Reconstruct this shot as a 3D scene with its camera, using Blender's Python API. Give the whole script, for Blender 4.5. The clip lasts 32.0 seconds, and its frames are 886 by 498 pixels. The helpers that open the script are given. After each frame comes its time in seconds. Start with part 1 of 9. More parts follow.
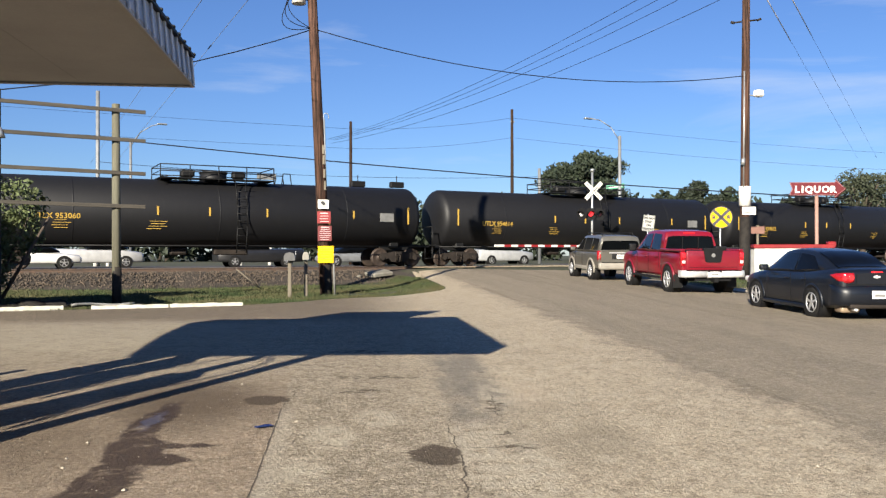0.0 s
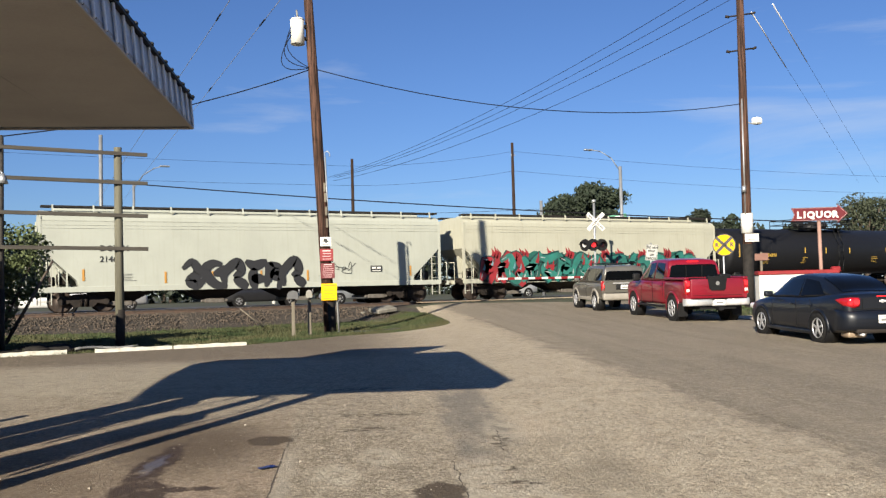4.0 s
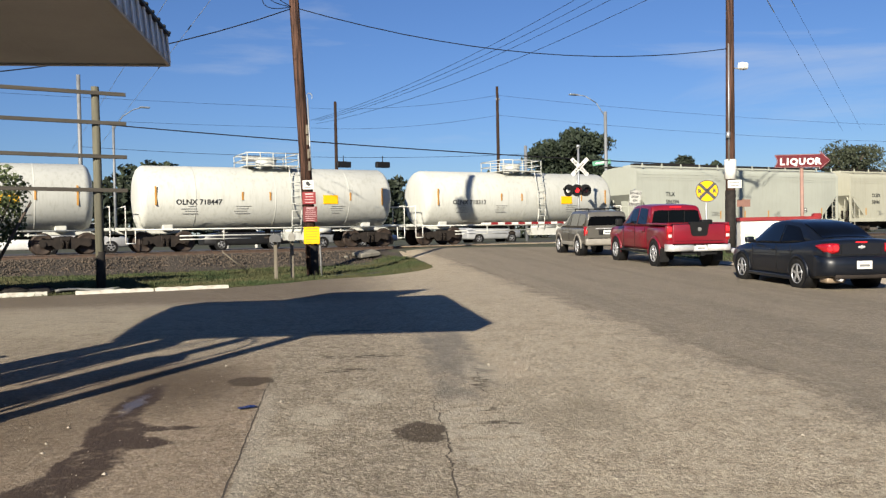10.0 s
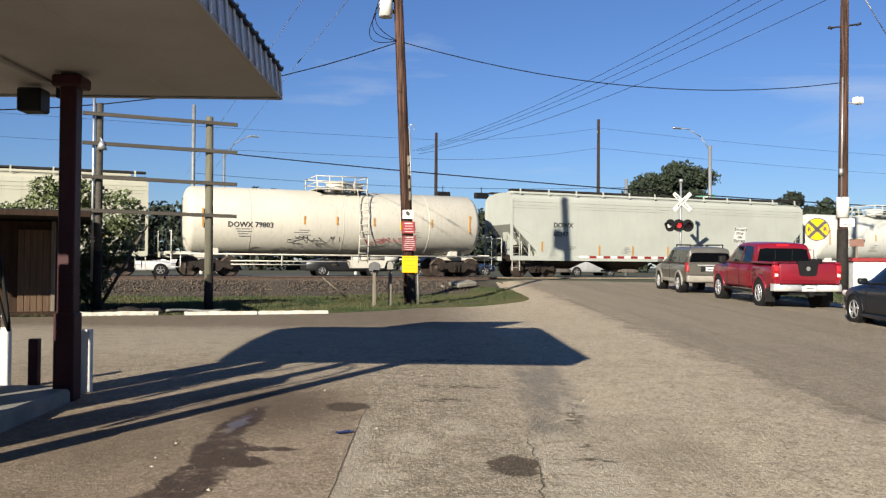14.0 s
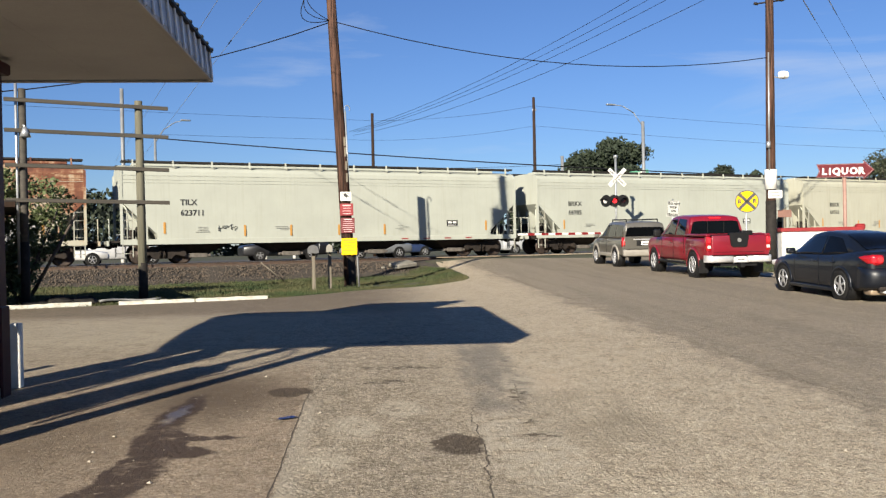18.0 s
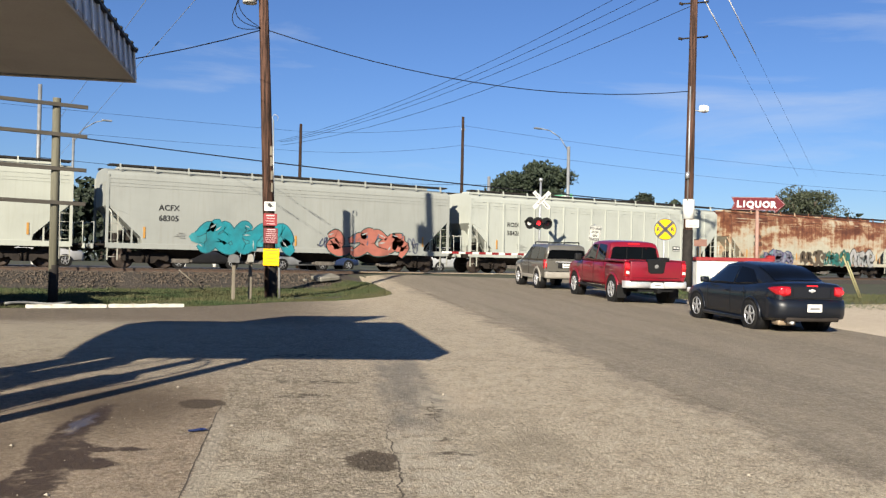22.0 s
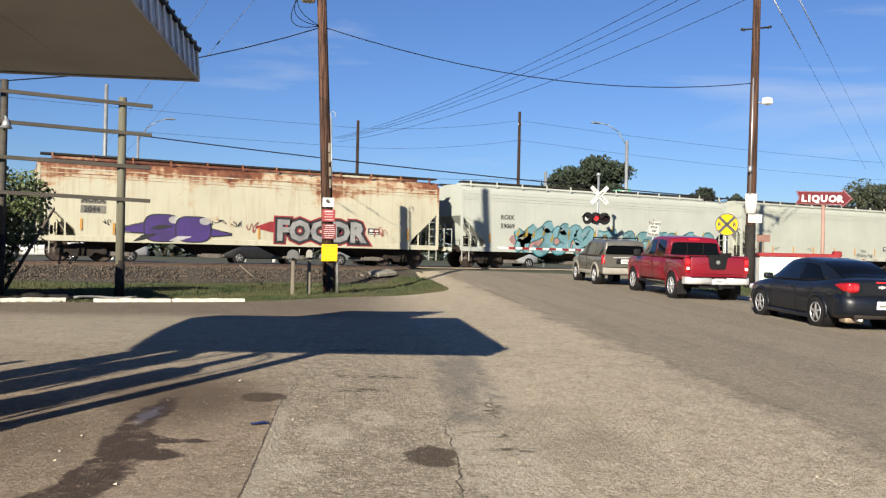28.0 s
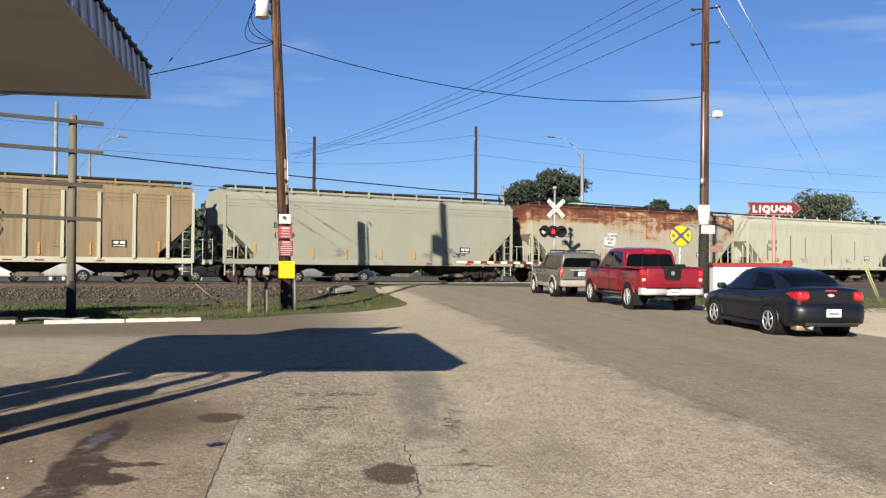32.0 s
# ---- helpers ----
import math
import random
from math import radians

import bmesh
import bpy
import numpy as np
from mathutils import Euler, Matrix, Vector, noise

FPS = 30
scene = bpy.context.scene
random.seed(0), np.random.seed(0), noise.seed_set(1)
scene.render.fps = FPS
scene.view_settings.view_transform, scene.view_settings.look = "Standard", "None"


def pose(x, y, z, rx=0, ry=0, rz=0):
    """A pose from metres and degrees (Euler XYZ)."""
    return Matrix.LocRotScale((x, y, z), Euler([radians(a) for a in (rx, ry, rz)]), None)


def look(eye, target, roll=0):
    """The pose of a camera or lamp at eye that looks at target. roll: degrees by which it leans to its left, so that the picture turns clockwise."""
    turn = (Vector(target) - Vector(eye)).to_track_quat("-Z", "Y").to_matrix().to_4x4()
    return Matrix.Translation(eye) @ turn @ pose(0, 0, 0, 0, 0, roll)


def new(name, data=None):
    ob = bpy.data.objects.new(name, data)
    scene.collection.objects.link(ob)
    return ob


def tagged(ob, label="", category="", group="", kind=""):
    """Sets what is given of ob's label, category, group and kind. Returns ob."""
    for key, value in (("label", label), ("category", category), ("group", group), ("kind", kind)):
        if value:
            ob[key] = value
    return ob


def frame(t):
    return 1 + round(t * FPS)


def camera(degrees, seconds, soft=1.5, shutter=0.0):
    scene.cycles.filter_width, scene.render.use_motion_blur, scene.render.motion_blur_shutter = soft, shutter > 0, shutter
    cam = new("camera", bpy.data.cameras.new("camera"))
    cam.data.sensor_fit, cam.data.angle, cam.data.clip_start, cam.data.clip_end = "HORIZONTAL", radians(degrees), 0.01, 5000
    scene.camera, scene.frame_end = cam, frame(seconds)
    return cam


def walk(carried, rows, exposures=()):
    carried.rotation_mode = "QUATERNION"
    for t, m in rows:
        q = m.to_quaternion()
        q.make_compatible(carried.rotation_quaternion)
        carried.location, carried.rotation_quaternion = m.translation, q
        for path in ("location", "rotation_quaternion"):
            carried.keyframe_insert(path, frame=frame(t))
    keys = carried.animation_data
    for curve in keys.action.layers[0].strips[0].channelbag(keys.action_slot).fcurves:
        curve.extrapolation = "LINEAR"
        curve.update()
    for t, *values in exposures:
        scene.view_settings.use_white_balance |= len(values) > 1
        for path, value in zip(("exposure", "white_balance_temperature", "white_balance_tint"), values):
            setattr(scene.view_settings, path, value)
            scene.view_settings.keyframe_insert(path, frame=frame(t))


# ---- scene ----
# ---- camera and its walk ----
cam = camera(54.5, 32.0, 1.3)
EYE = 1.55
PATH = [
    (0, -0.059, -0.006, 0.009, 90.437, 0.079, -27.737),
    (0.5, -0.047, -0.013, 0.008, 90.241, 0.685, -26.337),
    (1, -0.034, -0.011, 0.013, 91.083, 1.403, -26.833),
    (1.5, -0.028, -0.013, 0.007, 91.08, 1.567, -26.875),
    (2, -0.037, -0.013, 0.011, 90.675, 2.03, -25.575),
    (2.5, -0.043, -0.011, 0.011, 91.041, 2.856, -23.837),
    (4.5, -0.003, 0.001, 0.008, 93.255, 1.165, -30.293),
    (5, 0.026, 0.017, 0.004, 92.87, 1.157, -33.773),
    (5.5, 0.038, 0.007, 0.002, 92.578, 1.168, -35.674),
    (6, 0.042, 0.002, 0.002, 92.25, 1.327, -36.38),
    (6.5, 0.045, -0.006, -0.002, 91.773, 1.442, -36.869),
    (7, 0.047, 0.007, -0.006, 91.396, 0.963, -36.5),
    (7.5, 0.033, 0.016, -0.011, 90.076, -0.284, -33.863),
    (8, 0.024, 0.031, -0.012, 89.557, 0.461, -30.879),
    (8.5, 0.032, 0.021, -0.008, 90.428, 2.01, -29.482),
    (9, 0.017, 0.021, -0.009, 90.494, 1.737, -28.48),
    (9.5, 0.017, 0.022, -0.014, 89.799, 1.481, -28.585),
    (10, 0.023, 0.035, -0.021, 89.061, 1.151, -28.524),
    (10.5, 0.017, 0.028, -0.019, 88.877, 1.03, -28.618),
    (11, 0.012, 0.024, -0.019, 89.301, 0.842, -28.669),
    (11.5, -0.004, 0.005, -0.013, 89.996, 0.856, -27.841),
    (12, -0.019, -0.011, -0.004, 90.212, 0.675, -25.957),
    (12.5, -0.011, -0.015, -0.008, 90.174, 0.693, -23.909),
    (13, -0, -0.035, -0.005, 90.376, 1.062, -21.844),
    (13.5, -0.006, -0.062, -0.006, 90.935, 0.735, -21),
    (14, -0.024, -0.027, -0.003, 91.138, -0.438, -22.099),
    (14.5, -0.028, -0.003, 0.006, 90.794, -0.872, -25.561),
    (16.5, -0.013, -0.011, -0.002, 89.827, -0.111, -28.404),
    (17, -0.012, 0.007, -0.005, 89.399, -0.286, -27.932),
    (17.5, -0.016, 0.007, -0.003, 89.087, -0.058, -26.556),
    (18, -0.012, -0.004, 0, 89.806, 1.175, -26.108),
    (18.5, -0.005, -0.009, 0.002, 90.483, 1.909, -25.435),
    (19, -0.007, -0.003, 0.011, 91.109, 1.411, -25.048),
    (19.5, 0.001, -0, 0.005, 90.965, 0.128, -26.955),
    (20, 0.008, 0.006, 0.004, 91.19, -0.688, -29.4),
    (20.5, 0.009, 0.001, 0.002, 91.188, -0.938, -30.573),
    (21, 0.009, 0.003, -0.001, 90.975, -1.096, -30.895),
    (21.5, 0.009, -0.001, 0.001, 90.877, -1.207, -30.92),
    (22, 0.009, 0.002, -0.002, 90.887, -1.186, -31.152),
    (22.5, 0.013, 0.003, -0, 90.859, -1.154, -31.436),
    (23, 0.013, -0.002, -0.001, 90.91, -1.396, -31.31),
    (23.5, 0.003, -0.007, 0.002, 91.113, -1.478, -31.311),
    (24, -0.001, 0.004, -0, 91.325, -1.457, -30.336),
    (24.5, -0.015, 0.003, 0.007, 91.677, -0.742, -28.288),
    (25, -0.012, 0.004, 0.004, 91.522, -0.165, -26.984),
    (25.5, -0.012, 0.006, -0.001, 90.776, -0.297, -26.246),
    (27.5, -0.007, 0.027, -0.008, 89.606, -1.254, -26.016),
    (28, -0.006, 0.023, -0, 90.51, -1.232, -27.417),
    (28.5, 0.004, 0.024, 0.004, 91.216, -1.013, -28.914),
    (29, 0.001, 0.008, 0.006, 91.287, -0.843, -29.602),
    (29.5, 0.009, 0.012, 0.003, 91.143, -0.828, -30.194),
    (30, 0.009, 0.007, 0.006, 91.086, -0.699, -30.393),
    (30.5, 0.01, 0.006, 0.004, 91.181, -0.402, -30.629),
    (31, 0.015, 0.005, 0.004, 91.334, -0.191, -30.886),
    (31.5, 0.015, 0.008, 0.006, 91.296, -0.197, -30.888),
    (32, 0.011, 0.009, 0.006, 91.524, -0.326, -30.15),
]

# ---- light ----
SUN_TO = Vector((1.13, 1.0, -0.615)).normalized()


def build_light():
    world = bpy.data.worlds.new("sky")
    scene.world = world
    world.use_nodes = True
    nt = world.node_tree
    bg = nt.nodes["Background"]
    sky = nt.nodes.new("ShaderNodeTexSky")
    sky.sky_type = "NISHITA"
    sky.sun_disc = False
    sky.sun_elevation = radians(22.2)
    sky.sun_rotation = math.atan2(-SUN_TO.x, -SUN_TO.y)
    sky.air_density, sky.dust_density, sky.ozone_density = 1.1, 0.05, 4.0
    # thin cirrus streaks
    co = nt.nodes.new("ShaderNodeTexCoord")
    mp = nt.nodes.new("ShaderNodeMapping")
    mp.inputs["Rotation"].default_value = (0.0, radians(-14), radians(20))
    mp.inputs["Scale"].default_value = (1.6, 1.6, 9.0)
    nz = nt.nodes.new("ShaderNodeTexNoise")
    nz.inputs["Scale"].default_value = 1.5
    nz.inputs["Detail"].default_value = 7
    nz.inputs["Roughness"].default_value = 0.62
    nz.inputs["Distortion"].default_value = 0.6
    rp = nt.nodes.new("ShaderNodeMapRange")
    rp.inputs["From Min"].default_value = 0.62
    rp.inputs["From Max"].default_value = 1.0
    rp.inputs["To Max"].default_value = 0.55
    mx = nt.nodes.new("ShaderNodeMix")
    mx.data_type = "RGBA"
    mx.inputs[7].default_value = (9.0, 9.6, 10.4, 1)
    nt.links.new(co.outputs["Generated"], mp.inputs["Vector"])
    nt.links.new(mp.outputs["Vector"], nz.inputs["Vector"])
    total = nz.outputs["Fac"]
    flat = nt.nodes.new("ShaderNodeVectorMath")
    flat.operation = "MULTIPLY"
    flat.inputs[1].default_value = (1.0, 1.0, 2.8)
    nt.links.new(co.outputs["Generated"], flat.inputs[0])
    for d, r, k in (((0.83, 0.53, 0.178), 0.34, 0.18), ((0.70, 0.69, 0.190), 0.24, 0.11), ((0.88, 0.43, 0.245), 0.17, 0.14), ((0.30, 0.925, 0.232), 0.22, 0.17)):
        off = nt.nodes.new("ShaderNodeVectorMath")
        off.operation = "DISTANCE"
        off.inputs[1].default_value = (d[0], d[1], d[2] * 2.8)
        nt.links.new(flat.outputs[0], off.inputs[0])
        near = nt.nodes.new("ShaderNodeMapRange")
        near.interpolation_type = "SMOOTHSTEP"
        near.inputs["From Min"].default_value, near.inputs["From Max"].default_value = 0.0, r
        near.inputs["To Min"].default_value, near.inputs["To Max"].default_value = k, 0.0
        nt.links.new(off.outputs["Value"], near.inputs["Value"])
        add = nt.nodes.new("ShaderNodeMath")
        nt.links.new(total, add.inputs[0])
        nt.links.new(near.outputs["Result"], add.inputs[1])
        total = add.outputs[0]
    nt.links.new(total, rp.inputs["Value"])
    nt.links.new(rp.outputs["Result"], mx.inputs[0])
    tint = nt.nodes.new("ShaderNodeMix")
    tint.data_type, tint.blend_type = "RGBA", "MULTIPLY"
    tint.inputs[0].default_value = 1.0
    tint.inputs[7].default_value = (0.788, 0.958, 1.36, 1)
    nt.links.new(sky.outputs["Color"], tint.inputs[6])
    nt.links.new(tint.outputs[2], mx.inputs[6])
    nt.links.new(mx.outputs[2], bg.inputs["Color"])
    bg.inputs["Strength"].default_value = 0.0338
    sun = new("sun", bpy.data.lights.new("sun", "SUN"))
    sun.data.energy, sun.data.angle, sun.data.color = 5.0, radians(0.53), (1.0, 0.915, 0.765)
    sun.matrix_basis = look((0, 0, 60), Vector((0, 0, 60)) + SUN_TO)


EXPOSURES = [(0.0, 1.44), (1.6, 1.41), (3.5, 1.27), (6.0, 1.15), (8.5, 1.11), (11.0, 1.10), (13.5, 1.19), (17.0, 1.24), (20.0, 1.27), (32.0, 1.28)]
build_light()
walk(cam, [(t, pose(x, y, EYE + z, rx, ry, rz)) for t, x, y, z, rx, ry, rz in PATH], EXPOSURES)

# ---- materials ----
MATS = {}


def mat(name, col, col2=None, scale=3.0, rough=0.6, metal=0.0, bump=0.0, fine=40.0, emit=0.0, stretch=(1, 1, 1), low=0.35, high=0.65, spread=0.0, coat=0.0):
    """A surface of two colours mixed by a coarse and a fine grain."""
    if name in MATS:
        return MATS[name]
    # non-metal base colours are scaled down evenly so that shade renders darker
    if metal < 0.4:
        col, col2 = tuple(c * 0.78 for c in col), tuple(c * 0.78 for c in col2) if col2 else None
    m = bpy.data.materials.new(name)
    m.use_nodes = True
    nt = m.node_tree
    b = nt.nodes["Principled BSDF"]
    b.inputs["Roughness"].default_value = rough
    b.inputs["Metallic"].default_value = metal
    b.inputs["Coat Weight"].default_value = coat
    col2 = col2 or tuple(c * 0.8 for c in col)
    co = nt.nodes.new("ShaderNodeTexCoord")
    mp = nt.nodes.new("ShaderNodeMapping")
    mp.inputs["Scale"].default_value = stretch
    nt.links.new(co.outputs["Object"], mp.inputs["Vector"])
    n1 = nt.nodes.new("ShaderNodeTexNoise")
    n1.inputs["Scale"].default_value = scale
    n1.inputs["Detail"].default_value = 6
    n1.inputs["Roughness"].default_value = 0.6
    n2 = nt.nodes.new("ShaderNodeTexNoise")
    n2.inputs["Scale"].default_value = fine
    n2.inputs["Detail"].default_value = 3
    for n in (n1, n2):
        nt.links.new(mp.outputs["Vector"], n.inputs["Vector"])
    add = nt.nodes.new("ShaderNodeMath")
    add.operation = "MULTIPLY_ADD"
    add.inputs[1].default_value = 0.3
    sub = nt.nodes.new("ShaderNodeMath")
    sub.operation = "SUBTRACT"
    sub.inputs[1].default_value = 0.15
    nt.links.new(n2.outputs["Fac"], add.inputs[0])
    nt.links.new(n1.outputs["Fac"], sub.inputs[0])
    nt.links.new(sub.outputs[0], add.inputs[2])
    mr = nt.nodes.new("ShaderNodeMapRange")
    mr.inputs["From Min"].default_value, mr.inputs["From Max"].default_value = low, high
    nt.links.new(add.outputs[0], mr.inputs["Value"])
    mx = nt.nodes.new("ShaderNodeMix")
    mx.data_type = "RGBA"
    mx.inputs[6].default_value = (*col, 1)
    mx.inputs[7].default_value = (*col2, 1)
    nt.links.new(mr.outputs["Result"], mx.inputs[0])
    out = mx.outputs[2]
    if spread:
        oi = nt.nodes.new("ShaderNodeObjectInfo")
        hv = nt.nodes.new("ShaderNodeHueSaturation")
        vr = nt.nodes.new("ShaderNodeMapRange")
        vr.inputs["To Min"].default_value, vr.inputs["To Max"].default_value = 1 - spread, 1 + spread
        nt.links.new(oi.outputs["Random"], vr.inputs["Value"])
        nt.links.new(vr.outputs["Result"], hv.inputs["Value"])
        nt.links.new(out, hv.inputs["Color"])
        out = hv.outputs["Color"]
    nt.links.new(out, b.inputs["Base Color"])
    if bump:
        bp = nt.nodes.new("ShaderNodeBump")
        bp.inputs["Strength"].default_value = bump
        bp.inputs["Distance"].default_value = 0.02
        nt.links.new(add.outputs[0], bp.inputs["Height"])
        nt.links.new(bp.outputs["Normal"], b.inputs["Normal"])
    if emit:
        b.inputs["Emission Color"].default_value = (*col, 1)
        b.inputs["Emission Strength"].default_value = emit
    MATS[name] = m
    return m


def car_paint(name, col, dirt, streak=0.35, rust=0.0, rust_top=0.0, rust_from=2.6):
    """Weathered rail-car paint: dust, vertical streaks and rust that spreads from the roof edge."""
    if name in MATS:
        return MATS[name]
    col, dirt = (col[0] * 0.82, col[1] * 0.825, col[2] * 0.86), tuple(c * 0.64 for c in dirt)
    m = bpy.data.materials.new(name)
    m.use_nodes = True
    nt = m.node_tree
    b = nt.nodes["Principled BSDF"]
    b.inputs["Roughness"].default_value = 0.55
    b.inputs["Specular IOR Level"].default_value = 0.3
    L = nt.links.new
    co = nt.nodes.new("ShaderNodeTexCoord")
    oi = nt.nodes.new("ShaderNodeObjectInfo")
    ad = nt.nodes.new("ShaderNodeVectorMath")
    ad.operation = "MULTIPLY_ADD"
    ad.inputs[1].default_value = (37, 11, 0)
    L(oi.outputs["Random"], ad.inputs[0])
    L(co.outputs["Object"], ad.inputs[2])

    def grain(scale, stretch, detail=5):
        mp = nt.nodes.new("ShaderNodeMapping")
        mp.inputs["Scale"].default_value = stretch
        nz = nt.nodes.new("ShaderNodeTexNoise")
        nz.inputs["Scale"].default_value = scale
        nz.inputs["Detail"].default_value = detail
        nz.inputs["Roughness"].default_value = 0.62
        L(ad.outputs[0], mp.inputs["Vector"])
        L(mp.outputs["Vector"], nz.inputs["Vector"])
        return nz.outputs["Fac"]

    def ramp(v, lo, hi, top=1.0):
        r = nt.nodes.new("ShaderNodeMapRange")
        r.inputs["From Min"].default_value, r.inputs["From Max"].default_value, r.inputs["To Max"].default_value = lo, hi, top
        L(v, r.inputs["Value"])
        return r.outputs["Result"]

    def mix(f, a, c):
        x = nt.nodes.new("ShaderNodeMix")
        x.data_type = "RGBA"
        L(f, x.inputs[0])
        if isinstance(a, tuple):
            x.inputs[6].default_value = (*a, 1)
        else:
            L(a, x.inputs[6])
        x.inputs[7].default_value = (*c, 1)
        return x.outputs[2]

    c = mix(ramp(grain(0.5, (1, 1, 1)), 0.35, 0.75), col, tuple(v * 0.86 for v in col))
    c = mix(ramp(grain(2.2, (3.5, 3.5, 0.22)), 0.5, 0.8, streak), c, dirt)
    c = mix(ramp(grain(9.0, (1, 1, 0.5)), 0.6, 0.85, 0.3), c, dirt)
    if rust or rust_top:
        sp = nt.nodes.new("ShaderNodeSeparateXYZ")
        L(co.outputs["Object"], sp.inputs[0])
        up = ramp(sp.outputs["Z"], rust_from, 4.4, rust_top)

        def calc(op, p, q):
            x = nt.nodes.new("ShaderNodeMath")
            x.operation = op
            for i, v in enumerate((p, q)):
                if isinstance(v, float):
                    x.inputs[i].default_value = v
                else:
                    L(v, x.inputs[i])
            return x.outputs[0]
        # broad smeared blotches, thin runs below them and a fine ragged edge
        blot = calc("MULTIPLY", grain(0.42, (0.8, 0.8, 1.9), 7), 0.95)
        runs = calc("MULTIPLY", grain(1.5, (2.2, 2.2, 0.18), 4), 0.30)
        rag = calc("MULTIPLY", grain(5.0, (1, 1, 1.5), 4), 0.16)
        n = calc("ADD", calc("SUBTRACT", calc("ADD", calc("ADD", blot, runs), rag), 0.205), up)
        c = mix(ramp(n, 0.52 - rust, 0.63 - rust, 0.7), c, (0.29, 0.145, 0.060))
        c = mix(ramp(n, 0.595 - rust, 0.665 - rust, 0.92), c, (0.135, 0.046, 0.024))
        c = mix(ramp(n, 0.67 - rust, 0.77 - rust, 0.85), c, (0.058, 0.022, 0.015))
    L(c, b.inputs["Base Color"])
    MATS[name] = m
    return m


def stony(name, col, dark, light, patches, stretch=(1, 1, 1)):
    """Worn pavement: broad stains, mottling and single pale and dark stones."""
    m = bpy.data.materials.new(name)
    m.use_nodes = True
    nt = m.node_tree
    L = nt.links.new
    b = nt.nodes["Principled BSDF"]
    b.inputs["Roughness"].default_value = 0.92
    b.inputs["Specular IOR Level"].default_value = 0.25
    co = nt.nodes.new("ShaderNodeTexCoord")
    rot = nt.nodes.new("ShaderNodeMapping")
    rot.inputs["Rotation"].default_value = (0, 0, radians(21))
    L(co.outputs["Object"], rot.inputs["Vector"])

    def grain(scale, st=(1, 1, 1), detail=5):
        mp = nt.nodes.new("ShaderNodeMapping")
        mp.inputs["Scale"].default_value = st
        nz = nt.nodes.new("ShaderNodeTexNoise")
        nz.inputs["Scale"].default_value = scale
        nz.inputs["Detail"].default_value = detail
        nz.inputs["Roughness"].default_value = 0.65
        L(rot.outputs["Vector"], mp.inputs["Vector"])
        L(mp.outputs["Vector"], nz.inputs["Vector"])
        return nz.outputs["Fac"]

    def ramp(v, lo, hi, top=1.0):
        r = nt.nodes.new("ShaderNodeMapRange")
        r.inputs["From Min"].default_value, r.inputs["From Max"].default_value, r.inputs["To Max"].default_value = lo, hi, top
        L(v, r.inputs["Value"])
        return r.outputs["Result"]

    def mix(f, a, c):
        x = nt.nodes.new("ShaderNodeMix")
        x.data_type = "RGBA"
        L(f, x.inputs[0])
        if isinstance(a, tuple):
            x.inputs[6].default_value = (*a, 1)
        else:
            L(a, x.inputs[6])
        x.inputs[7].default_value = (*c, 1)
        return x.outputs[2]
    big = grain(0.22, stretch, 6)
    c = mix(ramp(big, 0.5 - patches * 0.3, 0.72, 0.75), col, dark)
    c = mix(ramp(grain(2.2, stretch, 7), 0.45, 0.75, 0.6), c, dark)
    c = mix(ramp(grain(9.0, (1, 1, 1), 7), 0.50, 0.68, 0.55), c, tuple(v * 0.72 for v in dark))
    fine = grain(30.0, (1, 1, 1), 8)
    c = mix(ramp(fine, 0.52, 0.60, 0.7), c, light)
    c = mix(ramp(grain(46.0, (1, 1, 1), 6), 0.54, 0.64, 0.75), c, tuple(v * 0.45 for v in dark))
    L(c, b.inputs["Base Color"])
    bp = nt.nodes.new("ShaderNodeBump")
    bp.inputs["Strength"].default_value = 0.6
    bp.inputs["Distance"].default_value = 0.010
    L(fine, bp.inputs["Height"])
    L(bp.outputs["Normal"], b.inputs["Normal"])
    return m


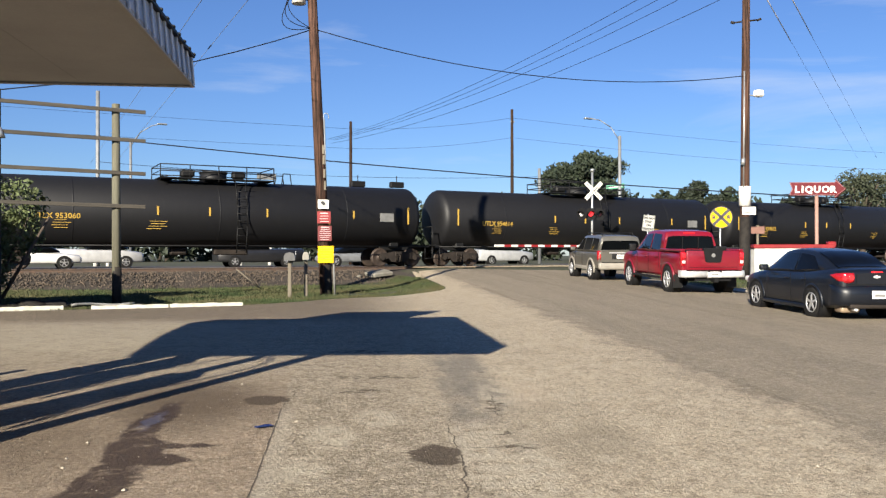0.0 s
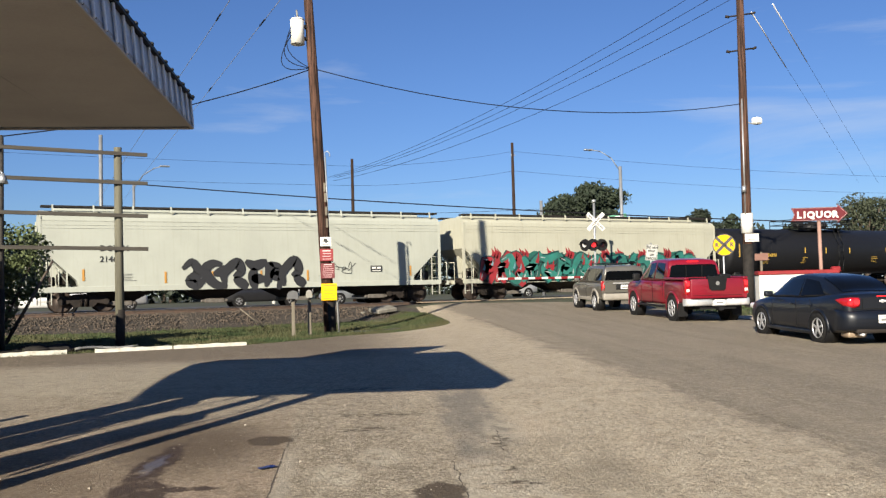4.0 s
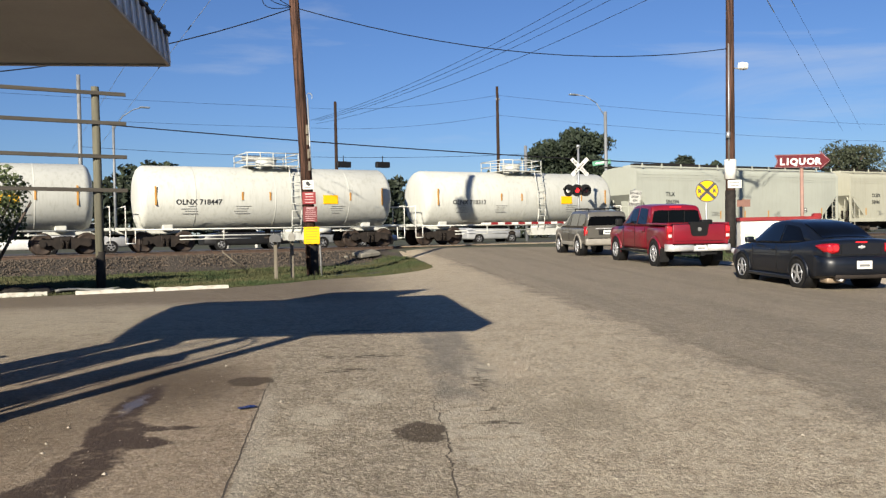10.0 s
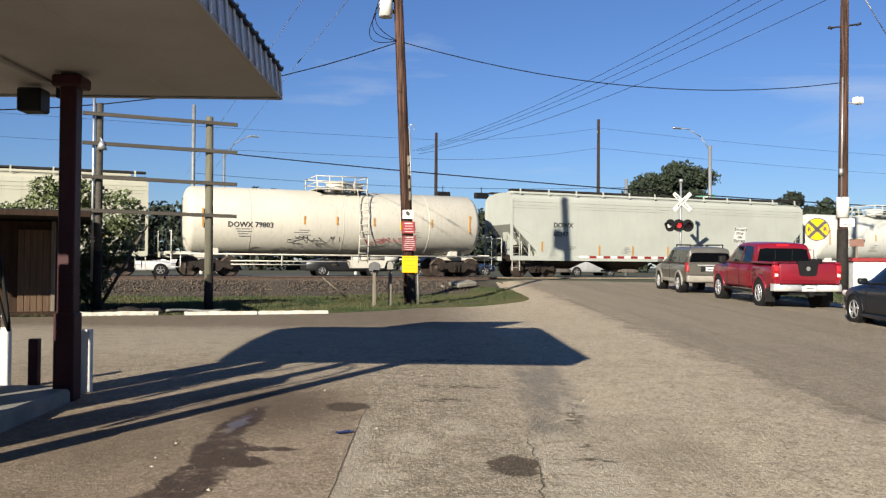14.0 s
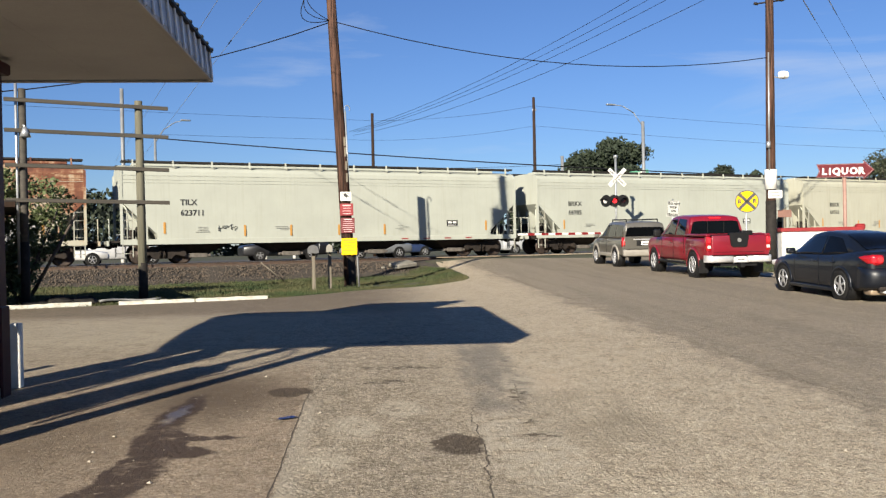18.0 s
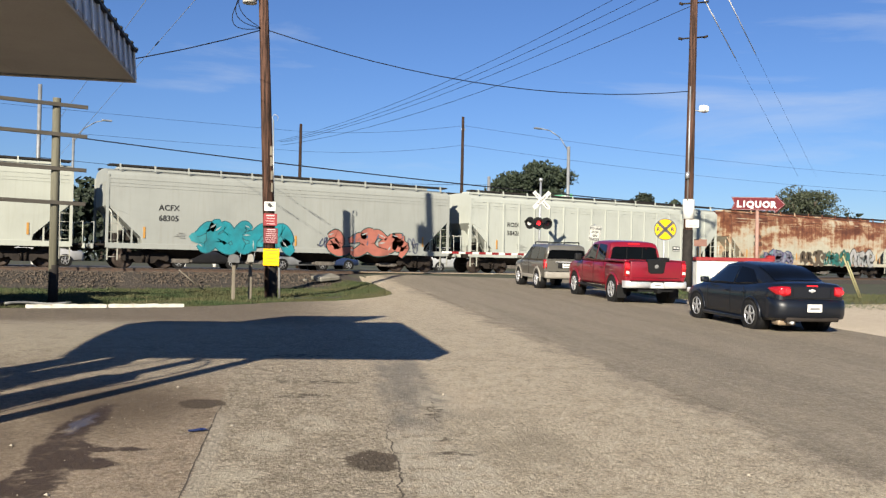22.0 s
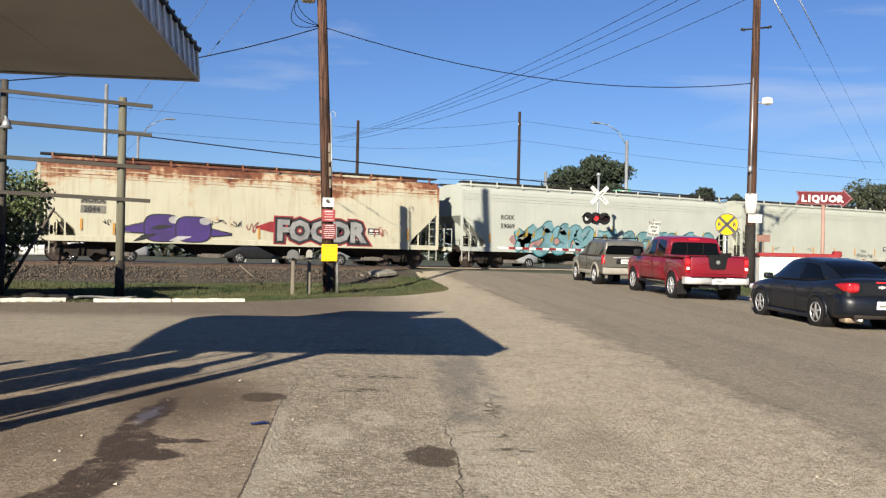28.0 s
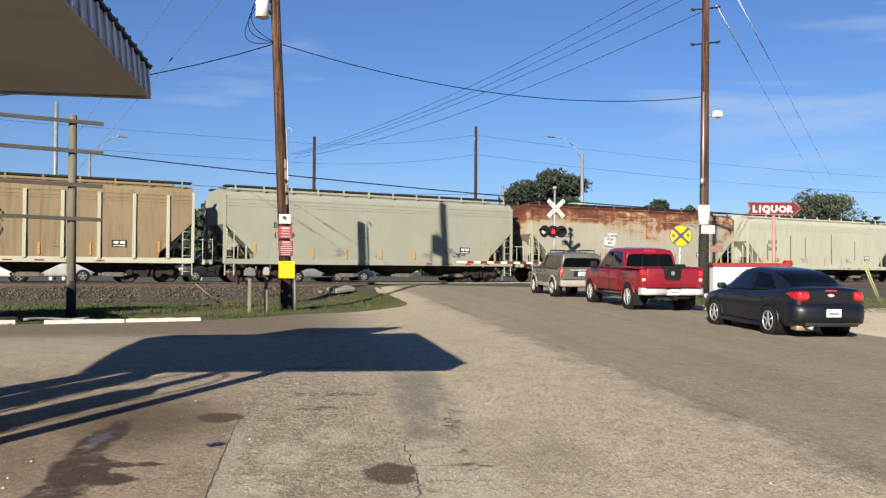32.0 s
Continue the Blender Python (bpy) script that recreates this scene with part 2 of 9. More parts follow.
def worn_pavement(name):
    """One worn surface for lot and road: gravelly lot, oily brown forecourt, greyer carriageway, damp stains with shapes of their own."""
    m = bpy.data.materials.new(name)
    m.use_nodes = True
    nt = m.node_tree
    L = nt.links.new
    b = nt.nodes["Principled BSDF"]
    b.inputs["Specular IOR Level"].default_value = 0.25
    co = nt.nodes.new("ShaderNodeTexCoord")
    rot = nt.nodes.new("ShaderNodeMapping")
    rot.inputs["Rotation"].default_value = (0, 0, radians(21))
    L(co.outputs["Object"], rot.inputs["Vector"])

    def vec(op, a, c):
        v = nt.nodes.new("ShaderNodeVectorMath")
        v.operation = op
        for i, s in enumerate((a, c)):
            if isinstance(s, tuple):
                v.inputs[i].default_value = s
            else:
                L(s, v.inputs[i])
        return v.outputs[0]

    def grain(scale, st=(1, 1, 1), detail=5, out="Fac", rough=0.65):
        mp = nt.nodes.new("ShaderNodeMapping")
        mp.inputs["Scale"].default_value = st
        nz = nt.nodes.new("ShaderNodeTexNoise")
        nz.inputs["Scale"].default_value = scale
        nz.inputs["Detail"].default_value = detail
        nz.inputs["Roughness"].default_value = rough
        L(rot.outputs["Vector"], mp.inputs["Vector"])
        L(mp.outputs["Vector"], nz.inputs["Vector"])
        return nz.outputs[out]

    def wavy(scale, amount):
        return vec("ADD", rot.outputs["Vector"], vec("MULTIPLY", vec("SUBTRACT", grain(scale, (1, 1, 1), 6, "Color"), (0.5, 0.5, 0.5)), (amount, amount, 0.0)))

    def ramp(v, lo, hi, top=1.0):
        r = nt.nodes.new("ShaderNodeMapRange")
        r.interpolation_type = "SMOOTHSTEP"
        r.inputs["From Min"].default_value, r.inputs["From Max"].default_value, r.inputs["To Max"].default_value = lo, hi, top
        L(v, r.inputs["Value"])
        return r.outputs["Result"]

    def math2(op, a, c):
        x = nt.nodes.new("ShaderNodeMath")
        x.operation = op
        for i, s in enumerate((a, c)):
            if isinstance(s, (int, float)):
                x.inputs[i].default_value = s
            else:
                L(s, x.inputs[i])
        return x.outputs[0]

    def mix(f, a, c):
        x = nt.nodes.new("ShaderNodeMix")
        x.data_type = "RGBA"
        L(f, x.inputs[0])
        for i, s in ((6, a), (7, c)):
            if isinstance(s, tuple):
                x.inputs[i].default_value = (*s, 1)
            else:
                L(s, x.inputs[i])
        return x.outputs[2]

    def axes(v):
        s = nt.nodes.new("ShaderNodeSeparateXYZ")
        L(v, s.inputs[0])
        return s.outputs["X"], s.outputs["Y"]

    broad, close = wavy(0.7, 1.6), wavy(3.6, 0.30)
    w, l = axes(broad)

    def spot(cw, cl, rw, rl, turn=0.0, soft=0.5, top=1.0, v=None):
        mp = nt.nodes.new("ShaderNodeMapping")
        mp.vector_type = "TEXTURE"
        mp.inputs["Location"].default_value = (cw, cl, 0)
        mp.inputs["Rotation"].default_value = (0, 0, radians(turn))
        mp.inputs["Scale"].default_value = (rw, rl, 50)
        g = nt.nodes.new("ShaderNodeTexGradient")
        g.gradient_type = "SPHERICAL"
        L(close if v is None else v, mp.inputs["Vector"])
        L(mp.outputs["Vector"], g.inputs["Vector"])
        return ramp(g.outputs["Fac"], 0.0, soft, top)

    # base tones: gravelly apron, brown forecourt, pale far part, dark strip along the kerbs
    wn, ln = axes(wavy(2.2, 0.22))
    ws, ls = axes(wavy(7.0, 0.10))
    c = mix(ramp(w, 0.3, 2.0), (0.228, 0.190, 0.138), (0.405, 0.342, 0.248))
    slab = math2("MULTIPLY", math2("SUBTRACT", 1.0, ramp(ws, -0.66, -0.60)), math2("SUBTRACT", 1.0, ramp(ln, 8.6, 11.5)))
    c = mix(math2("MULTIPLY", slab, 0.7), c, (0.232, 0.168, 0.116))
    pale = math2("MULTIPLY", ramp(l, 11.2, 13.0), ramp(math2("MULTIPLY", w, -1), -1.5, 1.5))
    c = mix(pale, c, (0.285, 0.245, 0.178))
    kerb = math2("MULTIPLY", ramp(l, 16.3, 18.6), ramp(math2("MULTIPLY", w, -1), -2.4, 0.6, 0.92))
    c = mix(kerb, c, (0.078, 0.057, 0.039))
    # smoother greyer carriageway with worn wheel tracks
    road = ramp(math2("ADD", w, math2("MULTIPLY", grain(5.0, (1, 0.4, 1), 6), 1.2)), 4.5, 5.3)
    lane = mix(ramp(grain(0.8, (1.6, 0.05, 1), 3), 0.42, 0.62), (0.200, 0.169, 0.127), (0.156, 0.132, 0.100))
    c = mix(road, c, lane)
    edge = math2("MULTIPLY", ramp(wn, 4.42, 4.50), math2("SUBTRACT", 1.0, ramp(wn, 4.54, 4.66)))
    c = mix(math2("MULTIPLY", edge, ramp(grain(1.1, (1, 0.6, 1), 3), 0.38, 0.55, 0.55)), c, (0.10, 0.080, 0.056))
    # grain and mottling
    c = mix(ramp(grain(0.35, (1, 1, 1), 4), 0.45, 0.75, 0.25), c, (0.160, 0.128, 0.090))
    loose = math2("SUBTRACT", 1.0, math2("MULTIPLY", road, 0.4))
    mott = grain(2.6, (1, 1, 1), 8)
    dk = nt.nodes.new("ShaderNodeMix")
    dk.data_type, dk.blend_type = "RGBA", "MULTIPLY"
    L(math2("MULTIPLY", ramp(mott, 0.46, 0.70, 0.60), loose), dk.inputs[0])
    L(c, dk.inputs[6])
    dk.inputs[7].default_value = (0.56, 0.52, 0.48, 1)
    c = dk.outputs[2]
    fine = grain(34.0, (1, 1, 1), 9, "Fac", 0.75)

    def stones(scale):
        vo = nt.nodes.new("ShaderNodeTexVoronoi")
        vo.inputs["Scale"].default_value = scale
        L(rot.outputs["Vector"], vo.inputs["Vector"])
        ch = nt.nodes.new("ShaderNodeSeparateColor")
        L(vo.outputs["Color"], ch.inputs[0])
        return ch.outputs[0], vo.outputs["Distance"]
    chips = math2("MULTIPLY", math2("MULTIPLY", math2("SUBTRACT", 1.0, slab), ramp(w, -2.4, -0.4)), math2("MULTIPLY", math2("SUBTRACT", 1.0, kerb), math2("SUBTRACT", 1.0, road)))
    chips = math2("MAXIMUM", chips, spot(0.1, 6.2, 1.0, 2.4, 0, 0.8, 0.8))
    chips = math2("ADD", math2("MULTIPLY", chips, 0.54), 0.46)
    relief = 0.0
    for scale, pale, dark in ((110.0, 0.45, 0.45), (48.0, 0.40, 0.40), (24.0, 0.22, 0.22)):
        r, dome = stones(scale)
        relief = math2("ADD", relief, math2("MULTIPLY", math2("MULTIPLY", math2("SUBTRACT", 1.0, dome), r), 40.0 / scale))
        c = mix(math2("MULTIPLY", ramp(r, 0.62, 0.95, pale), chips), c, (0.55, 0.465, 0.345))
        c = mix(math2("MULTIPLY", ramp(math2("SUBTRACT", 1.0, r), 0.66, 0.95, dark), chips), c, (0.082, 0.062, 0.040))
    c = mix(math2("MULTIPLY", ramp(fine, 0.50, 0.62, 0.38), loose), c, (0.40, 0.335, 0.245))
    loose = math2("MULTIPLY", loose, math2("SUBTRACT", 1.0, math2("MULTIPLY", chips, 0.45)))
    c = mix(math2("MULTIPLY", ramp(grain(11.0, (1, 1, 1), 7), 0.55, 0.65, 0.6), loose), c, (0.110, 0.085, 0.055))
    crust = grain(8.5, (1, 0.7, 1), 10, "Fac", 0.78)
    c = mix(math2("MULTIPLY", ramp(crust, 0.57, 0.66, 0.45), loose), c, (0.088, 0.066, 0.044))
    c = mix(math2("MULTIPLY", ramp(math2("SUBTRACT", 1.0, crust), 0.58, 0.68, 0.35), loose), c, (0.38, 0.32, 0.235))
    # exposed gravel: ragged clumps a hand's width across
    clump = grain(6.5, (1, 0.8, 1), 9, "Fac", 0.72)
    open_lot = math2("MULTIPLY", chips, math2("SUBTRACT", 1.0, ramp(ln, 10.5, 14.0)))
    c = mix(math2("MULTIPLY", ramp(clump, 0.53, 0.60, 0.24), open_lot), c, (0.118, 0.094, 0.066))
    c = mix(math2("MULTIPLY", ramp(math2("SUBTRACT", 1.0, clump), 0.535, 0.60, 0.30), open_lot), c, (0.44, 0.385, 0.295))
    # repairs: a smooth grey strip, a broken pale patch beside the crack, loose pale gravel and crusted ridges
    mid = math2("ADD", 0.97, math2("MULTIPLY", ln, 0.040))
    off = math2("ABSOLUTE", math2("SUBTRACT", wn, mid), 0.0)
    strip_in = math2("MULTIPLY", math2("SUBTRACT", 1.0, ramp(off, 0.24, 0.46)), math2("MULTIPLY", ramp(ln, 7.2, 8.1), math2("SUBTRACT", 1.0, ramp(ln, 11.8, 13.2))))
    strip_in = math2("MULTIPLY", strip_in, ramp(grain(2.0, (1, 0.35, 1), 7), 0.36, 0.60, 0.66))
    c = mix(strip_in, c, (0.118, 0.109, 0.097))
    worn = ramp(grain(6.0, (1, 1, 1), 8), 0.40, 0.54)
    right = ramp(ws, 0.80, 0.86)
    c = mix(math2("MULTIPLY", math2("MULTIPLY", spot(1.12, 6.45, 0.50, 1.35, 0, 0.30, 0.80), right), worn), c, (0.385, 0.335, 0.255))
    for p in ((-0.14, 7.15, 0.30, 0.55, 0), (-0.30, 6.1, 0.26, 0.5, 10), (0.30, 7.9, 0.30, 0.5, 0), (1.6, 8.9, 0.3, 0.8, 0)):
        c = mix(math2("MULTIPLY", spot(*p, 0.5, 0.7), worn), c, (0.40, 0.35, 0.265))
    c = mix(math2("MULTIPLY", spot(1.95, 7.3, 0.75, 2.2, 0, 0.8, 0.62), ramp(grain(1.6, (1, 0.7, 1), 6), 0.36, 0.56)), c, (0.215, 0.180, 0.128))
    c = mix(spot(1.80, 9.0, 0.35, 1.1, 0, 0.9, 0.5, broad), c, (0.43, 0.350, 0.255))
    for p in ((0.38, 10.1, 0.60, 0.16, 0), (0.15, 9.2, 0.40, 0.14, 8), (1.44, 8.35, 0.12, 0.35, 0), (1.35, 6.7, 0.22, 0.16, 0), (1.30, 7.2, 0.16, 0.12, 0), (0.20, 12.3, 0.5, 0.2, 0)):
        c = mix(math2("MULTIPLY", spot(*p, 0.4, 0.85), ramp(grain(7.0, (1, 1.6, 1), 8), 0.46, 0.56)), c, (0.070, 0.053, 0.037))
    lip = math2("MULTIPLY", math2("MULTIPLY", ramp(ws, -0.625, -0.605), math2("SUBTRACT", 1.0, ramp(ws, -0.54, -0.42))), math2("SUBTRACT", 1.0, ramp(ln, 8.0, 8.6, 1.0)))
    c = mix(math2("MULTIPLY", lip, 0.6), c, (0.35, 0.305, 0.235))
    # oily grime, damp stains and tar spots
    grime = math2("MAXIMUM", spot(-1.55, 8.7, 1.25, 1.9, 0, 0.8, 0.85), math2("MAXIMUM", spot(-2.6, 7.2, 1.5, 2.2, 0, 0.9, 0.55), spot(-2.9, 4.6, 1.6, 2.2, 0, 0.9, 0.5)))
    c = mix(grime, c, (0.080, 0.058, 0.038))
    damp = spot(-1.62, 6.75, 0.25, 0.70, 8, 0.22)
    for s in ((-1.64, 5.95, 0.24, 0.6, 0, 0.22), (-1.74, 5.2, 0.27, 0.7, 0, 0.22), (-1.28, 6.93, 0.34, 0.08, -8, 0.3), (-1.38, 6.5, 0.22, 0.2, 0, 0.3), (-1.72, 7.75, 0.17, 1.1, -4, 0.3)):
        damp = math2("MAXIMUM", damp, spot(*s))
    damp = math2("MULTIPLY", damp, ramp(grain(5.0, (1, 1, 1), 7), 0.24, 0.50))
    c = mix(math2("MULTIPLY", damp, 0.92), c, (0.042, 0.027, 0.020))
    tar = math2("MAXIMUM", spot(0.66, 6.52, 0.22, 0.36, 0, 0.22), spot(-0.82, 8.76, 0.24, 0.28, 0, 0.25))
    c = mix(math2("MULTIPLY", tar, 0.88), c, (0.058, 0.042, 0.028))
    wet = spot(-1.72, 7.85, 0.10, 0.62, -4, 0.7, 0.85)
    L(vec("MULTIPLY", c, (0.945, 0.945, 0.940)), b.inputs["Base Color"])
    L(math2("SUBTRACT", 0.93, math2("ADD", math2("MULTIPLY", wet, 0.62), math2("MULTIPLY", damp, 0.12))), b.inputs["Roughness"])
    L(math2("ADD", 0.2, math2("MULTIPLY", wet, 0.15)), b.inputs["Specular IOR Level"])
    bp = nt.nodes.new("ShaderNodeBump")
    bp.inputs["Distance"].default_value = 0.016
    L(math2("SUBTRACT", 0.8, math2("MULTIPLY", wet, 0.7)), bp.inputs["Strength"])
    L(math2("ADD", math2("ADD", fine, math2("MULTIPLY", crust, 0.6)), math2("MULTIPLY", math2("MULTIPLY", relief, math2("MULTIPLY", math2("MULTIPLY", chips, math2("SUBTRACT", 1.0, math2("MULTIPLY", road, 0.75))), math2("SUBTRACT", 1.0, strip_in))), 0.55)), bp.inputs["Height"])
    L(bp.outputs["Normal"], b.inputs["Normal"])
    return m


WHITE = (0.78, 0.765, 0.72)
M = dict(
    asphalt=worn_pavement("worn_asphalt"),
    farasphalt=mat("dark_far_asphalt", (0.058, 0.054, 0.048), (0.042, 0.039, 0.035), 0.7, 0.9),
    grass_soil=mat("grass_soil", (0.022, 0.038, 0.009), (0.056, 0.048, 0.025), 0.8, 0.95, bump=0.7, fine=25),
    sand=stony("sandy_gravel", (0.50, 0.42, 0.31), (0.36, 0.295, 0.21), (0.57, 0.49, 0.375), 0.3),
    ballast=mat("ballast", (0.060, 0.044, 0.030), (0.022, 0.017, 0.012), 7.0, 0.95, bump=1.0, fine=28),
    rail=mat("rail_steel", (0.13, 0.085, 0.06), (0.07, 0.05, 0.04), 8, 0.6, 0.5),
    railtop=mat("rail_head", (0.45, 0.44, 0.42), None, 8, 0.3, 0.9),
    tie=mat("tie_wood", (0.10, 0.075, 0.055), (0.06, 0.048, 0.04), 6, 0.9, stretch=(1, 0.2, 1), bump=0.4),
    polewood=mat("pole_wood", (0.115, 0.060, 0.041), (0.020, 0.012, 0.009), 6, 0.9, stretch=(3.2, 3.2, 0.10), bump=0.9, fine=34, low=0.40, high=0.60),
    greypole=mat("grey_wood", (0.14, 0.132, 0.09), (0.085, 0.08, 0.057), 5, 0.85, stretch=(3, 3, 0.12), bump=0.4, fine=30),
    post=mat("weathered_post", (0.20, 0.175, 0.13), (0.12, 0.10, 0.075), 6, 0.85, stretch=(3, 3, 0.15), bump=0.4),
    darkrail=mat("dark_grey_rail", (0.070, 0.060, 0.046), (0.040, 0.035, 0.028), 5, 0.85, stretch=(0.2, 3, 3), bump=0.3),
    tar=mat("tarred_wood", (0.03, 0.026, 0.022), (0.015, 0.013, 0.012), 6, 0.8),
    black=mat("black_paint", (0.007, 0.007, 0.008), (0.011, 0.011, 0.011), 4, 0.55),
    under=mat("grimy_steel", (0.034, 0.026, 0.021), (0.017, 0.014, 0.012), 3, 0.75, bump=0.2),
    wheel=mat("wheel_steel", (0.06, 0.042, 0.032), (0.032, 0.024, 0.02), 5, 0.6, 0.5),
    steel=mat("galvanised_steel", (0.44, 0.45, 0.45), (0.33, 0.34, 0.35), 3, 0.45, 0.7),
    wire=mat("wire_black", (0.014, 0.014, 0.017), None, 3, 0.9),
    white=mat("white_paint", WHITE, (0.68, 0.66, 0.60), 4, 0.6, bump=0.1),
    dirtywhite=mat("worn_white_concrete", (0.60, 0.575, 0.50), (0.34, 0.30, 0.235), 5, 0.8, bump=0.4, low=0.45, high=0.75),
    red=mat("red_paint", (0.27, 0.014, 0.016), (0.20, 0.011, 0.012), 4, 0.5),
    darkred=mat("dark_red_sign", (0.16, 0.016, 0.018), (0.12, 0.012, 0.013), 4, 0.6),
    yellow=mat("yellow_sign", (0.92, 0.50, 0.006), (0.84, 0.45, 0.006), 4, 0.75),
    orange=mat("orange_reflector", (0.55, 0.27, 0.05), (0.42, 0.22, 0.05), 5, 0.5),
    redrefl=mat("red_reflector", (0.28, 0.03, 0.028), None, 5, 0.4),
    rubber=mat("tyre_rubber", (0.011, 0.011, 0.011), (0.018, 0.017, 0.016), 8, 0.85),
    alloy=mat("alloy_rim", (0.46, 0.46, 0.46), (0.36, 0.36, 0.37), 5, 0.28, 0.6),
    chrome=mat("chrome", (0.66, 0.66, 0.66), None, 5, 0.28, 0.45),
    darkglass=mat("tinted_glass", (0.0026, 0.003, 0.0036), (0.003, 0.0036, 0.0042), 2, 0.06, 0.0, coat=0.05),
    skyglass=mat("side_glass", (0.003, 0.004, 0.005), (0.004, 0.005, 0.006), 2, 0.03, 0.0),
    taillight=mat("red_lens", (0.36, 0.008, 0.014), (0.26, 0.006, 0.010), 9, 0.15, coat=0.5),
    brakelit=mat("lit_red_lens", (0.80, 0.016, 0.020), (0.6, 0.012, 0.016), 9, 0.2, emit=1.1),
    signal=mat("signal_red_lens", (0.95, 0.03, 0.035), (0.8, 0.025, 0.03), 9, 0.2, emit=0.6),
    unlit=mat("unlit_red_lens", (0.022, 0.003, 0.003), None, 9, 0.25),
    clearlens=mat("clear_lens", (0.75, 0.73, 0.70), None, 9, 0.15, coat=0.5),
    sedan=mat("slate_blue_paint", (0.0042, 0.0062, 0.0108), (0.005, 0.007, 0.012), 2, 0.40, 0.0, coat=0.45),
    pickup=mat("bright_red_paint", (0.205, 0.003, 0.014), (0.175, 0.003, 0.012), 2, 0.38, 0.0, coat=0.6),
    suv=mat("beige_grey_paint", (0.145, 0.136, 0.116), (0.120, 0.113, 0.097), 2, 0.34, 0.3, coat=0.5),
    soffit=mat("soffit_panel", (0.41, 0.390, 0.370), (0.34, 0.322, 0.305), 0.8, 0.7),
    fascia=mat("corrugated_fascia", (0.50, 0.54, 0.60), (0.36, 0.39, 0.45), 2.5, 0.5, 0.2),
    fasciarib=mat("pale_fascia_rib", (0.78, 0.79, 0.80), (0.62, 0.63, 0.65), 3, 0.5, 0.2),
    column=mat("maroon_column", (0.055, 0.017, 0.020), (0.038, 0.013, 0.015), 3, 0.5),
    pine=mat("dark_leaf", (0.010, 0.019, 0.008), (0.024, 0.036, 0.015), 0.5, 0.75, fine=3, spread=0.2),
    olive=mat("olive_leaf", (0.032, 0.042, 0.02), (0.055, 0.065, 0.032), 0.5, 0.75, fine=3),
    bark=mat("bark", (0.10, 0.075, 0.055), (0.06, 0.045, 0.035), 5, 0.9, bump=0.5),
    grass=mat("grass_blade", (0.025, 0.050, 0.009), (0.080, 0.072, 0.026), 0.5, 0.8, fine=6, spread=0.2),
    concrete=mat("concrete", (0.30, 0.285, 0.25), (0.21, 0.20, 0.17), 3, 0.85, bump=0.3),
    ink=mat("sign_ink", (0.02, 0.02, 0.02), (0.03, 0.03, 0.03), 5, 0.6),
    inkyellow=mat("yellow_stencil", (0.52, 0.33, 0.05), (0.40, 0.25, 0.04), 5, 0.6),
    grey=mat("grey_paint", (0.20, 0.20, 0.195), (0.14, 0.14, 0.135), 4, 0.6),
    green=mat("green_paint", (0.03, 0.16, 0.10), (0.02, 0.12, 0.08), 4, 0.5),
    darkboard=mat("dark_brown_boards", (0.045, 0.026, 0.016), (0.025, 0.015, 0.010), 4, 0.8, stretch=(4, 4, 0.3), bump=0.3),
    brownwood=mat("brown_boards", (0.11, 0.06, 0.03), (0.07, 0.038, 0.02), 4, 0.8, stretch=(4, 4, 0.3), bump=0.3),
    shedmetal=mat("shed_sheet", (0.45, 0.42, 0.37), (0.33, 0.30, 0.26), 2, 0.55, 0.2),
    rock=mat("pale_rock", (0.26, 0.24, 0.20), (0.16, 0.15, 0.12), 2, 0.9, bump=0.6),
)

for k, v in (("darkglass", 0.14), ("yellow", 0.15), ("wire", 0.08), ("polewood", 0.2), ("sedan", 0.3), ("black", 0.2), ("rubber", 0.2), ("tar", 0.2), ("under", 0.2), ("column", 0.15), ("darkboard", 0.15)):
    M[k].node_tree.nodes["Principled BSDF"].inputs["Specular IOR Level"].default_value = v
M["darkglass"].node_tree.nodes["Principled BSDF"].inputs["Coat Weight"].default_value = 0.0

# ---- building blocks ----


def put(name, data, material, parent=None, m=None):
    """Link a bmesh or a mesh as one object."""
    if isinstance(data, bmesh.types.BMesh):
        me = bpy.data.meshes.new(name)
        data.to_mesh(me)
        data.free()
    else:
        me = data
    if material is not None and not me.materials:
        me.materials.append(material)
    ob = new(name, me)
    if parent is not None:
        ob.parent = parent
    if m is not None:
        ob.matrix_basis = m
    return ob


def part(name, data, material, parent, label="", m=None):
    ob = put(name, data, material, parent, m)
    return tagged(ob, label) if label else ob


def thing(name, label, category, m=None, group="", kind=""):
    ob = new(name)
    ob.empty_display_size = 0.2
    if m is not None:
        ob.matrix_basis = m
    return tagged(ob, label, category, group, kind)


def smooth(bm):
    for f in bm.faces:
        f.smooth = True
    return bm


def box(bm, c, s, bev=0.0, rot=None):
    r = bmesh.ops.create_cube(bm, size=1.0)
    vs = r["verts"]
    bmesh.ops.scale(bm, vec=s, verts=vs)
    if bev:
        es = {e for v in vs for e in v.link_edges}
        g = bmesh.ops.bevel(bm, geom=list(es), offset=bev, segments=1, affect="EDGES", profile=0.5)
        vs = [v for v in set(g["verts"]) | {v for v in vs if v.is_valid}]
    if rot is not None:
        bmesh.ops.rotate(bm, cent=(0, 0, 0), matrix=rot.to_3x3(), verts=vs)
    bmesh.ops.translate(bm, vec=c, verts=vs)
    return vs


def boxes(*items):
    bm = bmesh.new()
    for it in items:
        box(bm, *it)
    return bm


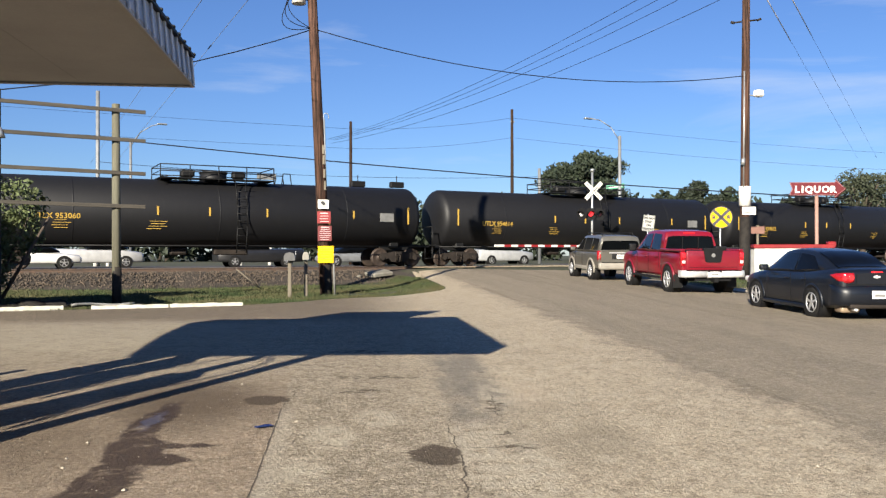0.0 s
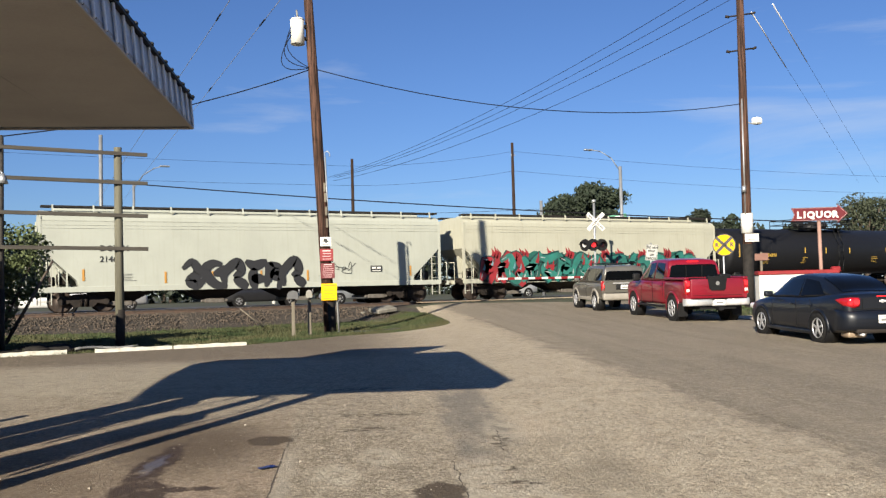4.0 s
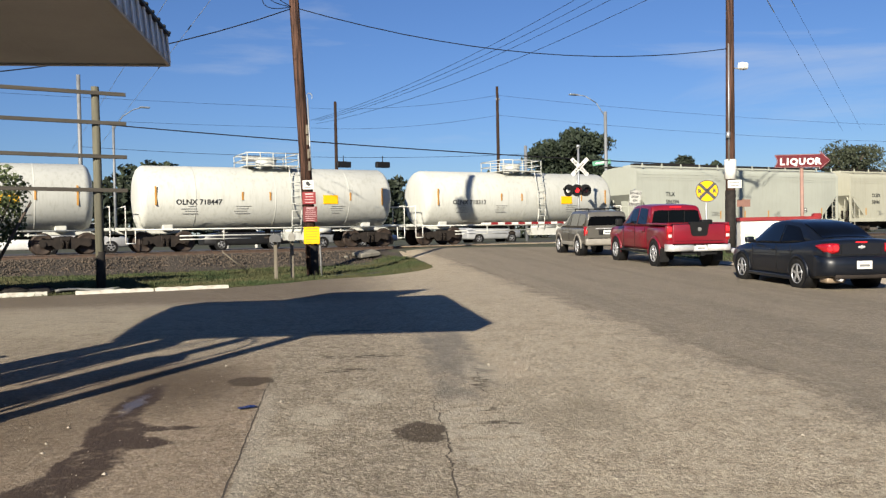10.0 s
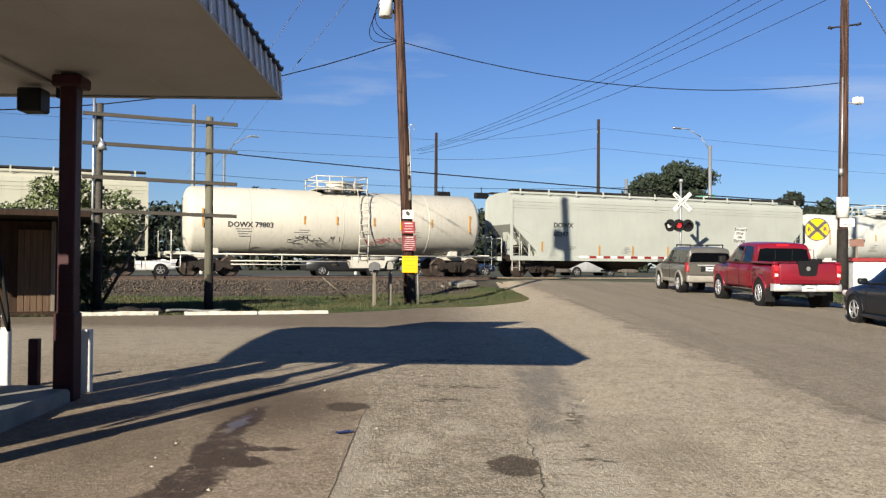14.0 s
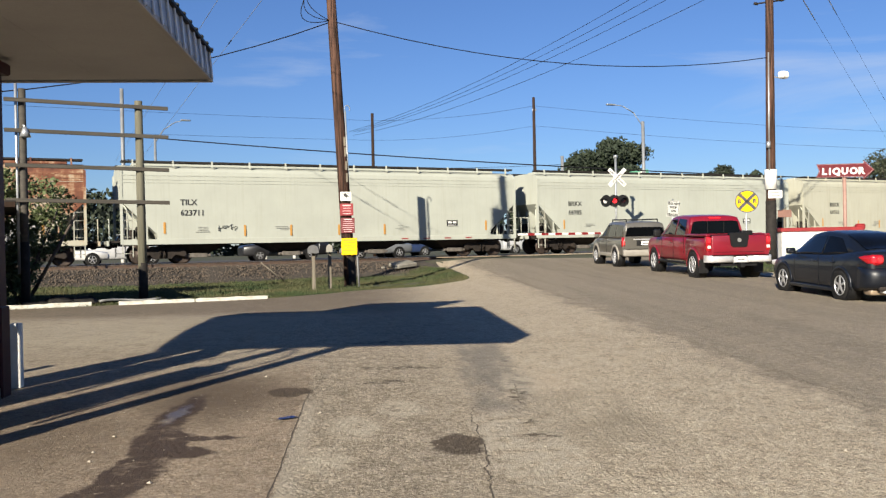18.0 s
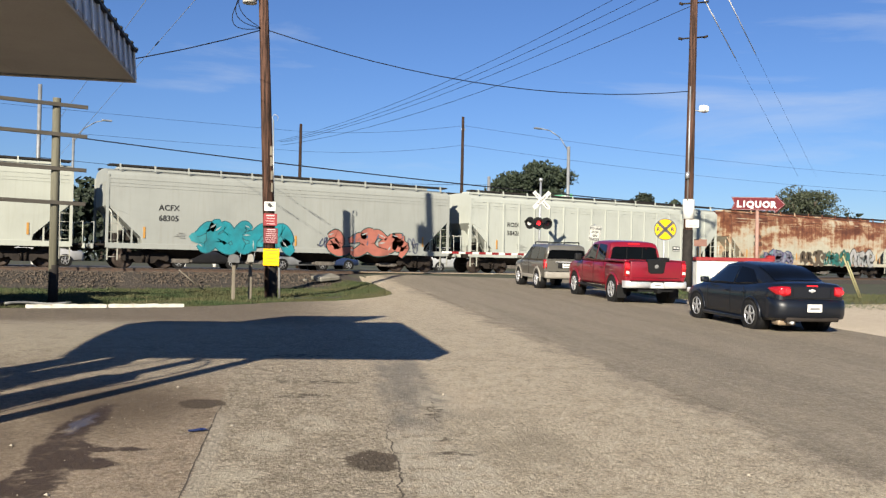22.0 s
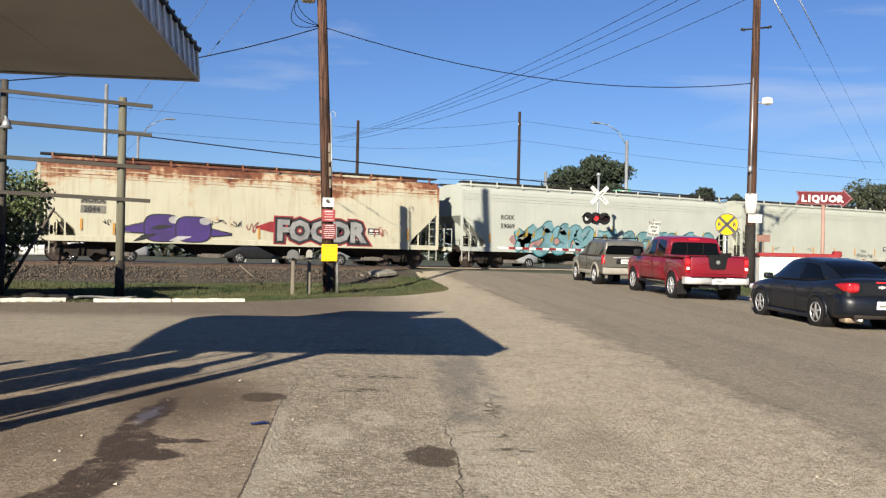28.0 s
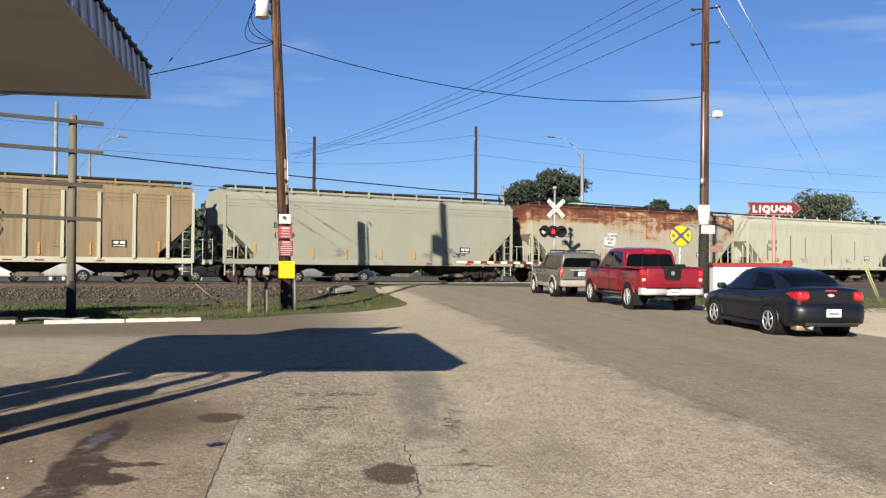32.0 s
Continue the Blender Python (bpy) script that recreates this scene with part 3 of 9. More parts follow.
def rod(bm, a, b, r0, r1=None, seg=8, caps=True):
    a, b = Vector(a), Vector(b)
    d = b - a
    g = bmesh.ops.create_cone(bm, cap_ends=caps, segments=seg, radius1=r0, radius2=r0 if r1 is None else r1, depth=d.length)
    bmesh.ops.transform(bm, matrix=Matrix.Translation((a + b) / 2) @ d.to_track_quat("Z", "Y").to_matrix().to_4x4(), verts=g["verts"])
    for v in g["verts"]:
        for f in v.link_faces:
            if len(f.verts) == 4:
                f.smooth = True
    return g["verts"]


def rods(*items):
    bm = bmesh.new()
    for it in items:
        rod(bm, *it)
    return bm


def loft(bm, rings, closed=True, caps=True, sm=True):
    """Skin over rings of points, all of one length."""
    vr = [[bm.verts.new(p) for p in r] for r in rings]
    n = len(vr[0])
    for a, b in zip(vr, vr[1:]):
        for i in range(n if closed else n - 1):
            j = (i + 1) % n
            f = bm.faces.new((a[i], a[j], b[j], b[i]))
            f.smooth = sm
    if caps and closed:
        bm.faces.new(vr[0][::-1])
        bm.faces.new(vr[-1])
    bmesh.ops.recalc_face_normals(bm, faces=bm.faces)
    return bm


def strip(bm, pts, width):
    """A flat band along a line in the xz plane."""
    n = len(pts)
    L, R = [], []
    for i, (x, z) in enumerate(pts):
        a, b = pts[max(i - 1, 0)], pts[min(i + 1, n - 1)]
        dx, dz = b[0] - a[0], b[1] - a[1]
        d = math.hypot(dx, dz) or 1
        w = (width[i] if isinstance(width, (list, tuple)) else width) / 2
        L.append(bm.verts.new((x - dz / d * w, 0, z + dx / d * w)))
        R.append(bm.verts.new((x + dz / d * w, 0, z - dx / d * w)))
    for i in range(n - 1):
        bm.faces.new((L[i], R[i], R[i + 1], L[i + 1]))


def tube(bm, pts, r, seg=5):
    """One bent tube along a line of points."""
    rings = []
    for i, p in enumerate(pts):
        d = (pts[min(i + 1, len(pts) - 1)] - pts[max(i - 1, 0)]).normalized()
        a = d.orthogonal().normalized() if i == 0 else (a - d * a.dot(d)).normalized()
        b = d.cross(a)
        rings.append([p + (a * math.cos(2 * math.pi * k / seg) + b * math.sin(2 * math.pi * k / seg)) * r for k in range(seg)])
    loft(bm, rings)


def dense(rows, k=4):
    """Rows of numbers with smooth steps put between them."""
    out = []
    n = len(rows)
    for i in range(n - 1):
        a, b, c, d = rows[max(i - 1, 0)], rows[i], rows[i + 1], rows[min(i + 2, n - 1)]
        for s in range(k):
            u = s / k
            f = (0.5 * (-u ** 3 + 2 * u ** 2 - u), 0.5 * (3 * u ** 3 - 5 * u ** 2 + 2), 0.5 * (-3 * u ** 3 + 4 * u ** 2 + u), 0.5 * (u ** 3 - u ** 2))
            out.append(tuple(f[0] * p + f[1] * q + f[2] * r + f[3] * t for p, q, r, t in zip(a, b, c, d)))
    out.append(tuple(rows[-1]))
    return out


TEXTS = {}


def text_mesh(s, size, bold=0.0):
    """Letters in the xz plane, facing -y, starting at x = 0."""
    key = (s, size, bold)
    if key not in TEXTS:
        cu = bpy.data.curves.new("letters", "FONT")
        cu.body, cu.size, cu.offset, cu.extrude = s, size, bold, 0.002
        cu.resolution_u = 2
        ob = new("letters", cu)
        me = bpy.data.meshes.new_from_object(ob.evaluated_get(bpy.context.evaluated_depsgraph_get()))
        bpy.data.objects.remove(ob)
        bpy.data.curves.remove(cu)
        me.transform(pose(0, 0, 0, 90))
        me.materials.clear()
        TEXTS[key] = me
    return TEXTS[key].copy()


# ---- ground ----
ROAD = radians(69)
AL, AC = Vector((math.cos(ROAD), math.sin(ROAD), 0)), Vector((math.sin(ROAD), -math.cos(ROAD), 0))


def world_xy(w, l):
    """A place from its offset across the road and its way along it."""
    return AL.x * l + AC.x * w, AL.y * l + AC.y * w


def step(a, b, x):
    t = min(max((x - a) / (b - a), 0), 1)
    return t * t * (3 - 2 * t)


def height(x, y):
    """Height of the ground: the road climbs to the track, the lot beside it levels out."""
    w = x * AC.x + y * AC.y
    r = -0.12 + 0.0272 * min(max(y, -12), 37)
    lot = min(r, 0.27)
    k = step(1.0, 5.5, w) * (1 - 0.4 * step(14, 26, w))
    z = lot * (1 - k) + r * k
    on = step(1.2, 3.6, w) * (1 - step(15.5, 18.0, w))
    up = on * step(34.5, 39.0, y)
    z = z + (0.955 - z) * up
    return z + (1 - up) * (0.80 - z) * step(39.5, 45.0, y)


def grid(name, material, us, vs, place, lift=0.0, edge=0.0):
    verts, faces = [], []
    for i, u in enumerate(us):
        for j, v in enumerate(vs):
            x, y = place(u, v)
            verts.append((x, y, height(x, y) + lift - (edge if i in (0, len(us) - 1) else 0.0)))
    n = len(vs)
    for i in range(len(us) - 1):
        for j in range(n - 1):
            faces.append((i * n + j, (i + 1) * n + j, (i + 1) * n + j + 1, i * n + j + 1))
    me = bpy.data.meshes.new(name)
    me.from_pydata(verts, [], faces)
    for p in me.polygons:
        p.use_smooth = True
    bm = bmesh.new()
    bm.from_mesh(me)
    bmesh.ops.recalc_face_normals(bm, faces=bm.faces)
    if bm.faces[:][0].normal.z < 0:
        bmesh.ops.reverse_faces(bm, faces=bm.faces)
    bm.to_mesh(me)
    bm.free()
    return put(name, me, material)


def span(a, b, d):
    n = max(1, round((b - a) / d))
    return [a + (b - a) * i / n for i in range(n + 1)]


def lot_end(x):
    """How far the pavement of the lot reaches before the grass."""
    pts = [(-60, 22.45), (6.2, 22.45), (8.0, 23.5), (9.0, 24.3), (10.2, 24.62), (11.6, 24.85), (12.7, 24.9), (13.4, 25.4), (14.0, 26.6), (15.0, 29.1), (17.0, 34.3), (18.5, 38.2)]
    for (x0, y0), (x1, y1) in zip(pts, pts[1:]):
        if x0 <= x <= x1:
            return y0 + (y1 - y0) * (x - x0) / (x1 - x0) + 0.12 * noise.noise((x * 1.7, 0, 0)) + 0.05 * noise.noise((x * 7, 3, 0))
    return 22.45


def build_ground():
    far = [-1800, -700, -250, -110, -70]
    xs = far + span(-60, 110, 2.0) + [130, 180, 300, 700, 1800]
    ys = far + span(-60, 20, 4.0)[:-1] + span(20, 48, 0.7) + [52, 58, 66, 80, 120, 250, 700, 1900]
    tagged(grid("ground", M["grass_soil"], xs, ys, lambda x, y: (x, y), -0.03), "rough grass and bare soil", "ground", kind="structure")
    us = span(-40, 18, 0.5)
    tagged(grid("pavement_lot", M["asphalt"], us, span(0, 1, 0.02), lambda x, v: (x, -45 + (lot_end(x) + 45) * (1 - (1 - v) ** 1.6)), 0.0), "worn stony asphalt of a petrol station lot", "pavement", kind="structure")
    ls = span(-60, 41.2, 0.8)

    def road_place(u, l):
        left = 4.33 + 1.2 * step(24, 36, l) + 0.07 * noise.noise((l * 0.6, 1, 0)) - 2.2 * step(32.5, 38, l)
        right = 12.7 + 0.08 * noise.noise((l * 0.6, 5, 0)) + 2.5 * step(34, 40, l)
        return world_xy(left + (right - left) * u, l)
    tagged(grid("road", M["asphalt"], [0.0, 0.12] + span(0.2, 0.9, 0.1) + [1.0], ls, road_place, 0.012, 0.05), "grey worn asphalt road rising to the level crossing", "road", kind="structure")
    tagged(grid("pavement_gravel", M["sand"], span(12.4, 60, 1.2), span(-40, 27.5, 0.9), lambda w, l: world_xy(w, l + (1.4 * noise.noise((w * 0.3, 7, 0)))), 0.004), "pale sandy gravel apron beside the road", "pavement", kind="structure")


build_ground()

# ---- track ----
TRACK_Y, RAIL_Z = 41.1, 1.0


def build_track():
    prof = [(35.6, 0.25), (36.6, 0.42), (38.7, 0.80), (39.4, 0.84), (42.8, 0.84), (43.4, 0.80), (44.8, 0.55), (46.0, 0.5)]
    for x0, x1 in ((-260, 18.6), (31.6, 420)):
        bm = bmesh.new()
        xs = span(x0, x1, 1.0) if x0 > 0 else [-260, -200, -150, -110, -80] + span(-60, x1, 0.6)
        if x0 > 0:
            xs = span(x0, 70, 0.6) + span(71, 120, 3) + [160, 220, 300, 420]
        rows = []
        for x in xs:
            rows.append([bm.verts.new((x, y + 0.25 * noise.noise((x * 0.6, y, 0)), max(z, height(x, y) - 0.05) + 0.06 * noise.noise((x * 1.9, y * 1.9, 2)))) for y, z in prof])
        for a, b in zip(rows, rows[1:]):
            for i in range(len(prof) - 1):
                bm.faces.new((a[i], b[i], b[i + 1], a[i + 1]))
        bmesh.ops.recalc_face_normals(bm, faces=bm.faces)
        tagged(put("ballast_bed", smooth(bm), M["ballast"]), "brown-grey crushed stone ballast under the track", "ballast", kind="structure")
    # loose stones on the near shoulder
    rnd = random.Random(5)
    verts, faces = [], []
    for i in range(5200):
        x = rnd.uniform(-8, 17.6) if i < 4300 else rnd.uniform(32, 52)
        y = rnd.uniform(35.9, 39.4)
        k = (y - 36.6) / 2.1
        z = 0.42 + 0.38 * min(k, 1) + 0.02 if k > 0 else 0.42 + 0.17 * (y - 36.6)
        s = rnd.uniform(0.03, 0.07)
        n = len(verts)
        for dx, dy, dz in ((1, 0, 0), (-1, 0.2, 0), (0, 1, 0), (0.1, -1, 0), (0, 0, 0.9), (0, 0, -0.9)):
            verts.append((x + dx * s * rnd.uniform(0.7, 1.3), y + dy * s * rnd.uniform(0.7, 1.3), z + dz * s * rnd.uniform(0.6, 1.2)))
        for a, b, c in ((0, 2, 4), (2, 1, 4), (1, 3, 4), (3, 0, 4), (2, 0, 5), (1, 2, 5), (3, 1, 5), (0, 3, 5)):
            faces.append((n + a, n + b, n + c))
    me = bpy.data.meshes.new("stones")
    me.from_pydata(verts, [], faces)
    st = mat("ballast_stone", (0.105, 0.078, 0.055), (0.030, 0.023, 0.017), 3, 0.9, fine=30)
    tagged(put("ballast_stones", me, st), "loose crushed stones on the track shoulder", "stones", kind="stuff")
    for i, y in enumerate((TRACK_Y - 0.7525, TRACK_Y + 0.7525)):
        rail = thing("rail", "rusty steel rail with a bright worn head", "rail", pose(0, y, 0), "rails of the track", "structure")
        bm = bmesh.new()
        sec = [(-0.07, 0.83), (0.07, 0.83), (0.07, 0.845), (0.012, 0.87), (0.012, 0.95), (0.036, 0.965), (0.036, 0.996), (-0.036, 0.996), (-0.036, 0.965), (-0.012, 0.95), (-0.012, 0.87), (-0.07, 0.845)]
        loft(bm, [[(x, a, b) for a, b in sec] for x in (-260, 420)], sm=False)
        part("rail_web", bm, M["rail"], rail)
        part("rail_head", boxes(((80, 0, 0.998), (680, 0.06, 0.004))), M["railtop"], rail, "bright worn running surface")
    # timber crossing panels and road over the rails
    crossing = thing("crossing_panel", "asphalt and timber level crossing surface", "crossing", pose(25.6, TRACK_Y, 0), kind="structure")
    for y, w in ((-1.42, 1.15), (0, 1.34), (1.42, 1.15)):
        part("panel", boxes(((0, y, 0.965), (12.6, w, 0.05), 0.01)), M["asphalt"], crossing)


def build_ties():
    bm = boxes(((0, 0, 0), (0.22, 2.55, 0.16), 0.015))
    me = bpy.data.meshes.new("tie")
    bm.to_mesh(me)
    bm.free()
    me.materials.append(M["tie"])
    tr = thing("track", "row of dark wooden sleepers bedded in ballast", "track", kind="structure")
    rnd = random.Random(3)
    for x in span(-20, 18.4, 0.52) + span(32, 70, 0.52):
        part("tie", me, None, tr, m=pose(x + rnd.uniform(-0.03, 0.03), TRACK_Y + rnd.uniform(-0.06, 0.06), 0.79, 0, 0, rnd.uniform(-1.5, 1.5)))


# ---- train ----
SHARED = {}


def shared(key, make, material):
    if key not in SHARED:
        bm = make()
        me = bpy.data.meshes.new(key)
        bm.to_mesh(me)
        bm.free()
        me.materials.append(material)
        SHARED[key] = me
    return SHARED[key]


def mk_side_frame():
    bm = bmesh.new()
    prof = [(-1.05, 0.55), (-0.95, 0.68), (-0.45, 0.72), (-0.2, 0.80), (0.2, 0.80), (0.45, 0.72), (0.95, 0.68), (1.05, 0.55), (1.0, 0.38), (0.78, 0.36), (0.55, 0.42), (0.38, 0.24), (-0.38, 0.24), (-0.55, 0.42), (-0.78, 0.36), (-1.0, 0.38)]
    loft(bm, [[(x, y, z) for x, z in prof] for y in (-0.07, 0.07)], sm=False)
    for sx in (-1, 1):
        rod(bm, (sx * 0.89, -0.13, 0.46), (sx * 0.89, 0.1, 0.46), 0.13, None, 10)
        for k in (-0.1, 0.1):
            rod(bm, (sx * 0.0 + k, -0.1, 0.28), (k, -0.1, 0.62), 0.055, None, 8)
    return bm


def mk_wheel():
    bm = bmesh.new()
    seg = 24
    prof = [(0.0, 0.03), (0.12, 0.03), (0.14, -0.01), (0.34, 0.0), (0.40, 0.02), (0.46, 0.02), (0.465, -0.09), (0.49, -0.1), (0.49, -0.13), (0.40, -0.13), (0.0, -0.1)]
    rings = [[(r * math.cos(a), -y, r * math.sin(a)) for a in [2 * math.pi * i / seg for i in range(seg)]] for r, y in prof[1:-1]]
    loft(bm, rings, sm=True)
    return bm


def add_truck(car, x):
    t = part("truck", shared("bolster", lambda: boxes(((0, 0, 0.62), (0.4, 2.2, 0.25), 0.03), ((0.89, 0, 0.46), (0.14, 1.9, 0.14)), ((-0.89, 0, 0.46), (0.14, 1.9, 0.14)), ((0, 0, 0.35), (1.2, 1.7, 0.1))), M["under"]), None, car, m=pose(x, 0, 0))
    for sy in (-1, 1):
        part("side_frame", shared("side_frame", mk_side_frame, M["under"]), None, t, m=pose(0, sy * 1.0, 0, 0, 0, 0 if sy < 0 else 180))
        for sx in (-1, 1):
            part("wheel", shared("wheel", mk_wheel, M["wheel"]), None, t, m=pose(sx * 0.89, sy * 0.75, 0.465, 0, 0, 0 if sy < 0 else 180))


def mk_coupler():
    return boxes(((0, 0, 0), (1.0, 0.14, 0.16), 0.02), ((0.5, 0, 0), (0.25, 0.3, 0.28), 0.05))


def mk_ladder():
    bm = bmesh.new()
    for x in (0, 0.42):
        box(bm, (x, 0, 0.55), (0.045, 0.045, 2.1))
    for i in range(6):
        rod(bm, (0, 0, -0.35 + i * 0.36), (0.42, 0, -0.35 + i * 0.36), 0.014, None, 6)
    return bm


def outline_letter(rnd, kind):
    """A few strokes of an unreadable spray-can form in a unit cell, leaning and overlapping its neighbours."""
    j = lambda v: v + rnd.uniform(-0.10, 0.10)
    lean = 0.12
    forms = [
        [[(0.05, 0.0), (0.25, 0.55), (0.2, 1.0)], [(0.2, 0.95), (0.75, 0.8), (0.45, 0.5), (0.95, 0.35), (0.8, -0.05)]],
        [[(-0.15, 0.75), (0.35, 0.95), (0.6, 0.6), (0.2, 0.3), (0.7, 0.0), (1.1, 0.2)]],
        [[(0.1, -0.05), (0.3, 0.5), (0.1, 0.95)], [(0.7, 0.0), (0.55, 0.5), (0.95, 1.05)], [(0.2, 0.45), (0.8, 0.6)]],
        [[(0.95, 0.85), (0.35, 1.0), (0.05, 0.55), (0.45, 0.05), (1.05, 0.1)], [(0.45, 0.5), (1.0, 0.55), (1.2, 0.8)]],
        [[(0.0, 0.2), (0.5, 0.0), (0.95, 0.4), (0.6, 0.9), (0.15, 0.7)], [(0.6, 0.9), (1.1, 1.1)]],
        [[(-0.1, 1.0), (0.45, 0.8), (1.1, 1.0)], [(0.45, 0.8), (0.35, 0.35), (0.6, -0.05)], [(0.35, 0.35), (0.85, 0.3)]],
        [[(0.1, 0.0), (0.0, 0.6), (0.5, 1.0), (0.9, 0.6), (0.55, 0.35)], [(0.55, 0.4), (1.1, -0.05)]],
    ]
    return [[(j(x) + lean * z, j(z)) for x, z in s] for s in forms[kind % len(forms)]]


def scribble(rnd, x0, x1, z0, z1, n):
    """A jagged, looping hand-drawn line, as of a marker tag."""
    w, h = (x1 - x0) / n, z1 - z0
    pts = []
    for i in range(n):
        x = x0 + i * w
        for _ in range(rnd.randint(3, 5)):
            pts.append((x + w * rnd.uniform(-0.15, 1.15), z0 + h * rnd.choice((rnd.uniform(0, 0.35), rnd.uniform(0.3, 0.7), rnd.uniform(0.65, 1.05)))))
    return [tuple(p) for p in dense(pts, 4)]


def add_graffiti(car, y, x0, x1, z0, z1, n, fill, edge, seed, fat=0.34, mark=None, backing=None, line=0.07):
    """A spray-painted piece: letters as outlined fat strokes, in thin layers on the car side."""
    rnd = random.Random(seed)
    w, h = (x1 - x0) / n, z1 - z0
    if edge is None and fat < 0.2:
        bm = bmesh.new()
        pts = scribble(rnd, x0, x1, z0, z1, n)
        strip(bm, pts, [max(0.03, h * fat * 0.5) * (0.6 + 0.5 * math.sin(0.9 * i) ** 2) for i in range(len(pts))])
        part("graffiti_tag", bm, fill, car, "thin unreadable marker tag", pose(0, y - 0.006, 0))
        return
    if backing:
        bm = bmesh.new()
        m = 40
        top, bot = [], []
        for i in range(m + 1):
            x = x0 - 0.3 + (x1 - x0 + 0.6) * i / m
            e = math.sin(math.pi * i / m) ** 0.35
            top.append(bm.verts.new((x, 0, z0 + h * (0.5 + e * (0.42 + 0.22 * noise.noise((x * 1.3, seed, 0)))))))
            bot.append(bm.verts.new((x, 0, z0 + h * (0.5 - e * (0.48 + 0.12 * noise.noise((x * 1.5, seed, 4)))))))
        for i in range(m):
            bm.faces.new((bot[i], bot[i + 1], top[i + 1], top[i]))
        part("graffiti", bm, backing, car, "spray-painted background", pose(0, y - 0.004, 0))
    letters = [outline_letter(rnd, rnd.randrange(7)) for _ in range(n)]
    for i, strokes in enumerate(letters):
        for layer, (wd, m) in enumerate(((fat + line * 2 / max(h, 0.1), edge), (fat, fill))):
            if m is None:
                continue
            bm = bmesh.new()
            for k0, s in enumerate(strokes):
                p = [(x0 + (i + 0.05 + 0.92 * a) * w, z0 + b * h) for a, b in s]
                q = []
                pp = [p[0]] + p + [p[-1]]
                for o in range(1, len(pp) - 2):
                    for k in range(6):
                        u = k / 6
                        f = [0.5 * (-u ** 3 + 2 * u ** 2 - u), 0.5 * (3 * u ** 3 - 5 * u ** 2 + 2), 0.5 * (-3 * u ** 3 + 4 * u ** 2 + u), 0.5 * (u ** 3 - u ** 2)]
                        q.append(tuple(sum(f[e] * pp[o - 1 + e][ax] for e in range(4)) for ax in (0, 1)))
                q.append(p[-1])
                q.append((p[-1][0] + 0.25 * (p[-1][0] - p[-2][0]), p[-1][1] + 0.2 * (p[-1][1] - p[-2][1])))
                strip(bm, q, [h * (wd - fat) + h * fat * (0.14 + 1.3 * math.sin(0.15 + 2.85 * k / len(q)) ** 0.8) for k in range(len(q))])
            part("graffiti_letter", bm, m, car, "", pose(0, y - 0.006 - 0.006 * layer - 0.0008 * i, 0))
    if mark:
        bm = bmesh.new()
        for i in range(n * 2):
            x, z = rnd.uniform(x0, x1), rnd.uniform(z0 + 0.5 * h, z1 + 0.15 * h)
            s = rnd.uniform(0.06, 0.2) * h
            strip(bm, [(x - s * 0.4, z - s), (x, z), (x + s * 0.15, z + s * 1.4)], [s * 0.9, s * 0.7, 0.01])
        tagged(part("spray_mark", bm, mark, car, "", pose(0, y - 0.017, 0)), kind="stuff")
    if edge is not None and fat > 0.2:
        bm = bmesh.new()
        for i, strokes in enumerate(letters):
            for s in strokes:
                p = [(x0 + (i + 0.05 + 0.92 * a) * w - 0.04, z0 + b * h + 0.04) for a, b in s]
                strip(bm, [(p[0][0] + (p[1][0] - p[0][0]) * u, p[0][1] + (p[1][1] - p[0][1]) * u) for u in (0.1, 0.4, 0.75)], [0.01, 0.08, 0.01])
        tagged(part("spray_highlight", bm, sp("highlight", (0.62, 0.70, 0.68)), car, "", pose(0, y - 0.02, 0)), kind="stuff")


def add_words(car, y, words, x, z, size, material, bold=0.0, edge=None, grow=0.05):
    if edge is not None:
        tagged(part("lettering", text_mesh(words, size, bold + grow), edge, car, "", pose(x, y - 0.006, z)), kind="stuff")
    tagged(part("lettering", text_mesh(words, size, bold), material, car, "stencilled reporting marks" if edge is None else "painted words", pose(x, y - 0.012, z)), kind="stuff")


def hopper_section(zb, rnd_top=True):
    side = [(-1.57, zb), (-1.60, max(zb, 2.2)), (-1.60, 3.9), (-1.58, 4.10), (-1.49, 4.25), (-1.2, 4.35), (-0.6, 4.42)]
    return side + [(0.0, 4.44)] + [(-a, b) for a, b in side[::-1]]


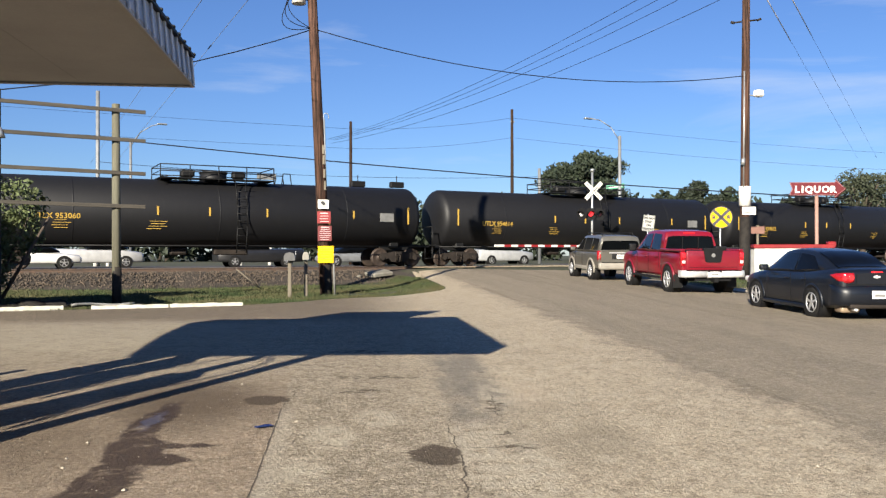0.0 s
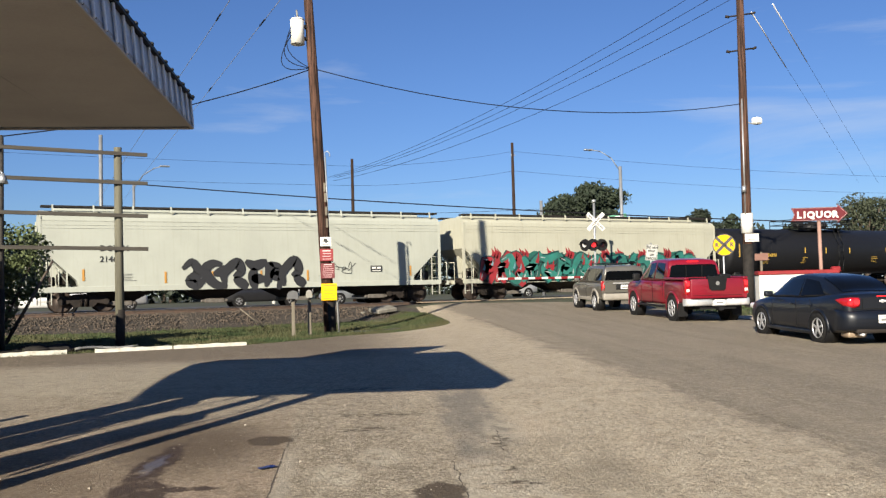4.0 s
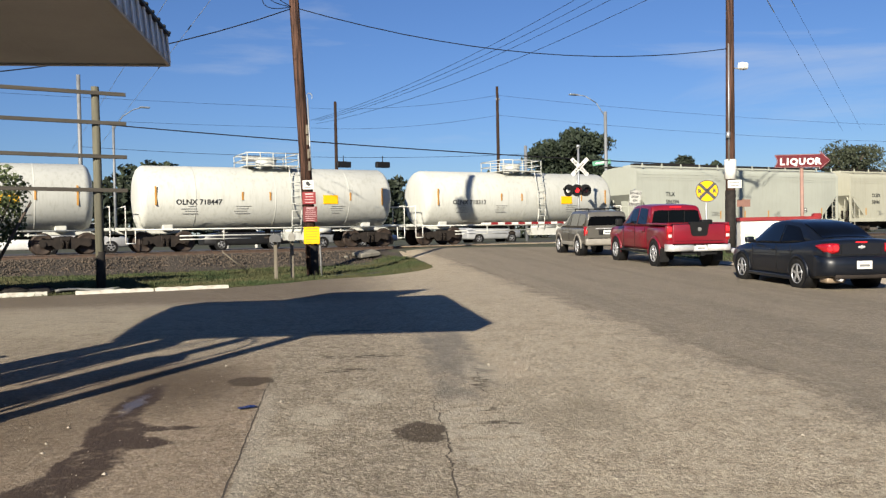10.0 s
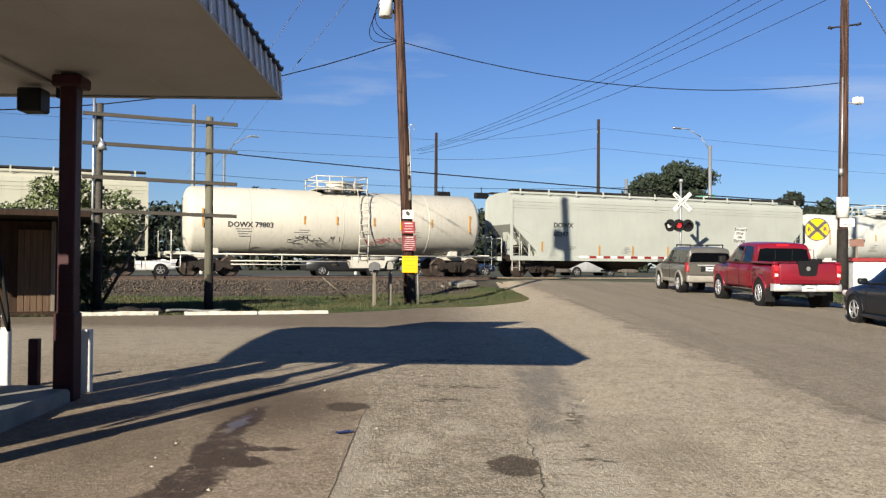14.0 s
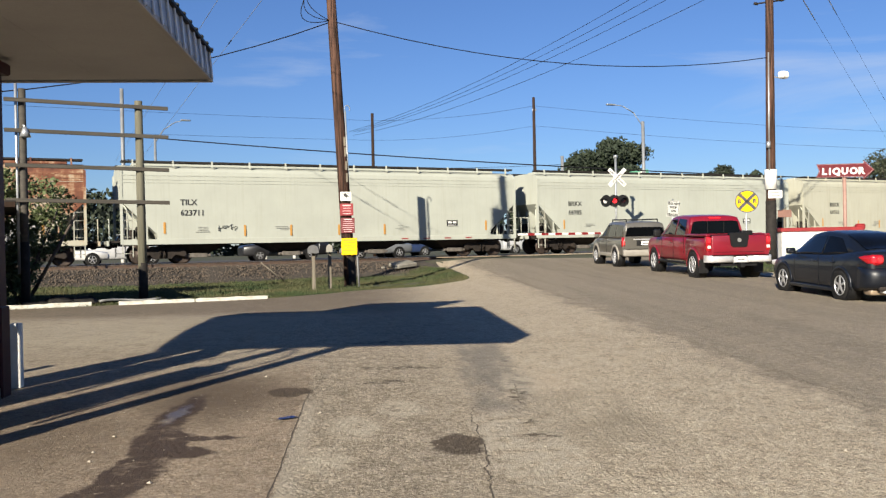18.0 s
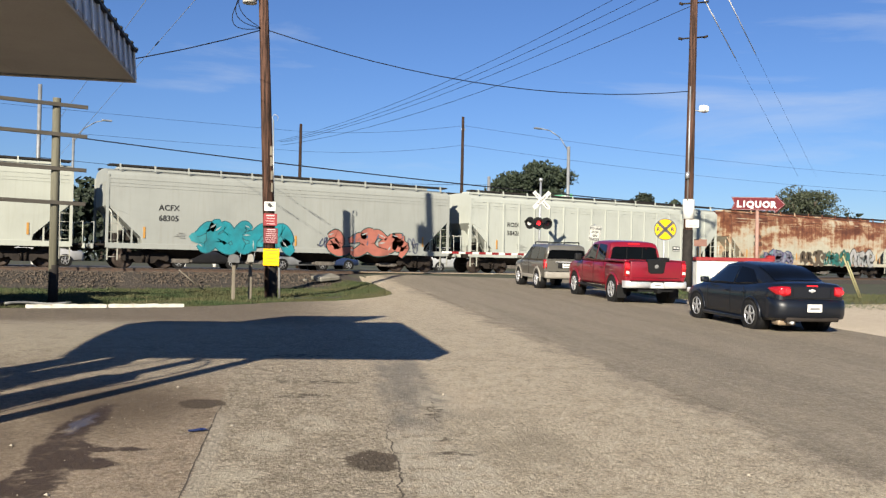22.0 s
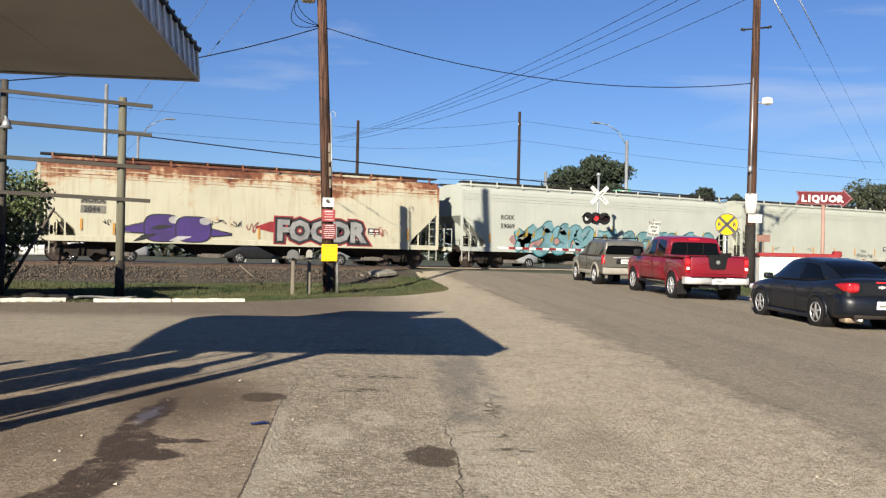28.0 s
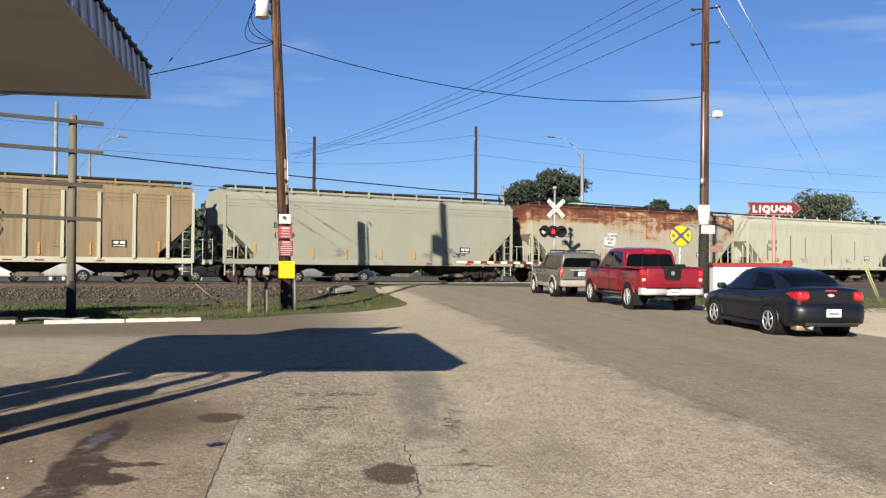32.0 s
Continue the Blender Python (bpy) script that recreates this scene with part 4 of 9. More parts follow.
def hopper(name, label, paint, pitch, lines=(), ribs=0, sill_paint=None, mark=0.125):
    """A covered hopper car; x runs along it, its near side faces -y, z = 0 at the rail head."""
    car = thing(name, label, "hopper car")
    L = pitch - 1.45
    h = L / 2
    cut = 1.80
    bm = bmesh.new()
    sec = [(-h, 2.75), (-h + 0.02, 2.72), (-h + cut * 0.72, 1.50), (-h + cut * 0.80, 1.36), (-h + cut * 0.83, 1.18), (-h + cut * 0.83, 0.92)]
    xs = sec + [(-x, z) for x, z in sec[::-1]]
    loft(bm, [[(x, a, b) for a, b in hopper_section(z)] for x, z in xs], sm=False)
    part("body", bm, paint, car)
    for z, tk in ((3.93, 0.05), (3.74, 0.03), (3.60, 0.02)):
        part("seam", boxes(((0, -1.603, z), (L - 0.06, 0.024, tk)), ((0, 1.603, z), (L - 0.06, 0.024, tk))), paint, car)
    sp = sill_paint or paint
    for sy in (-1, 1):
        part("side_sill", boxes(((0, sy * 1.565, 0.99), (L, 0.09, 0.24), 0.01)), sp, car)
        for sx in (-1, 1):
            part("ladder", shared("ladder", mk_ladder, mat("dull_ladder_paint", (0.40, 0.395, 0.34), (0.30, 0.29, 0.24), 5, 0.6)), None, car, m=pose(sx * (h - 0.24) - 0.21, sy * 1.56, 0.85))
            part("corner_post", boxes(((sx * (h + 0.0), sy * 1.56, 2.5), (0.11, 0.12, 3.2)), ((sx * (h - 1.05), sy * 1.5, 1.5), (0.07, 0.07, 0.95))), sp, car)
    if ribs:
        wide = 0.13 if sill_paint else 0.06
        me = shared("side_post" + name + str(wide), lambda: boxes(((0, 0, 0), (wide, 0.08 if sill_paint else 0.06, 2.85))), sp)
        for i in range(ribs):
            x = -h + cut * 0.62 + (L - cut * 1.24) * i / (ribs - 1)
            for sy in (-1, 1):
                part("side_post", me, None, car, m=pose(x, sy * 1.625, 2.50))
    # roof running board with its brackets and hatch trough
    rb, br = bmesh.new(), bmesh.new()
    for sy in (-1, 1):
        box(rb, (0, sy * 1.26, 4.53), (L - 0.1, 0.50, 0.08))
        for i in range(12):
            x = -h + 0.5 + (L - 1.0) * i / 11
            box(br, (x, sy * 1.545, 4.44), (0.07, 0.06, 0.30), 0, pose(0, 0, 0, sy * 12))
    part("running_board", rb, M["tar"], car, "dark roof walkway")
    tagged(part("roof_bracket", br, paint, car, "row of pale walkway brackets"), kind="stuff")
    part("hatch", boxes(((0, 0, 4.50), (L - 1.2, 0.7, 0.14), 0.03)), paint, car)
    # dark slope sheets and end cage
    for sx in (-1, 1):
        part("end_platform", boxes(((sx * (h + 0.28), 0, 1.02), (0.62, 2.7, 0.09), 0.01), ((sx * (h - 0.9), 0, 1.0), (1.8, 0.5, 0.35))), M["under"], car)
        part("end_sill", boxes(((sx * (h + 0.55), 0, 0.95), (0.10, 2.9, 0.22), 0.01)), sp, car)
        part("crossover_rail", rods(((sx * (h + 0.5), -1.4, 1.0), (sx * (h + 0.5), -1.4, 2.0), 0.02), ((sx * (h + 0.5), 1.4, 1.0), (sx * (h + 0.5), 1.4, 2.0), 0.02), ((sx * (h + 0.5), -1.4, 2.0), (sx * (h + 0.5), 1.4, 2.0), 0.02), ((sx * (h - 0.3), -0.9, 1.0), (sx * (h - 0.3), -0.9, 2.8), 0.03), ((sx * (h - 0.3), 0.9, 1.0), (sx * (h - 0.3), 0.9, 2.8), 0.03)), sp, car)
        bm = boxes(((sx * (h - 0.95), -0.2, 1.45), (0.5, 1.3, 0.5), 0.05), ((sx * (h - 0.5), -0.8, 1.35), (0.25, 0.4, 0.4), 0.04))
        rod(bm, (sx * (h - 0.6), 0.5, 1.5), (sx * (h - 0.6), 1.1, 1.5), 0.22, None, 12)
        part("brake_gear", bm, M["under"], car)
        bm = bmesh.new()
        loft(bm, [[(sx * (h - 0.35), y, 2.6), (sx * (h - 0.55), y, 1.1), (sx * (h - 2.15), y, 1.1)] for y in (-0.28, 0.28)], sm=False)
        part("end_bulkhead", bm, paint, car, "centre plate under the slope sheet")
        for sy in (-1, 1):
            part("end_strut", rods(((sx * (h - 0.10), sy * 1.2, 2.65), (sx * (h - 1.25), sy * 1.2, 1.05), 0.035, None, 6), ((sx * (h - 0.75), sy * 1.2, 1.05), (sx * (h - 0.75), sy * 1.2, 1.85), 0.03, None, 6)), sp, car)
        part("coupler", shared("coupler", mk_coupler, M["under"]), None, car, m=pose(sx * (h + 0.55), 0, 0.85, 0, 0, 0 if sx > 0 else 180))
        add_truck(car, sx * (h - 1.75))
    # discharge bays
    bays = 4
    for i in range(bays):
        x = (i - (bays - 1) / 2) * (L - 6.6) / (bays - 1)
        bm = bmesh.new()
        loft(bm, [[(x - a, -b, 0.93), (x + a, -b, 0.93), (x + a, b, 0.93), (x - a, b, 0.93)] if k == 0 else [(x - 0.5, -0.75, 0.42), (x + 0.5, -0.75, 0.42), (x + 0.5, 0.75, 0.42), (x - 0.5, 0.75, 0.42)] for k, (a, b) in enumerate(((1.45, 1.3), (0.5, 0.7)))], sm=False)
        bay = part("discharge_hopper", bm, M["under"], car)
        part("outlet_gate", shared("outlet_gate", lambda: boxes(((0, 0, 0), (1.2, 1.9, 0.12), 0.02), ((0, -0.93, 0.0), (0.9, 0.10, 0.20), 0.02)), mat("dusty_gate_steel", (0.16, 0.145, 0.125), (0.07, 0.055, 0.045), 3, 0.7)), None, bay, "dusty steel outlet gate", pose(x, 0, 0.36))
    for i, (dx, dz) in enumerate(((0.09, 1.5), (0.16, 1.35), (0.27, 1.35), (0.38, 1.35), (0.50, 1.35), (0.62, 1.35), (0.74, 1.35), (0.91, 1.5))):
        if i not in (1, 6) or not lines:
            part("reflector", shared("reflector", lambda: boxes(((0, 0, 0), (0.09, 0.012, 0.5))), M["orange"]), None, car, "orange retroreflective strip", pose(-h + dx * L, -1.606, dz + 0.1))
    bm = bmesh.new()
    for i in range(4):
        box(bm, (h * (0.1 if ribs else 0.35) + i * 1.2, -1.613, 0.965), (0.36, 0.010, 0.06))
    if len(label) % 2:
        bm.free()
    else:
        tagged(part("reflector_strip", bm, M["redrefl"], car, "red and white reflector strip"), kind="stuff")
    bm = bmesh.new()
    rnd = random.Random(len(label) * 7 + int(pitch * 100))
    for k in range(3):
        for i in range(rnd.randint(3, 5)):
            box(bm, (-h + L * (0.17, 0.35, 0.66)[k] + rnd.uniform(0, 0.3), -1.607, 1.62 - 0.07 * i), (rnd.uniform(0.25, 0.7), 0.01, 0.018))
    tagged(part("data_stencil", bm, mat("faint_stencil", (0.24, 0.24, 0.22), None, 6, 0.7), car, "rows of small illegible stencilled data"), kind="stuff")
    blk = part("stencil_block", boxes(((h * 0.62, -1.606, 1.72), (0.62, 0.008, 0.30))), M["ink"], car, "black stencil panel with plain white bars")
    part("stencil_bars", boxes(((h * 0.62 - 0.13, -1.612, 1.76), (0.2, 0.006, 0.10)), ((h * 0.62 + 0.14, -1.612, 1.76), (0.2, 0.006, 0.10)), ((h * 0.62, -1.612, 1.62), (0.5, 0.006, 0.03))), M["white"], blk)
    if lines:
        for i, s in enumerate(lines):
            add_words(car, -1.603, s, -h + L * mark, 2.62 - 0.47 * i, 0.355, M["ink"], 0.007)
    car["h"] = h
    return car


def tank(name, label, paint, pitch, text, textmat, radius=1.48, zc=2.65, black=False, stripe=None):
    car = thing(name, label, "tank car")
    L = pitch - (1.15 if black else 1.75)
    h = L / 2
    seg = 28
    rings = []
    for k, (dx, r) in enumerate(((0.0, 0.02), (0.02, 0.45), (0.07, 0.72), (0.16, 0.88), (0.28, 0.96), (0.42, 1.0))):
        rings.append((-h + dx, r * radius))
    rings = rings + [(-x, r) for x, r in rings[::-1]]
    bm = bmesh.new()
    loft(bm, [[(x, r * math.cos(2 * math.pi * i / seg), zc + r * math.sin(2 * math.pi * i / seg)) for i in range(seg)] for x, r in rings])
    part("tank_shell", bm, paint, car)
    for k in (-0.3, 0.0, 0.3):
        bm = bmesh.new()
        loft(bm, [[(k * L + dx, (radius + e * 0.5) * math.cos(2 * math.pi * i / seg), zc + (radius + e * 0.5) * math.sin(2 * math.pi * i / seg)) for i in range(seg)] for dx, e in ((-0.04, -0.01), (-0.03, 0.006), (0.03, 0.006), (0.04, -0.01))], caps=False)
        part("weld_band", bm, paint, car)
    top = zc + radius
    dome = bmesh.new()
    rod(dome, (0, 0, top - 0.12), (0, 0, top + 0.36), 0.62 if black else 0.5, None, 18)
    rod(dome, (0, 0, top + 0.36), (0, 0, top + 0.44), 0.66 if black else 0.54, None, 18)
    part("manway_dome", dome, paint, car)
    pl = 2.6 if black else 1.25
    bm = boxes(((0, -0.85, top + 0.02), (2 * pl, 0.7, 0.05)), ((0, 0.85, top + 0.02), (2 * pl, 0.7, 0.05)), ((pl - 0.3, 0, top + 0.02), (0.6, 1.2, 0.05)), ((-pl + 0.3, 0, top + 0.02), (0.6, 1.2, 0.05)))
    part("platform", bm, M["black"] if black else paint, car)
    rl = bmesh.new()
    for sy in (-1.18, 1.18):
        for zz in (0.32, 0.62):
            rod(rl, (-pl, sy, top + zz), (pl, sy, top + zz), 0.025, None, 6)
        for i in range(5):
            x = -pl + 2 * pl * i / 4
            rod(rl, (x, sy, top - 0.15), (x, sy, top + 0.62), 0.025, None, 6)
    for sx in (-1, 1):
        for zz in (0.32, 0.62):
            rod(rl, (sx * pl, -1.18, top + zz), (sx * pl, 1.18, top + zz), 0.025, None, 6)
    if black:
        for sy in (-0.6, 0.6):
            pts = [Vector((pl + 0.55 + 0.5 * u, sy, top + 0.55 * min(1.0, 6 * u, 6 * (1 - u)) - 0.1)) for u in [i / 12 for i in range(13)]]
            tube(rl, pts, 0.025, 6)
        for sx in (-1, 1):
            box(rl, (sx * (pl - 1.4), 0, top + 0.33), (0.62, 0.5, 0.36), 0.08)
    part("safety_rail", rl, M["black"] if black else paint, car)
    for sy in (-1, 1):
        ld = bmesh.new()
        for x in (0.75, 1.2):
            pts = [(x, sy * 1.22, top), (x, sy * (radius + 0.08), zc + 0.4), (x, sy * (radius + 0.1), zc - 0.6), (x, sy * 1.45, 0.7)]
            for a, b in zip(pts, pts[1:]):
                rod(ld, a, b, 0.025, None, 6)
        for i in range(10):
            z = 0.8 + i * 0.34
            y = radius + 0.09 if abs(z - zc) < 1 else (radius + 0.09 - 0.2 * (abs(z - zc) - 1) ** 1)
            rod(ld, (0.75, sy * y, z), (1.2, sy * y, z), 0.016, None, 6)
        part("ladder", ld, M["black"] if black else paint, car)
        part("side_rail", rods(((-h - 0.2, sy * 1.42, 1.02), (h + 0.2, sy * 1.42, 1.02), 0.035)), M["black"] if black else paint, car)
    for sx in (-1, 1):
        bm = boxes(((sx * (h - 0.6), 0, 0.98), (2.9, 1.0, 0.30), 0.03), ((sx * (h + 0.3), 0, 1.02), (0.9, 2.7, 0.06)), ((sx * (h - 1.35), 0, 1.22), (0.5, 1.7, 0.5), 0.05))
        part("stub_sill", bm, M["black"] if black else paint, car)
        part("end_handrail", rods(((sx * (h + 0.55), -1.38, 1.0), (sx * (h + 0.55), -1.38, 2.05), 0.022), ((sx * (h + 0.55), 1.38, 1.0), (sx * (h + 0.55), 1.38, 2.05), 0.022), ((sx * (h + 0.55), -1.38, 1.0), (sx * (h + 0.55), -1.38, 0.4), 0.022), ((sx * (h + 0.15), -1.38, 1.0), (sx * (h + 0.15), -1.38, 0.4), 0.022), ((sx * (h + 0.55), -1.38, 0.42), (sx * (h + 0.15), -1.38, 0.42), 0.022), ((sx * (h + 0.55), -1.38, 2.05), (sx * (h + 0.55), 1.38, 2.05), 0.022)), M["black"] if black else M["white"], car)
        part("coupler", shared("coupler", mk_coupler, M["under"]), None, car, m=pose(sx * (h + 0.5), 0, 0.85, 0, 0, 0 if sx > 0 else 180))
        add_truck(car, sx * (h - 1.2))
    if black:
        part("brake_reservoir", boxes(((0.8, 0, 0.85), (1.6, 0.5, 0.5), 0.05)), M["under"], car)
        part("brake_cylinder", boxes(((-1.6, 0.2, 0.8), (0.8, 0.6, 0.4), 0.08)), M["under"], car)
    else:
        bm = bmesh.new()
        loft(bm, [[(1.25 + a * w, y, z) for a, z in ((-1, 0.80), (1, 0.80), (0.84, 0.42), (-0.84, 0.42))] for y, w in ((-1.45, 0.95), (-0.95, 0.95))], sm=False)
        part("brake_reservoir", bm, paint, car, "pale tapered tray under the tank")
        bm = rods(((0.45, -1.3, 0.88), (2.1, -1.3, 0.88), 0.10, None, 10), ((2.1, -1.3, 0.88), (2.75, -1.3, 0.88), 0.15, None, 12), ((2.75, -1.3, 0.86), (4.0, -1.3, 0.84), 0.035, None, 8))
        for x in (0.75, 1.5, 3.3):
            box(bm, (x, -1.3, 0.92), (0.06, 0.1, 0.28))
        part("brake_cylinder", bm, paint, car)
        part("brake_pipe", rods(((-0.36 * L, -1.4, 0.72), (0.05 * L, -1.4, 0.72), 0.03, None, 6), ((-0.36 * L, -1.4, 0.56), (-0.1 * L, -1.4, 0.56), 0.025, None, 6), ((-0.2 * L, -1.4, 0.5), (-0.2 * L, -1.4, 1.0), 0.03, None, 6), ((0.03 * L, -1.4, 0.55), (0.03 * L, -1.4, 1.0), 0.03, None, 6)), paint, car)
        part("outlet_valve", rods(((0, 0, 1.2), (0, 0, 0.62), 0.16, 0.12, 12), ((0, 0, 0.62), (0, 0, 0.52), 0.2, None, 12)), M["under"], car)
    y = -radius
    sm = stripe or M["orange"]
    for k in (0.02, 0.36, 0.475, 0.61, 0.83, 0.98):
        x = -h + 0.5 + (L - 1.0) * k
        tall = 0.85 if k in (0.02, 0.98) else 0.38
        part("reflector", boxes(((x, y - 0.01 + (0.06 if tall > 0.5 else 0.0) * 0, zc + 0.05), (0.08, 0.02, tall))), sm, car, "retroreflective strip")
    size = 0.33 if black else 0.34
    low = (0.36 if black else 0.34) - size * 0.35
    tilt = math.asin(low / radius)
    tagged(part("lettering", text_mesh(text, size, 0.006), textmat, car, "stencilled reporting marks", pose(-h + L * (0.122 if black else 0.128), -(radius + 0.006) * math.cos(tilt), zc - (radius + 0.006) * math.sin(tilt), math.degrees(tilt)) @ pose(0, 0, -size * 0.35)), kind="stuff")
    bm = bmesh.new()
    rnd = random.Random(len(text) + int(pitch * 10))
    for k in (0.17, 0.36, 0.74):
        for i in range(4):
            zz = zc - 0.42 - i * 0.11
            yy = -math.sqrt(max(radius ** 2 - (zz - zc) ** 2, 0.1)) - 0.006
            box(bm, (-h + L * k + rnd.uniform(0, 0.2), yy, zz), (rnd.uniform(0.3, 0.8), 0.012, 0.022))
    tagged(part("data_stencil", bm, textmat if black else M["grey"], car, "rows of small illegible stencilled data"), kind="stuff")
    if black:
        part("data_panel", boxes(((-h + L * 0.9, y - 0.004, zc - 0.05), (0.75, 0.02, 0.42))), M["grey"], car)
    else:
        part("warning_panel", boxes(((-h + L * 0.72, y + 0.002, zc - 0.10), (0.75, 0.02, 0.42))), M["yellow"], car, "plain yellow warning panel")
    car["h"] = h
    return car


def paint_set():
    P = {}
    P["white"] = car_paint("white_car_paint", (0.405, 0.416, 0.345), (0.36, 0.36, 0.27), 0.3)
    P["cream"] = car_paint("cream_car_paint", (0.425, 0.414, 0.318), (0.33, 0.31, 0.21), 0.45)
    P["grey"] = car_paint("pale_grey_car_paint", (0.298, 0.308, 0.272), (0.28, 0.26, 0.22), 0.4)
    P["dull"] = car_paint("dull_grey_car_paint", (0.277, 0.278, 0.215), (0.30, 0.27, 0.22), 0.5)
    P["bright"] = car_paint("clean_white_car_paint", (0.405, 0.420, 0.362), (0.36, 0.38, 0.32), 0.3)
    P["tank"] = car_paint("white_tank_paint", (0.560, 0.560, 0.492), (0.34, 0.33, 0.25), 0.5)
    P["creamtank"] = car_paint("cream_tank_paint", (0.535, 0.505, 0.415), (0.33, 0.31, 0.24), 0.4)
    P["black"] = car_paint("black_tank_paint", (0.008, 0.008, 0.009), (0.018, 0.017, 0.017), 0.5)
    P["rust"] = car_paint("rusted_cream_paint", (0.425, 0.400, 0.300), (0.26, 0.16, 0.08), 0.5, 0.022, 0.15, 1.6)
    P["rusttop"] = car_paint("rust_streaked_paint", (0.455, 0.430, 0.315), (0.34, 0.25, 0.14), 0.45, -0.10, 0.30, 2.7)
    P["rustgrey"] = car_paint("rust_streaked_grey_paint", (0.335, 0.322, 0.248), (0.30, 0.22, 0.12), 0.5, -0.07, 0.34, 2.35)
    P["sooty"] = car_paint("sooty_cream_paint", (0.400, 0.398, 0.312), (0.24, 0.21, 0.14), 0.6)
    P["tan"] = car_paint("tan_car_paint", (0.238, 0.178, 0.102), (0.12, 0.080, 0.046), 0.8)
    return P


def sp(name, c, rough=0.55):
    dim = 0.55 if max(c) > 0.1 else 1.0
    return mat("spray_" + name, tuple(v * dim for v in c), tuple(v * dim * 0.5 + 0.01 for v in c), 1.3, rough, low=0.4, high=0.72)


TRAIN = []


def teal_piece(c, h, L, y, teal, red, black, white):
    """A long spray-painted creature in teal with red flames, dark hollows and pale dots."""
    rnd = random.Random(11)
    x0, x1 = -h + 0.06 * L, h - 0.075 * L
    bm = bmesh.new()
    m = 70
    top, bot = [], []
    for i in range(m + 1):
        u = i / m
        x = x0 + (x1 - x0) * u
        e = min(1, 5 * u + 0.35, 9 * (1 - u) + 0.3)
        top.append(bm.verts.new((x, 0, 0.92 + e * (1.48 + 0.30 * noise.noise((x * 0.8, 3, 0)) + 0.16 * noise.noise((x * 2.6, 1, 0))))))
        bot.append(bm.verts.new((x, 0, 0.90 + 0.04 * noise.noise((x * 2, 7, 0)))))
    for i in range(m):
        bm.faces.new((bot[i], bot[i + 1], top[i + 1], top[i]))
    part("graffiti", bm, teal, c, "large teal spray-painted piece", pose(0, y - 0.004, 0))

    def marks(name, material, n, make, lift):
        b2 = bmesh.new()
        for i in range(n):
            make(b2, x0 + (x1 - x0) * (i + rnd.uniform(0.25, 0.75)) / n)
        tagged(part(name, b2, material, c, "", pose(0, y - lift, 0)), kind="stuff")

    def flame(b2, x):
        for d in (-0.16, 0.02, 0.2):
            hh = rnd.uniform(0.12, 0.42)
            strip(b2, [(x + d, 2.15), (x + d + 0.1, 2.45), (x + d - 0.05, 2.45 + hh)], [0.30, 0.22, 0.01])

    def disc(b2, x, z, rx, rz, n=14):
        v0 = b2.verts.new((x, 0, z))
        ring = [b2.verts.new((x + rx * math.cos(2 * math.pi * k / n) * rnd.uniform(0.85, 1.1), 0, z + rz * math.sin(2 * math.pi * k / n) * rnd.uniform(0.85, 1.1))) for k in range(n)]
        for k in range(n):
            b2.faces.new((v0, ring[k], ring[(k + 1) % n]))

    def hollow(b2, x):
        strip(b2, [(x - 0.5, rnd.uniform(1.5, 1.9)), (x, rnd.uniform(1.75, 2.1)), (x + 0.45, rnd.uniform(1.6, 2.0)), (x + 0.7, 1.75)], [0.04, 0.34, 0.28, 0.02])
        strip(b2, [(x - 0.3, 1.0), (x + 0.1, 1.12), (x + 0.5, 1.0)], [0.03, 0.09, 0.02])

    def outline(b2, x):
        a = rnd.uniform(-0.7, 0.7)
        strip(b2, [(x + a * k + 0.12 * math.sin(3 * k + a), 1.05 + 1.05 * k) for k in (0, 0.25, 0.5, 0.75, 1.0)], [0.015, 0.05, 0.035, 0.05, 0.01])
    marks("spray_flame", red, 9, flame, 0.007)
    marks("spray_hollow", black, 8, hollow, 0.010)
    marks("spray_eye", red, 5, lambda b2, x: disc(b2, x, rnd.uniform(1.6, 1.85), 0.26, 0.2), 0.013)
    marks("spray_line", sp("mint_line", (0.45, 0.62, 0.58)), 15, outline, 0.016)
    marks("spray_dot", white, 22, lambda b2, x: disc(b2, x, rnd.uniform(1.3, 2.1), 0.08, 0.08, 8), 0.019)


